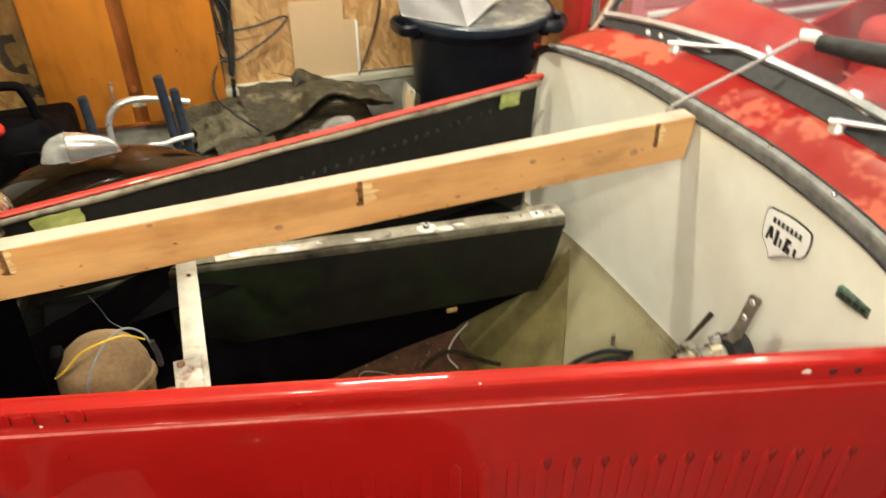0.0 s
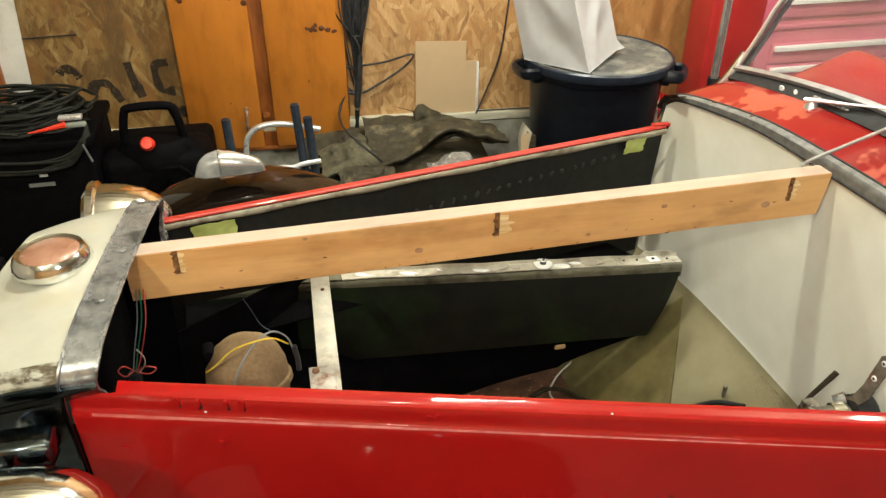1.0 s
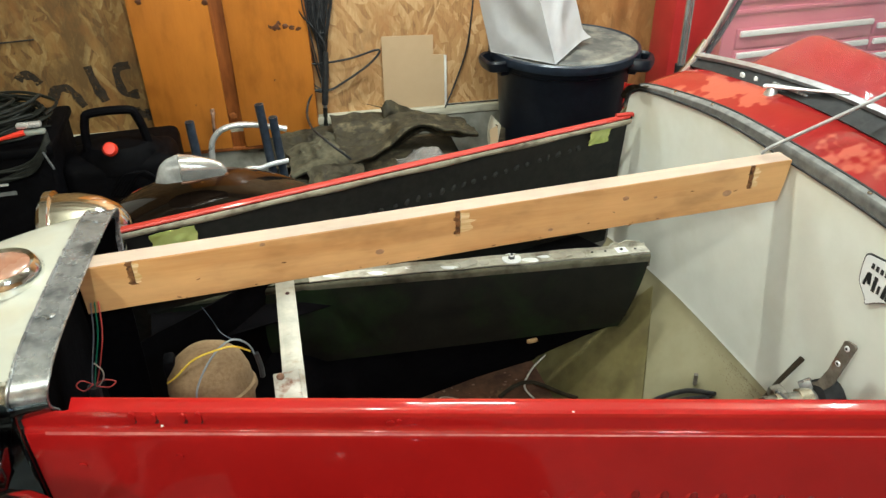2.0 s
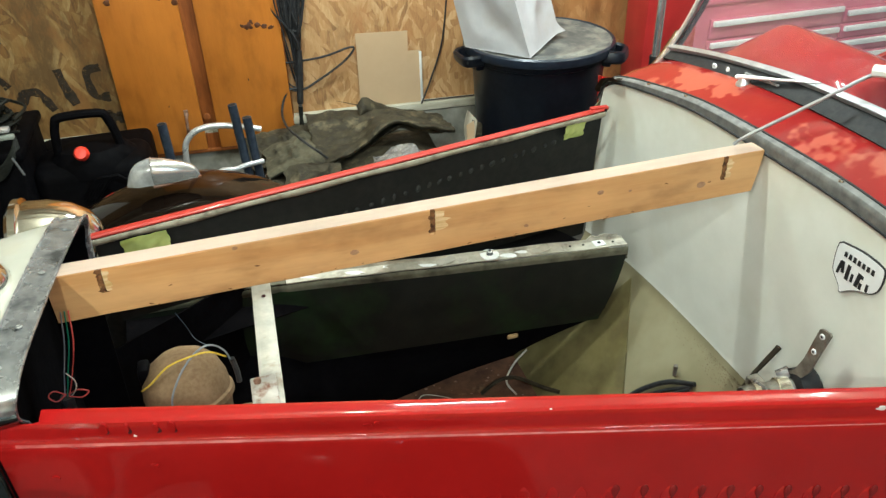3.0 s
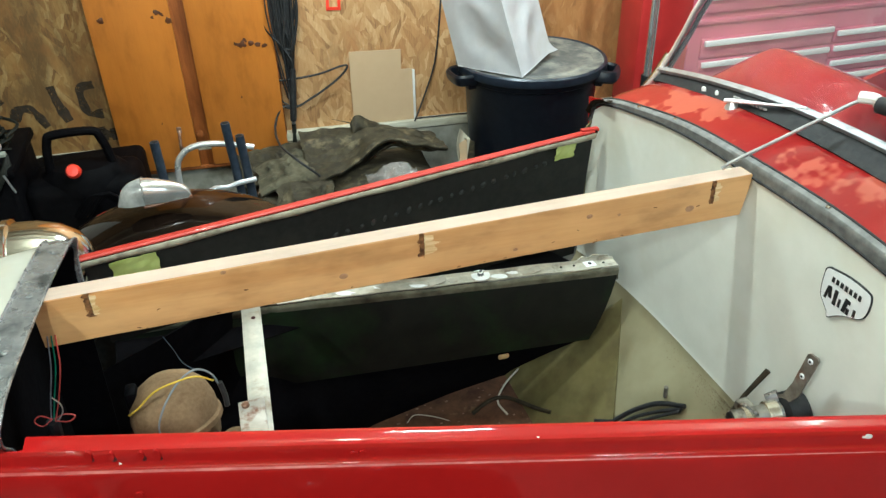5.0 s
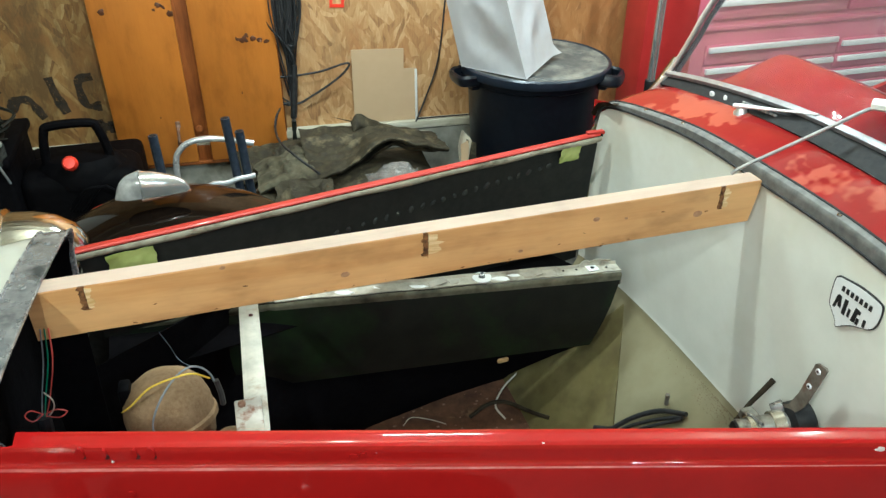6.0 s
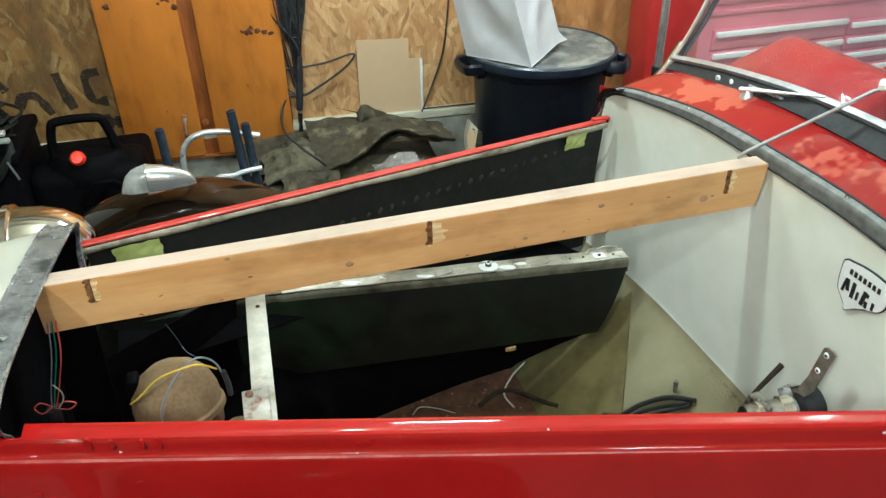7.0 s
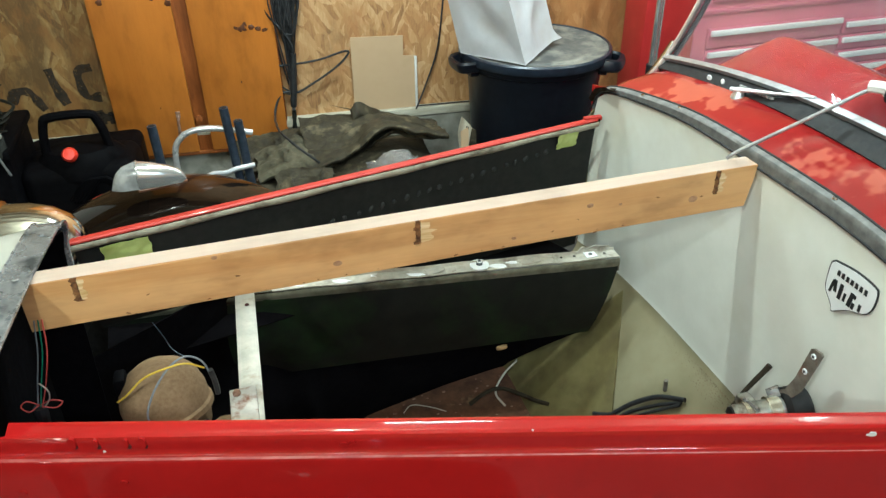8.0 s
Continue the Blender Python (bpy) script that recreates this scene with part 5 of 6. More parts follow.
def wing(u, v, s):
    """A front wing: an arch over the wheel with a crowned section."""
    a = lerp(radians(-65), radians(78), u)
    r = 0.385 + 0.02 * math.sin(math.pi * v)
    crown = 0.09 * (1 - (2 * v - 0.95) ** 2)
    x = -1.19 + (r - 0.02 + crown) * math.sin(a) * 1.04
    z = 0.360 + (r - 0.02 + crown) * math.cos(a)
    return Vector((x, s * lerp(0.50 + 0.04 * max(0, a), 1.0, v), z - 0.05 * max(0, (v - 0.8)) * 5))


for s, lab in ((1, "black-brown glossy front wing"), (-1, "black-brown glossy front wing")):
    w = part("front_wing", sheet(lambda u, v: wing(u, v, s) + Vector((0, 0, 0 if s > 0 else -0.12)), 40, 18, 0.004), BLACK_PAINT, car, lab)
    if s > 0:
        bm = bmesh.new()
        loops = []
        for i in range(25):
            t = i / 24
            x = lerp(-1.292, -1.118, t)
            h = along([(0, 0.008), (0.06, 0.034), (0.18, 0.052), (0.34, 0.059), (0.55, 0.054), (0.78, 0.043), (0.94, 0.031), (1, 0.012)], t)
            wd = along([(0, 0.014), (0.15, 0.030), (0.4, 0.033), (0.7, 0.026), (0.95, 0.014), (1, 0.006)], t)
            loops.append([Vector((x, 0.695 - wd * math.cos(q), 0.872 - 0.010 * abs(t - 0.4) + h * max(math.sin(q), 0) ** 0.8)) for q in [math.pi * k / 10 for k in range(11)]])
        rings(bm, loops[9:])
        lamp = part("marker_lamp", bm, LAMP_METAL, w, "teardrop side lamp with clear front")
        bm = bmesh.new()
        rings(bm, loops[:10])
        part("lens", bm, LENS_GREY, lamp, "scratched clear lens")
        part("lens_rib", one_tube([q + Vector((0, 0, 0.001)) for q in loops[9]], 0.0022, 6), LAMP_METAL, lamp)
        base = [Vector((lerp(-1.288, -1.116, k / 12), 0.695 - side * along([(0, 0.020), (0.15, 0.031), (0.5, 0.028), (1, 0.006)], k / 12), 0.8665)) for side in (1,) for k in range(4, 13)]
        part("gasket", one_tube(base, 0.004, 8), BROWN, lamp, "red-brown base gasket")

# Wheels carry the car.
for x, y in ((-1.19, 0.78), (-1.19, -0.78), (1.35, 0.78), (1.35, -0.78)):
    m = Matrix.Translation((x, y, 0.31)) @ Matrix.Rotation(radians(90), 4, "X")
    wh = part("wheel", lathe([(0, -0.05), (0.06, -0.06), (0.17, -0.04), (0.19, -0.06), (0.19, 0.06), (0.17, 0.04), (0.06, 0.06), (0, 0.05)], 24, m), ALU, car)
    part("tyre", lathe([(0.19, -0.065), (0.25, -0.08), (0.30, -0.07), (0.31, -0.04), (0.31, 0.04), (0.30, 0.07), (0.25, 0.08), (0.19, 0.065)], 32, m), RUBBER, wh)
part("axle", one_tube([(-1.19, -0.78, 0.31), (-1.19, 0.78, 0.31)], 0.03, 8), BLACK_IN, car)
part("axle", one_tube([(1.35, -0.78, 0.31), (1.35, 0.78, 0.31)], 0.03, 8), BLACK_IN, car)


# ---- the stud laid over the engine bay ----
def stud():
    a, b = Vector((-1.345, 0.009, 1.0455)), Vector((-0.024, -0.0175, 1.0725))
    notches = [(-1.262, 0.045), (-0.700, 0.047), (-0.108, 0.050)]
    xs = set([0.0, 1.0] + [i / 60 for i in range(61)])
    L = b.x - a.x
    for nx, _ in notches:
        c = (nx - a.x) / L
        xs |= {c + d for d in (-0.0040, -0.0030, -0.0015, 0.0, 0.0015, 0.0030, 0.0040)}
    loops = []
    hs = [0.0, 0.0015, 0.012, 0.024, 0.036, 0.046, 0.051, 0.068, 0.0875, 0.089]
    for t in sorted(q for q in xs if not 0.945 < q < 1.0):
        c = a.lerp(b, t)
        wob = 0.0008 * noise.noise((t * 9, 0.3, 0))
        row = []
        for h in hs:
            y = 0.0015 if h in (0.0, 0.089) else 0.0
            for nx, deep in notches:
                d = abs(c.x - nx - 0.002 * noise.noise((h * 90, nx, 3)))
                if h < deep and d < 0.0046:
                    y += 0.011 * (1 - h / deep * 0.35) * (1 if d < 0.0036 else 0.3)
            y += 0.0006 * noise.noise((t * 25, h * 40, 1))
            row.append(Vector((c.x - (0.012 * (h / 0.089) ** 1.4 if t == 1.0 else 0), c.y + y, c.z - h + wob)))
        cut = 0.012 if t == 1.0 else 0.0
        row += [Vector((c.x - cut, c.y + 0.0365, c.z - 0.089)), Vector((c.x - cut, c.y + 0.038, c.z - 0.0875)), Vector((c.x, c.y + 0.038, c.z - 0.0015)), Vector((c.x, c.y + 0.0365, c.z))]
        loops.append(row)
    return rings(bmesh.new(), loops)


board = thing("timber_stud", "pale softwood stud with chipped notches laid over the engine bay", "board", (-0.70, 0.0, 1.01))


def board_part(name, bm, material, label=""):
    bmesh.ops.translate(bm, verts=bm.verts, vec=(0.70, 0, -1.01))
    return part(name, bm, material, board, label)


board_part("stud_body", stud(), STUD)
for nx, h in ((-1.262, 0.045), (-0.700, 0.047), (-0.108, 0.050)):
    t = (nx + 1.345) / 1.321
    y, z = lerp(0.009, -0.0175, t), lerp(1.0455, 1.0725, t)
    jag = [h * 0.98 * k / 11 for k in range(12)]
    side = [(nx - 0.0048 - 0.0080 * noise.noise((k * 210, nx, 0)), z - 0.0005 - k) for k in jag]
    back = [(nx + 0.0044 + 0.0080 * noise.noise((k * 240, nx, 7)), z - 0.0005 - k) for k in reversed(jag)]
    board_part("notch_floor", plate(side + back, "y", y - 0.0006, 0.008), GOUGE, "dark splintered notch")
    w = 0.046 if abs(nx + 0.7) < 0.01 else 0.018
    rag = [(nx + 0.0045, z - 0.004)] + [(nx + 0.006 + w * (0.35 + 0.65 * abs(noise.noise((k * 0.83, nx, 4))) * 1.6) * (0.8 + 0.5 * noise.noise((k * 1.9, nx, 9))), z - 0.006 - (h - 0.010) * k / 9) for k in range(10)] + [(nx + 0.0045, z - h * 0.93)]
    board_part("torn_grain", plate(rag, "y", y - 0.0009, 0.003), RAW_WOOD, "fresh torn grain")
# Thin upper face in paler wood: the lamplight is put into its colour.
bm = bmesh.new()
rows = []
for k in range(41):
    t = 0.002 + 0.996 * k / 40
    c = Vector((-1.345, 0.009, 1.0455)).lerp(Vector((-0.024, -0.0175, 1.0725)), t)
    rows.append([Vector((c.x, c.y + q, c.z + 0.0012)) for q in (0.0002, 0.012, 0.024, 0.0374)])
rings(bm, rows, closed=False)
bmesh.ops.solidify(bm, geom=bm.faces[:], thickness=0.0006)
board_part("stud_top_face", bm, STUD_TOP, "upper face painted paler, as if lit")
for x, dz, r in ((-0.845, 0.058, 0.0065), (-0.372, 0.028, 0.0055), (-0.155, 0.052, 0.008), (-1.045, 0.006, 0.004), (-0.52, 0.07, 0.004), (-0.31, 0.036, 0.003)):
    t = (x + 1.345) / 1.321
    board_part("knot", lathe([(0, 0), (r, 0.0), (r * 0.8, 0.0007), (0, 0.0007)], 16, Matrix.Translation((x, lerp(0.009, -0.0175, t) + 0.0001, lerp(1.0455, 1.0725, t) - dz)) @ Matrix.Rotation(radians(90), 4, "X") @ Matrix.Diagonal((1.25, 0.85, 1, 1))), KNOT, "small brown knot")

bm = bmesh.new()
for i in range(26):
    t = random.uniform(0.04, 0.93)
    h = random.choice((0.086, 0.084, 0.088, random.uniform(0.01, 0.08)))
    c = Vector((-1.345, 0.009, 1.0455)).lerp(Vector((-0.024, -0.0175, 1.0725)), t) + Vector((0, 0.0002, -h))
    bmesh.ops.create_icosphere(bm, subdivisions=1, radius=random.uniform(0.0008, 0.0022), matrix=Matrix.Translation(c) @ Matrix.Rotation(random.uniform(-0.4, 0.4), 4, "Y") @ Matrix.Diagonal((2.6, 0.35, 0.8, 1)))
tagged(board_part("nicks", bm, GOUGE, "small dark nicks and specks"), kind="stuff")

# Hook lamp lying on the scuttle, its wire hook over the stud.
hook_lamp = thing("inspection_lamp", "black inspection lamp with a bright wire hook resting on the scuttle", "lamp", (0.28, -0.05, 1.18))


def lamp_part(name, pts, r, material, n=8, k=0, label=""):
    off = Vector((0.28, -0.05, 1.18))
    return part(name, one_tube([Vector(p) - off for p in pts], r, n, k), material, hook_lamp, label)


lamp_part("hook", [(-0.074, 0.014, 1.079), (-0.056, 0.006, 1.096), (0.020, -0.020, 1.143), (0.086, -0.046, 1.187), (0.122, -0.064, 1.215), (0.138, -0.080, 1.228)], 0.0036, GREY_STEEL, 8, 5, "bright aluminium wire hook")
lamp_part("clip", [(0.121, -0.081, 1.235), (0.133, -0.106, 1.237), (0.141, -0.116, 1.222)], 0.011, WHITE, 8, 3, "white plastic clip")
lamp_part("handle", [(0.127, -0.120, 1.233), (0.143, -0.195, 1.239), (0.157, -0.291, 1.251), (0.172, -0.392, 1.262)], [0.015, 0.019, 0.020, 0.019], RUBBER, 14, 3, "black rubber handle")
lamp_part("lamp_head", [(0.172, -0.386, 1.263), (0.172, -0.450, 1.267), (0.178, -0.556, 1.272)], [0.026, 0.040, 0.040], PIPE, 16, 2, "dark blue lamp head")


# ---- things along the back wall ----
cabinet = thing("pine_cabinet", "orange varnished pine wall cabinet with two plank doors", "cabinet", tuple(on_wall(-1.10, 0.0, 0.42)))


def wall_part(parent, name, bm, material, label=""):
    """Parts built in the wall's own axes."""
    bm.transform(parent.matrix_basis.inverted() @ WALL)
    return part(name, bm, material, parent, label)


wall_part(cabinet, "body", one_box(-1.436, -0.772, -0.040, -0.001, 0.405, 1.95, bevel=0.003), PINE_DARK, "brown pine carcass")
door = wall_part(cabinet, "door", one_box(-1.434, -1.140, -0.062, -0.042, 0.420, 1.94, bevel=0.003), PINE)
wall_part(cabinet, "door", one_box(-1.086, -0.776, -0.062, -0.042, 0.420, 1.94, bevel=0.003), PINE)
wall_part(cabinet, "bottom_rail", one_box(-1.434, -0.776, -0.056, -0.042, 0.404, 0.418, bevel=0.002), PINE_DARK, "dark bottom rail")
wall_part(cabinet, "latch", one_tube([(-1.195, -0.064, 0.585), (-1.197, -0.082, 0.565), (-1.200, -0.082, 0.525), (-1.202, -0.064, 0.505)], 0.006, 8, 4), RUST, "brass door handle")
wall_part(cabinet, "latch_plate", one_box(-1.205, -1.187, -0.066, -0.062, 0.575, 0.600, bevel=0.001), RUST)
wall_part(cabinet, "latch_plate", one_box(-1.210, -1.192, -0.066, -0.062, 0.495, 0.515, bevel=0.001), RUST)
wall_part(cabinet, "turn_button", lathe([(0, 0), (0.016, 0), (0.014, 0.008), (0, 0.010)], 14, Matrix.Translation((-1.12, -0.043, 0.555)) @ Matrix.Rotation(radians(90), 4, "X")), PINE_DARK)
KNOTS = [(-1.385, 1.035, 0.017, 0.8), (-1.150, 1.022, 0.015, 1.0), (-1.170, 1.046, 0.009, 1.4), (-1.205, 1.036, 0.008, 1.0), (-1.186, 1.052, 0.012, 1.6), (-0.900, 0.908, 0.020, 1.1), (-0.884, 0.924, 0.013, 0.7), (-0.862, 0.912, 0.017, 0.7), (-0.838, 0.904, 0.018, 0.6), (-0.812, 0.899, 0.016, 0.5), (-0.922, 0.912, 0.009, 1.0), (-1.255, 0.62, 0.006, 0.6), (-0.93, 0.70, 0.007, 0.5)]
for i, (x, z, r, tall) in enumerate(KNOTS):
    wall_part(cabinet, "knot", spot(bmesh.new(), Matrix.Translation((x, -0.0619, z)) @ Matrix.Rotation(radians(90), 4, "X") @ Matrix.Rotation(0.4 * i, 4, "Z") @ Matrix.Diagonal((1, tall, 1, 1)), r, i * 2.7), DARK_KNOT, "dark brown knot")

# Hank of black cable on the wall.
hank = thing("cable_hank", "hank of black cable hanging on the board wall", "cable", tuple(on_wall(-0.76, 0.03, 1.0)))
random.seed(4)
for i in range(20):
    x0 = -0.735 + random.uniform(-0.062, 0.060)
    low = random.uniform(0.78, 0.88) if i < 13 else random.uniform(0.64, 0.76)
    o = random.uniform(0.02, 0.06)
    w = random.uniform(0.006, 0.022)
    x1 = -0.722 + 0.12 * (low - 0.78) + random.uniform(-0.006, 0.006)
    pts = [(x0, -o, 1.30), (x0 + random.uniform(-0.010, 0.010), -o - 0.012, 1.03), (lerp(x0, x1, 0.45) - w, -o - 0.010, 0.90), (x1, -o, low), (lerp(x0, x1, 0.5) + w, -o - 0.012, 0.92), (min(x0 + 0.03, -0.672), -o, 1.05), (min(x0 + 0.03, -0.672), -o, 1.30)]
    wall_part(hank, "cable_turn", one_tube(pts, random.uniform(0.0026, 0.0050), 6, 5), CABLE)
for pts, r in (
    ([(-0.806, -0.045, 1.30), (-0.804, -0.05, 1.05), (-0.808, -0.05, 0.93), (-0.806, -0.05, 0.80), (-0.800, -0.05, 0.733), (-0.788, -0.05, 0.674), (-0.768, -0.05, 0.636), (-0.735, -0.055, 0.628)], 0.0042),
    ([(-0.790, -0.04, 1.30), (-0.794, -0.045, 1.04), (-0.798, -0.045, 0.86), (-0.794, -0.045, 0.75), (-0.778, -0.05, 0.668), (-0.745, -0.052, 0.64)], 0.0034),
    ([(-0.804, -0.05, 0.775), (-0.785, -0.052, 0.752), (-0.739, -0.055, 0.751), (-0.67, -0.058, 0.757), (-0.604, -0.06, 0.767), (-0.52, -0.06, 0.790), (-0.498, -0.062, 0.784), (-0.536, -0.06, 0.741), (-0.60, -0.058, 0.697), (-0.66, -0.055, 0.662), (-0.713, -0.052, 0.635), (-0.768, -0.055, 0.640), (-0.795, -0.06, 0.616), (-0.811, -0.07, 0.584), (-0.818, -0.12, 0.568), (-0.815, -0.25, 0.590), (-0.800, -0.40, 0.612), (-0.766, -0.488, 0.609), (-0.732, -0.515, 0.584), (-0.703, -0.523, 0.560), (-0.674, -0.521, 0.530)], 0.0048),
    ([(-0.824, -0.05, 1.30), (-0.824, -0.05, 1.08), (-0.816, -0.055, 1.01), (-0.795, -0.06, 0.951), (-0.757, -0.065, 0.902), (-0.722, -0.065, 0.840), (-0.714, -0.06, 0.785)], 0.0042),
):
    wall_part(hank, "cable_loop", one_tube(pts, r, 6, 6), CABLE, "loose loop of cable")
wall_part(hank, "tie_sleeve", one_tube([(-0.716, -0.055, 0.795), (-0.724, -0.055, 0.72), (-0.737, -0.055, 0.60), (-0.740, -0.055, 0.575)], [0.011, 0.014, 0.0135, 0.012], 10, 4), CABLE, "black sleeve round the gathered cables")
rod = thing("iron_rod", "thin grey steel rod leaning on the wall", "rod", tuple(on_wall(-0.735, 0.055, 0.47)))
wall_part(rod, "shaft", one_tube([(-0.740, -0.030, 0.55), (-0.735, -0.018, 1.05)], 0.008, 10), GREY_STEEL)
wall_part(rod, "tip", one_tube([(-0.745, -0.038, 0.474), (-0.740, -0.030, 0.552)], 0.0095, 10), CABLE_GREY, "dark lower end")

card = thing("hardboard_offcut", "tan hardboard offcut with a cut corner leaning on the wall", "board", tuple(on_wall(-0.35, 0.04, 0.5)))
wall_part(card, "sheet", plate([(-0.486, 0.516), (-0.484, 0.832), (-0.268, 0.826), (-0.270, 0.742), (-0.218, 0.740), (-0.214, 0.516)], "y", -0.022, 0.004), CARD)
wall_part(card, "edge_strip", one_box(-0.224, -0.214, -0.030, -0.023, 0.50, 0.738, bevel=0.001), WHITE, "white edge strip")
cord = thing("wall_cord", "thin black cord running down the wall to the sill", "cord", tuple(on_wall(-0.1, 0.02, 0.52)))
wall_part(cord, "cord_line", one_tube([(-0.085, -0.012, 1.10), (-0.10, -0.012, 0.92), (-0.125, -0.015, 0.75), (-0.18, -0.02, 0.60), (-0.225, -0.04, 0.51)], 0.0035, 6, 5), CABLE)
wall_part(cord, "cord_line", one_tube([(-0.22, -0.030, 0.520), (-0.1, -0.028, 0.5195), (0.02, -0.025, 0.5185)], 0.0032, 6), CABLE)
wall_part(cord, "cord_line", one_tube([(-2.2, -0.01, 0.905), (-2.0, -0.012, 0.902), (-1.80, -0.01, 0.910)], 0.003, 6), CABLE)

white_board = thing("white_sheet", "white painted sheet standing against the board wall", "board", tuple(on_wall(-2.2, 0.02, 0.5)))
wall_part(white_board, "sheet", plate([(-2.75, 0.52), (-2.75, 1.9), (-1.985, 1.9), (-1.99, 1.05), (-2.02, 0.65), (-2.03, 0.52)], "y", -0.02, 0.012), WHITE)
bm = one_box(-2.18, -2.10, -0.05, -0.022, 0.516, 0.90, bevel=0.004)
bm.transform(WALL)
tagged(part("wood_offcut", bm, PINE_DARK), "brown wooden offcut standing on the sill", "board")

# Rubbish bin with a white sack on its lid.
BIN = Vector((0.178, 1.545, 0.0))
bin_ob = thing("rubbish_bin", "large black plastic rubbish bin with a dusty grey lid", "bin", tuple(BIN))
part("bin_body", lathe([(0.205, 0.0), (0.215, 0.01), (0.262, 0.777), (0.275, 0.784), (0.278, 0.807), (0.268, 0.814), (0.255, 0.807), (0.212, 0.03), (0.0, 0.025)], 48), CAN_PLASTIC, bin_ob)
part("lid", lathe([(0.286, 0.806), (0.292, 0.814), (0.290, 0.834), (0.276, 0.840), (0.262, 0.836), (0.240, 0.833), (0.234, 0.837), (0.215, 0.837), (0.210, 0.834), (0.12, 0.838), (0.0, 0.840)], 56), CAN_LID, bin_ob, "dusty grey lid")
part("lid_rim", lathe([(0.284, 0.812), (0.294, 0.808), (0.297, 0.814), (0.295, 0.837), (0.288, 0.843), (0.283, 0.839), (0.282, 0.812)], 56), CAN_RIM, bin_ob, "blue-black rim of the lid")
for a in (math.atan2(-0.12, -1), math.atan2(-0.80, 1)):
    m = Matrix.Rotation(a, 4, "Z")
    loop = [m @ Vector(q) for q in ((0.272, -0.064, 0.806), (0.312, -0.060, 0.806), (0.332, -0.046, 0.804), (0.336, -0.02, 0.803), (0.336, 0.02, 0.803), (0.332, 0.046, 0.804), (0.312, 0.060, 0.806), (0.272, 0.064, 0.806))]
    part("handle", one_tube(loop, 0.0125, 8, 4, 1.9), CAN_PLASTIC, bin_ob, "moulded loop handle")
    part("handle_web", box(bmesh.new(), 0.262, 0.296, -0.052, 0.052, 0.764, 0.806, bevel=0.006, seg=2, m=m), CAN_PLASTIC, bin_ob, "ribbed web under the handle")


SACK_BASE = [(-0.131, 1.525, 0.8415), (0.045, 1.313, 0.8415), (0.242, 1.502, 0.865), (0.066, 1.70, 0.850)]
SACK_TOP = [(-0.240, 1.548, 1.31), (-0.095, 1.335, 1.31), (0.100, 1.512, 1.31), (-0.05, 1.72, 1.31)]


def sack_loop(t):
    """A block-bottomed paper sack standing corner on, leaning a little; its faces are dented in flat facets."""
    pts = []
    n = 12
    for i in range(4):
        for k in range(n):
            u = k / n
            a, b = (Vector(SACK_BASE[j]).lerp(Vector(SACK_TOP[j]), t) for j in (i, (i + 1) % 4))
            q = a.lerp(b, u)
            face = (b - a).cross(Vector((0, 0, 1))).normalized()
            ridge = min(u, 1 - u, t * 1.6 + 0.02) * 2
            dent = 0.036 * abs(noise.noise((i * 5.1 + u * 1.7 + t * 1.1, t * 2.1 - u * 0.8, 0.4))) * ridge + 0.007 * noise.noise((i * 3.3 + u * 3.1, t * 5.0, 7.7)) * min(ridge * 2, 1)
            flare = 0.030 * max(0, 1 - t / 0.09) ** 1.5 if (i, k) == (2, 0) else 0
            q -= face * (dent - 0.010 * math.sin(math.pi * u) * min(1, t * 3))
            pts.append(Vector((q.x + flare, q.y + flare * 0.2, max(q.z, 0.8415))))
    return pts


sack = thing("white_sack", "white paper sack standing on the bin lid", "sack", (0.10, 1.60, 0.8415))
bm = bmesh.new()
rings(bm, [sack_loop(i / 24) for i in range(25)])
bmesh.ops.translate(bm, verts=bm.verts, vec=(-0.10, -1.60, -0.8415))
part("sack_body", bm, SACK, sack, sharp=50)
for k in (12, 24):
    part("edge_seam", one_tube([sack_loop(i / 24)[k] - Vector((0.10, 1.60, 0.8415)) for i in range(25)], 0.0012, 6), SACK, sack, "pressed vertical edge fold")
part("bottom_fold", one_tube([q - Vector((0.10, 1.60, 0.8405)) for q in sack_loop(0.0)[:25]], 0.0014, 6), SACK, sack, "folded bottom edge")

# Canvas heap.
canvas = thing("canvas_tarp", "heap of dirty grey-green canvas tarpaulin on the floor", "tarpaulin", (-0.55, 1.5, 0))


def soft(x, y, seed):
    return noise.noise((x, y, seed))


def heap(x, y):
    h = 0.43 + 0.035 * math.exp(-((x + 0.46) / 0.22) ** 2 - ((y - 1.62) / 0.22) ** 2)
    return h + 0.04 * soft(x * 3.2 + y, y * 3.5, 0) + 0.018 * math.sin(13 * (x * 0.8 + y) + 2.2 * soft(x * 3, y * 3, 5)) * (0.6 + soft(x * 4, y * 4, 7))


def drape(u, v):
    x, y = lerp(-1.02, -0.17, u), lerp(1.22, 1.815, v)
    edge = min(u, 1 - u, v * 1.0, (1 - v) * 4 + 0.06) / 0.10
    h = heap(x, y) * min(1, max(edge, 0.0) ** 0.5)
    y = min(y, 1.80 - 0.0749 * x)
    return Vector((x + 0.55, y - 1.5, max(h, 0.003) - 0.06 * max(0, 0.35 - v)))


part("canvas_sheet", sheet(drape, 110, 70), CANVAS, canvas, sharp=180)


def crumple(u, v, seed):
    """Sharp creases between flat facets, and a finer pucker."""
    big = abs(noise.noise((u * 3.0 + seed, v * 2.2, seed * 0.7))) + 0.6 * abs(noise.noise((u * 6.5 - v * 2.0, v * 4.0 + u * 2.5, seed + 4)))
    return 0.5 - big + 0.20 * noise.noise((u * 17, v * 12, seed + 9))


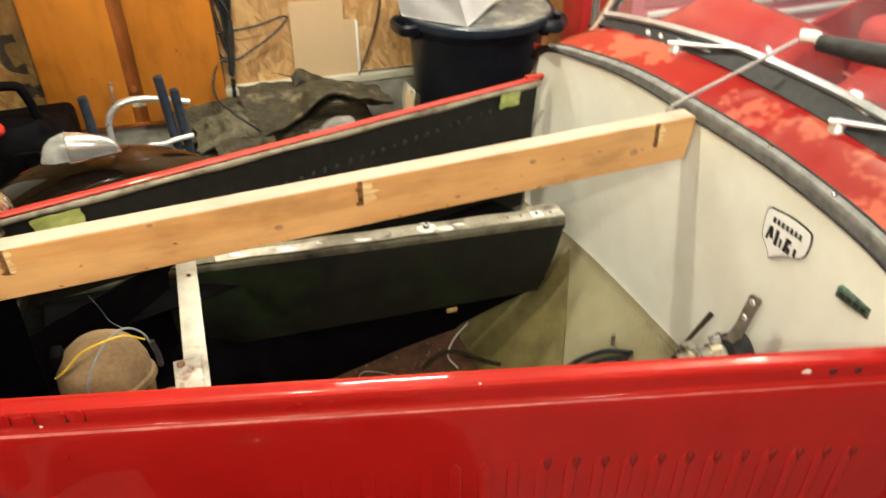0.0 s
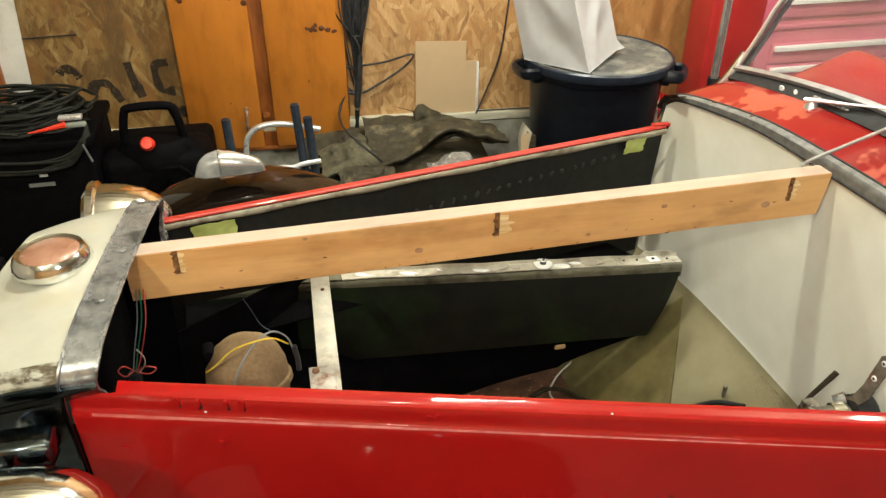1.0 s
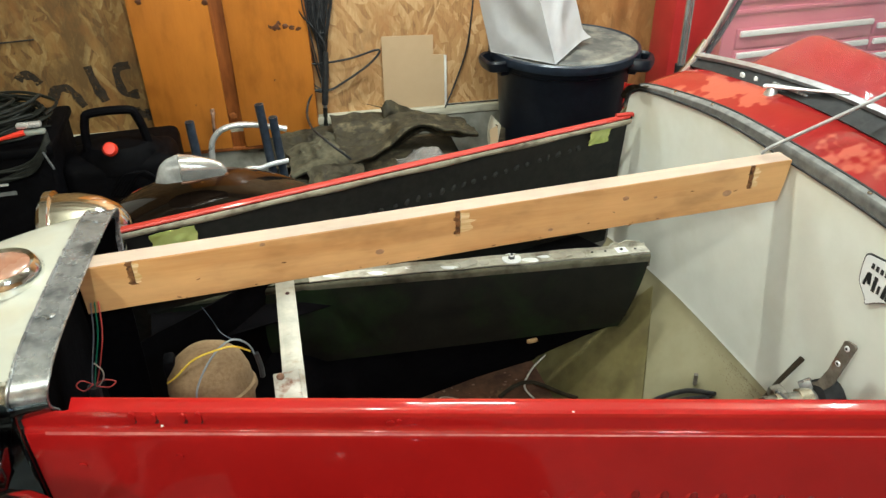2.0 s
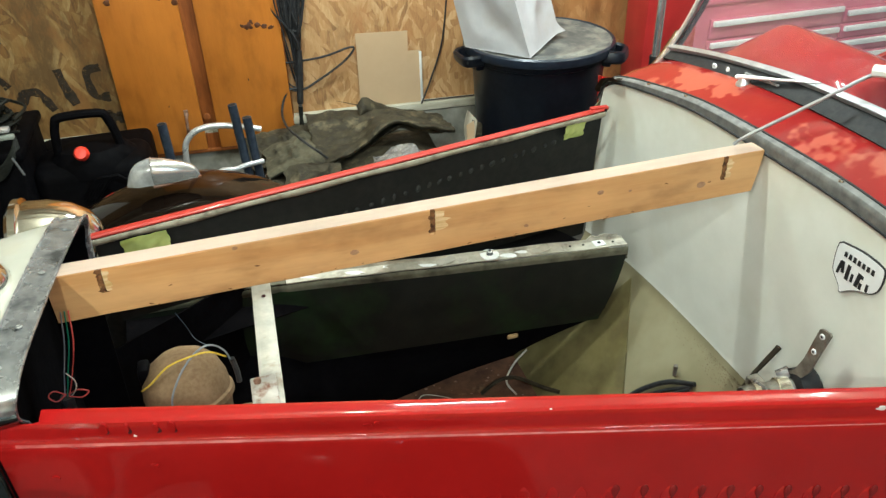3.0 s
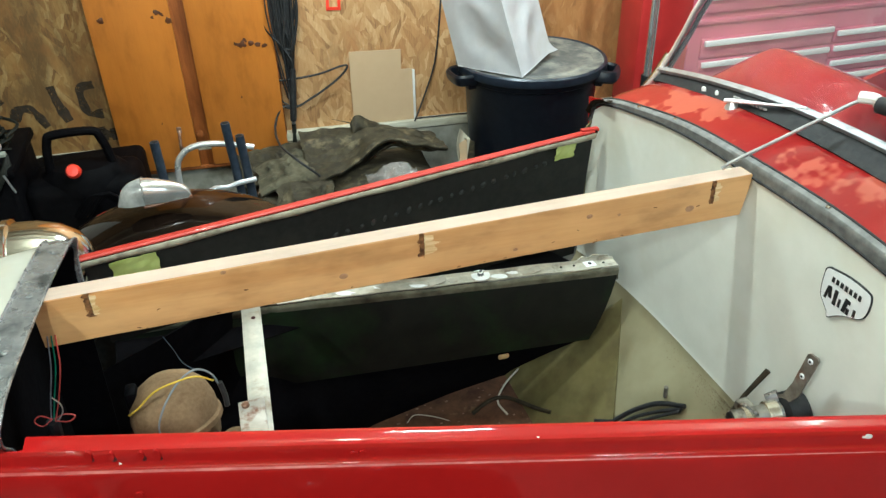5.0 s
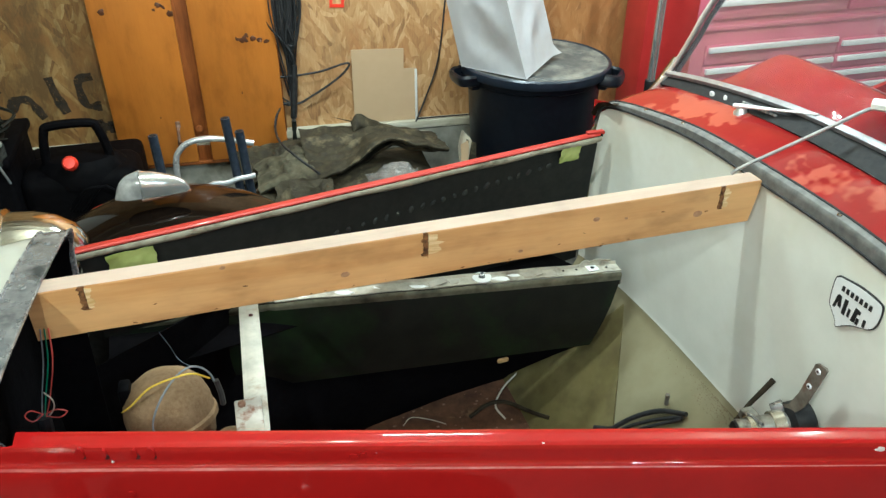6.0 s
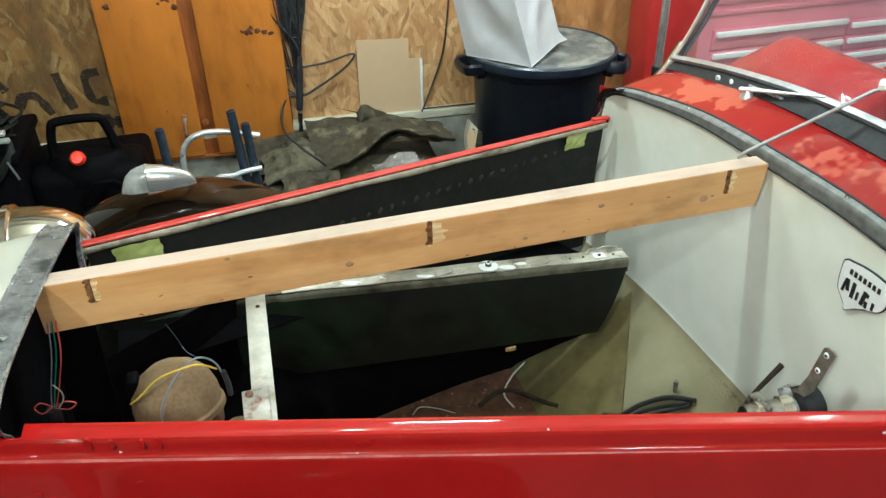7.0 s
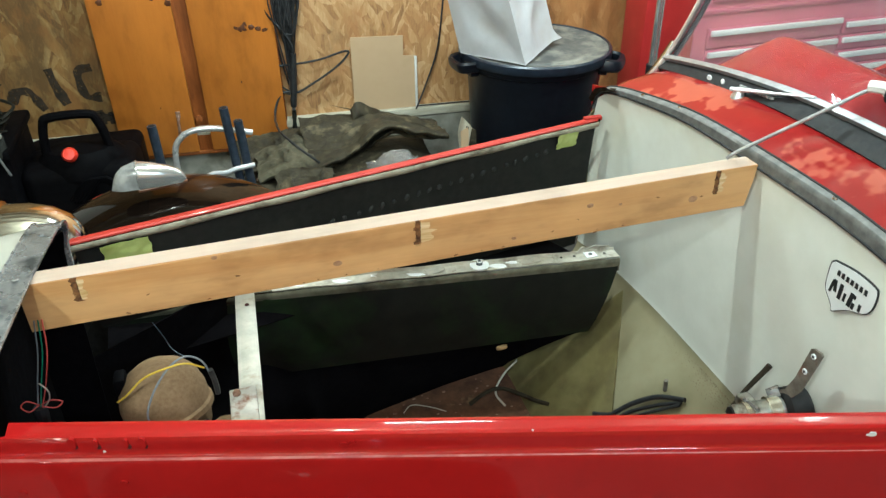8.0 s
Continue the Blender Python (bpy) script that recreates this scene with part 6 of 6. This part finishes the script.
def layer(x0, x1, crest, lip, y_back, y_front, rough, seed, turn=0.05, material=None, label="stiff folded layer"):
    """A thrown layer of canvas: from its crest down to a free front edge that rolls under."""
    c, f = smooth_table(crest), smooth_table(lip)

    def at(u, v):
        x = lerp(x0, x1, u)
        if v < 0.8:
            k = v / 0.8
            belly = math.sin(math.pi * k)
            z = lerp(along(c, x), along(f, x), k ** 1.15) + rough * crumple(u, k, seed) * (0.35 + 0.65 * belly) + 0.25 * rough * soft(u * 9, 3.0, seed)
            return Vector((x + 0.02 * soft(u * 3, k * 3, seed + 2) + 0.55, lerp(y_back, y_front, k) + 0.03 * soft(u * 4, k, seed + 5) - 1.5, z))
        k = (v - 0.8) / 0.2
        a = math.pi * k
        z = along(f, x) + 0.25 * rough * soft(u * 9, 3.0, seed) + rough * crumple(u, 1, seed) * 0.35
        return Vector((x + 0.55, y_front + 0.03 * soft(u * 4, 1, seed + 5) - 0.010 * math.sin(a) + turn * k * k - 1.5, z - 0.011 * (1 - math.cos(a)) - 0.01 * k))
    return part("canvas_fold", sheet(at, 84, 40, 0.004), material or CANVAS, canvas, label, sharp=28)


layer(-0.745, -0.20, [(-0.76, 0.590), (-0.70, 0.592), (-0.60, 0.586), (-0.52, 0.584), (-0.46, 0.580), (-0.36, 0.562), (-0.28, 0.540), (-0.19, 0.515)],
      [(-0.76, 0.470), (-0.70, 0.498), (-0.62, 0.512), (-0.56, 0.542), (-0.50, 0.594), (-0.45, 0.612), (-0.38, 0.600), (-0.30, 0.572), (-0.19, 0.548)], 1.70, 1.45, 0.030, 3.0, label="stiff upper layer with a turned lip")
layer(-0.66, -0.21, [(-0.66, 0.520), (-0.5, 0.545), (-0.35, 0.545), (-0.2, 0.515)],
      [(-0.66, 0.455), (-0.58, 0.450), (-0.52, 0.490), (-0.45, 0.545), (-0.39, 0.560), (-0.32, 0.535), (-0.2, 0.515)], 1.66, 1.53, 0.016, 5.4)
layer(-0.93, -0.66, [(-0.95, 0.490), (-0.85, 0.530), (-0.76, 0.548), (-0.65, 0.520)], [(-0.95, 0.470), (-0.86, 0.500), (-0.78, 0.502), (-0.70, 0.480), (-0.65, 0.465)], 1.62, 1.42, 0.026, 8.2, material=CANVAS_PALE, label="faded side fold")
layer(-1.00, -0.74, [(-1.02, 0.515), (-0.9, 0.530), (-0.73, 0.540)], [(-1.02, 0.455), (-0.9, 0.462), (-0.73, 0.470)], 1.73, 1.56, 0.016, 11.0, label="darker layer behind")
layer(-0.88, -0.66, [(-0.89, 0.490), (-0.8, 0.515), (-0.65, 0.490)], [(-0.89, 0.400), (-0.8, 0.425), (-0.65, 0.415)], 1.42, 1.33, 0.020, 13.7)
# A stiff ear of the cloth stands up behind the upper layer.
part("canvas_fold", sheet(lambda u, v: Vector((lerp(-0.530, -0.385, u) + 0.55 - 0.012 * v, 1.665 + 0.05 * u - 0.030 * math.sin(math.pi * v) - 1.5, 0.555 + v * (0.092 - 0.087 * u ** 1.5) * (0.55 + 0.45 * min(1.0, u / 0.16)) + 0.008 * soft(u * 5, v * 4, 1.5))), 20, 10, 0.005), CANVAS, canvas, "stiff ear of cloth standing up", sharp=180)
film = thing("plastic_film", "crumpled clear plastic film lying on the canvas", "plastic bag", (-0.43, 1.35, 0.545))


def film_at(u, v):
    crease = 0.034 * abs(noise.noise((u * 5, v * 4, 0))) + 0.016 * abs(noise.noise((u * 12 + v * 4, v * 9, 2)))
    round_off = math.sin(math.pi * u) * math.sin(math.pi * min(v * 1.1, 1))
    return Vector((lerp(-0.105, 0.10, u) + 0.02 * noise.noise((u * 4, v * 4, 5)), lerp(-0.09, 0.09, v), 0.075 * round_off ** 0.6 - crease - 0.055))


part("film", sheet(film_at, 40, 30, 0.001), CLEAR_BAG, film, sharp=18)
tag_card = thing("paper_tag", "curled cream paper card standing beside the bin", "paper", (-0.155, 1.40, 0.470))
part("card", sheet(lambda u, v: Vector((lerp(-0.016, 0.018, u) - 0.016 * math.sin(v * 2.6) * (1 - u) + 0.010 * v, 0.03 * math.sin(u * 3) - 0.01 * v, lerp(0.03, 0.175 - 0.05 * u, v))), 10, 14, 0.0012), PAPER, tag_card)
part("fold", sheet(lambda u, v: Vector((lerp(-0.020, 0.006, u) + 0.004 * math.sin(v * 3), -0.012 - 0.012 * u, lerp(0.02, 0.115, v) + 0.02 * u)), 6, 10, 0.0012), CARD, tag_card, "tan folded flap")
part("holder", sheet(lambda u, v: Vector((lerp(0.012, 0.05, u), 0.012, lerp(-0.01, 0.125, v) - 0.02 * u)), 3, 6, 0.006), CANVAS, tag_card)

# Pipes and a chrome bent tube standing among the clutter.
for x, y, top, lean, mat, label in ((-1.248, 1.38, 0.752, 0.02, PIPE, "dark steel pipe standing upright beside the cabinet"), (-1.012, 1.38, 0.787, 0.055, PIPE, "blue-black steel pipe standing upright"), (-0.972, 1.38, 0.736, 0.045, PIPE, "blue-black steel pipe standing upright")):
    pole = thing("pipe", label, "pipe", (x + lean * 0.8, y, 0), "pipes standing by the wall")
    r = 0.0155
    part("pipe_wall", one_tube([(0, 0, 0), (-lean * 0.8, 0, top)], r, 16), mat, pole)
    part("pipe_mouth", one_tube([(-lean * 0.8, 0, top - 0.01), (-lean * 0.8, 0, top + 0.0006)], r * 0.74, 14), MOUTH, pole)
chair = thing("chrome_tube_frame", "bent chrome tube frame of an old chair standing in the clutter", "chair frame", (-1.1, 1.42, 0))
part("frame_tube", one_tube([(-0.10, -0.03, 0.0), (-0.098, -0.03, 0.45), (-0.095, -0.03, 0.63), (-0.070, -0.03, 0.69), (-0.02, -0.03, 0.715), (0.06, -0.03, 0.712), (0.17, -0.03, 0.683)], 0.0105, 12, 6), TUBE_METAL, chair)
part("frame_tube", one_tube([(0.17, 0.10, 0.44), (0.19, 0.12, 0.3), (0.20, 0.12, 0.0)], 0.0105, 12, 6), TUBE_METAL, chair)
part("frame_tube", one_tube([(-0.03, -0.10, 0.0), (-0.02, -0.10, 0.52), (0.07, -0.08, 0.57), (0.16, -0.06, 0.575)], 0.009, 10, 6), TUBE_METAL, chair)

# Pressure washer.
washer = thing("pressure_washer", "black pressure washer with a loop handle and a red cap", "pressure washer", (-1.50, 1.50, 0))
part("body", box(bmesh.new(), -0.20, 0.18, -0.10, 0.12, 0.05, 0.635, bevel=0.05, seg=4), BLACK_PLASTIC, washer)
# Added block in place of dark clutter; it hides the pale sill.
part("clutter_block", box(bmesh.new(), -0.23, 0.17, 0.10, 0.32, 0.04, 0.588, bevel=0.03, seg=3), BLACK_PLASTIC, washer, "black block added for the dark clutter behind")
part("hood", lathe([(0.15, 0.58), (0.145, 0.63), (0.11, 0.665), (0.0, 0.68)], 28, Matrix.Diagonal((1.0, 0.72, 1, 1))), BLACK_PLASTIC, washer)
part("loop_handle", one_tube([(-0.112, -0.02, 0.50), (-0.104, -0.02, 0.67), (-0.090, -0.02, 0.758), (-0.065, -0.02, 0.782), (0.050, -0.02, 0.782), (0.076, -0.02, 0.758), (0.094, -0.02, 0.67), (0.108, -0.02, 0.50)], 0.015, 10, 5), BLACK_PLASTIC, washer, "black loop handle")
part("cap", lathe([(0.0, 0.016), (0.018, 0.014), (0.024, 0.004), (0.024, -0.01), (0, -0.01)], 22, Matrix.Translation((-0.018, -0.108, 0.682)) @ Matrix.Rotation(radians(60), 4, "X")), RED_PLASTIC, washer, "orange-red cap")
part("knob", lathe([(0.0, 0.02), (0.011, 0.018), (0.013, 0), (0, 0)], 14, Matrix.Translation((0.0, -0.105, 0.56)) @ Matrix.Rotation(radians(90), 4, "X")), RED_PLASTIC, washer, "small red knob")
for i in range(5):
    part("hose_coil", one_tube([(-0.05 + 0.01 * i, -0.12 - 0.004 * i, 0.52), (0.03 + 0.012 * i, -0.14, 0.60), (0.12 + 0.01 * i, -0.12, 0.52 - 0.02 * i), (0.10, -0.12, 0.38), (0.0, -0.13, 0.33)], 0.0065, 6, 5), BLACK_PLASTIC, washer, "black hose coil")
for x in (-0.13, 0.13):
    part("wheel", lathe([(0, -0.02), (0.08, -0.02), (0.085, 0), (0.08, 0.02), (0, 0.02)], 20, Matrix.Translation((x, 0.06, 0.085)) @ Matrix.Rotation(radians(90), 4, "Y")), RUBBER, washer)

# Crate with cables.
crate = thing("black_crate", "black plastic crate heaped with black cables", "crate", (-1.93, 1.52, 0))
part("crate_body", box(bmesh.new(), -0.25, 0.24, -0.16, 0.20, 0.0, 0.72, bevel=0.02, seg=3), BLACK_PLASTIC, crate)
part("crate_rim", box(bmesh.new(), -0.262, 0.252, -0.172, 0.212, 0.70, 0.735, bevel=0.01, seg=2), BLACK_PLASTIC, crate)
part("label_bar", box(bmesh.new(), 0.02, 0.10, -0.1635, -0.1600, 0.575, 0.588), GREY_STEEL, crate, "worn grey print")
part("label_bar", box(bmesh.new(), 0.06, 0.085, -0.1635, -0.1600, 0.61, 0.618), WHITE, crate)
random.seed(9)
for i in range(20):
    z = 0.745 + 0.0045 * i
    a, b = random.uniform(0.16, 0.24), random.uniform(0.10, 0.16)
    c = Vector((random.uniform(-0.03, 0.03), random.uniform(-0.02, 0.02), z))
    ph = random.uniform(0, 6)
    part("cable_coil", one_tube([c + Vector((a * math.cos(ph + k * 0.55), b * math.sin(ph + k * 0.55), random.uniform(-0.012, 0.02))) for k in range(12)], random.uniform(0.004, 0.0065), 6, 4), CABLE_GREY, crate)
for i in range(7):
    sag = random.uniform(-0.02, 0.03)
    part("cable_coil", one_tube([(-0.245, -0.172, 0.745 - 0.008 * i), (-0.12, -0.186, 0.690 - 0.010 * i + sag), (0.06, -0.188 - 0.002 * i, 0.668 - 0.008 * i + sag), (0.17, -0.186, 0.690 - 0.006 * i), (0.222, -0.176, 0.735 - 0.004 * i), (0.240, -0.14, 0.775 - 0.006 * i)], 0.0048, 6, 6), CABLE_GREY, crate, "sagging cable")
part("plug", box(bmesh.new(), 0.165, 0.238, -0.172, -0.146, 0.800, 0.816, bevel=0.005), TUBE_METAL, crate, "pale grey plug")
part("plug", box(bmesh.new(), 0.180, 0.246, -0.178, -0.154, 0.778, 0.793, bevel=0.005), CABLE_PALE, crate, "grey-green plug")
part("red_lead", one_tube([(0.070, -0.180, 0.772), (0.12, -0.182, 0.780), (0.186, -0.175, 0.790)], [0.002, 0.006, 0.010], 8, 3), RED_PLASTIC, crate, "red lead")
part("metal_strut", one_tube([(0.222, -0.18, 0.72), (0.238, -0.175, 0.655)], 0.0035, 8), GREY_STEEL, crate)
box_o = thing("orange_box", "dark box with an orange end beside the crate", "box", (-2.33, 1.48, 0))
part("box_body", box(bmesh.new(), -0.14, 0.14, -0.15, 0.2, 0.0, 0.60, bevel=0.01), BLACK_PLASTIC, box_o)
part("box_face", box(bmesh.new(), -0.12, 0.13, -0.156, -0.150, 0.52, 0.60, bevel=0.002), PINE, box_o, "orange front panel")

# Red tool chest and the red locker beside it.
CHEST_Y = 1.62
locker = thing("red_locker", "dull red steel locker standing next to the tool chest", "locker", (0.78, 1.62, 0))
part("locker_body", box(bmesh.new(), -0.085, 0.16, 0.0, 0.17, 0.0, 1.35, bevel=0.006), TOOL_RED, locker)
part("locker_foot", box(bmesh.new(), -0.08, 0.155, 0.01, 0.16, 1.351, 1.37), TOOL_RED, locker)
chest = thing("tool_chest", "red steel tool chest with aluminium drawer pulls", "tool chest", (1.5, CHEST_Y, 0))
part("chest_body", box(bmesh.new(), -0.56, 0.80, 0.0, 0.15, 0.06, 1.28, bevel=0.008), CHEST_RED, chest)
part("plinth", box(bmesh.new(), -0.54, 0.78, 0.01, 0.14, 0.0, 0.06), BLACK_PLASTIC, chest)


def drawer(x0, x1, z0, z1):
    d = part("drawer", box(bmesh.new(), x0, x1, -0.016, -0.001, z0, z1, bevel=0.003), CHEST_RED, chest)
    part("pull", box(bmesh.new(), x0 + 0.008, x1 - 0.008, -0.034, -0.017, z1 - 0.030, z1 - 0.006, bevel=0.004), PULL, d, "aluminium drawer pull")


for z0, z1 in ((0.30, 0.40), (0.41, 0.51), (0.52, 0.61), (0.62, 0.712), (0.722, 0.805), (0.915, 1.00), (1.01, 1.10)):
    drawer(-0.50, 0.185, z0, z1)
for z0, z1 in ((0.30, 0.40), (0.41, 0.49), (0.50, 0.575), (0.585, 0.643), (0.653, 0.712), (0.722, 0.782), (0.915, 1.00), (1.01, 1.10)):
    drawer(0.20, 0.75, z0, z1)
part("ridge", box(bmesh.new(), -0.55, 0.79, -0.012, 0.0, 0.865, 0.885, bevel=0.004), CHEST_RED, chest, "pressed ridge")
jack = thing("jack_handle", "grey steel jack handle with a black grip standing before the locker", "pole", (0.69, 1.50, 0))
part("shaft", one_tube([(0, 0, 0.0), (-0.008, 0, 0.74), (-0.012, 0, 1.30)], 0.0165, 16), LAMP_METAL, jack)
part("grip", one_tube([(-0.004, 0, 0.40), (-0.008, 0, 0.72)], 0.024, 16), RUBBER, jack, "black sleeve")
white_box = thing("white_appliance", "white enamelled appliance standing beyond the cockpit", "appliance", (2.75, 1.2, 0))
part("casing", box(bmesh.new(), -0.35, 0.35, -0.3, 0.3, 0.0, 1.2, bevel=0.02, seg=3), WHITE, white_box)

# ---- ceiling lamps ----
for place, watts, colour in LAMPS:
    lamp = thing("ceiling_bulb", "bare bulb in a white ceiling holder", "lamp", (place[0], place[1], 2.5), "bulbs on the ceiling")
    part("drop_rod", one_tube([(0, 0, -0.01), (0, 0, 0.249)], 0.008, 8), WHITE, lamp)
    part("holder", lathe([(0.0, 0.0), (0.06, -0.001), (0.055, -0.03), (0.028, -0.045), (0.026, -0.085), (0, -0.085)], 20), WHITE, lamp)
    globe = part("globe", lathe([(0.0, -0.086), (0.018, -0.088), (0.034, -0.12), (0.038, -0.145), (0.030, -0.175), (0.0, -0.188)], 20), glow("bulb_glow", colour, 45), lamp)
    globe.visible_shadow = False
    point_lamp(Vector(place) + Vector((0, 0, 0.03)), watts, colour, 0.035)
for place, watts, colour in TUBE_LAMPS:
    strip = thing("strip_light", "twin tube strip light on the ceiling", "lamp", (place[0], place[1], place[2] + 0.10), "strip lights on the ceiling")
    for dx in (-0.2, 0.2):
        part("chain", one_tube([(dx, 0, -0.005), (dx, 0, 0.199)], 0.003, 6), GREY_STEEL, strip)
    part("housing", box(bmesh.new(), -0.26, 0.26, -0.09, 0.09, -0.05, -0.001, bevel=0.008), WHITE, strip)
    for dy in (-0.05, 0.05):
        part("tube", one_tube([(-0.23, dy, -0.075), (0.23, dy, -0.075)], 0.014, 12), glow("tube_glow", colour, 9), strip)
        data = bpy.data.lights.new("tube_light", "AREA")
        data.shape, data.size, data.size_y, data.energy, data.color = "RECTANGLE", 0.46, 0.022, watts / 2, colour
        new("tube_light", data).location = (place[0], place[1] + dy, place[2] + 0.005)
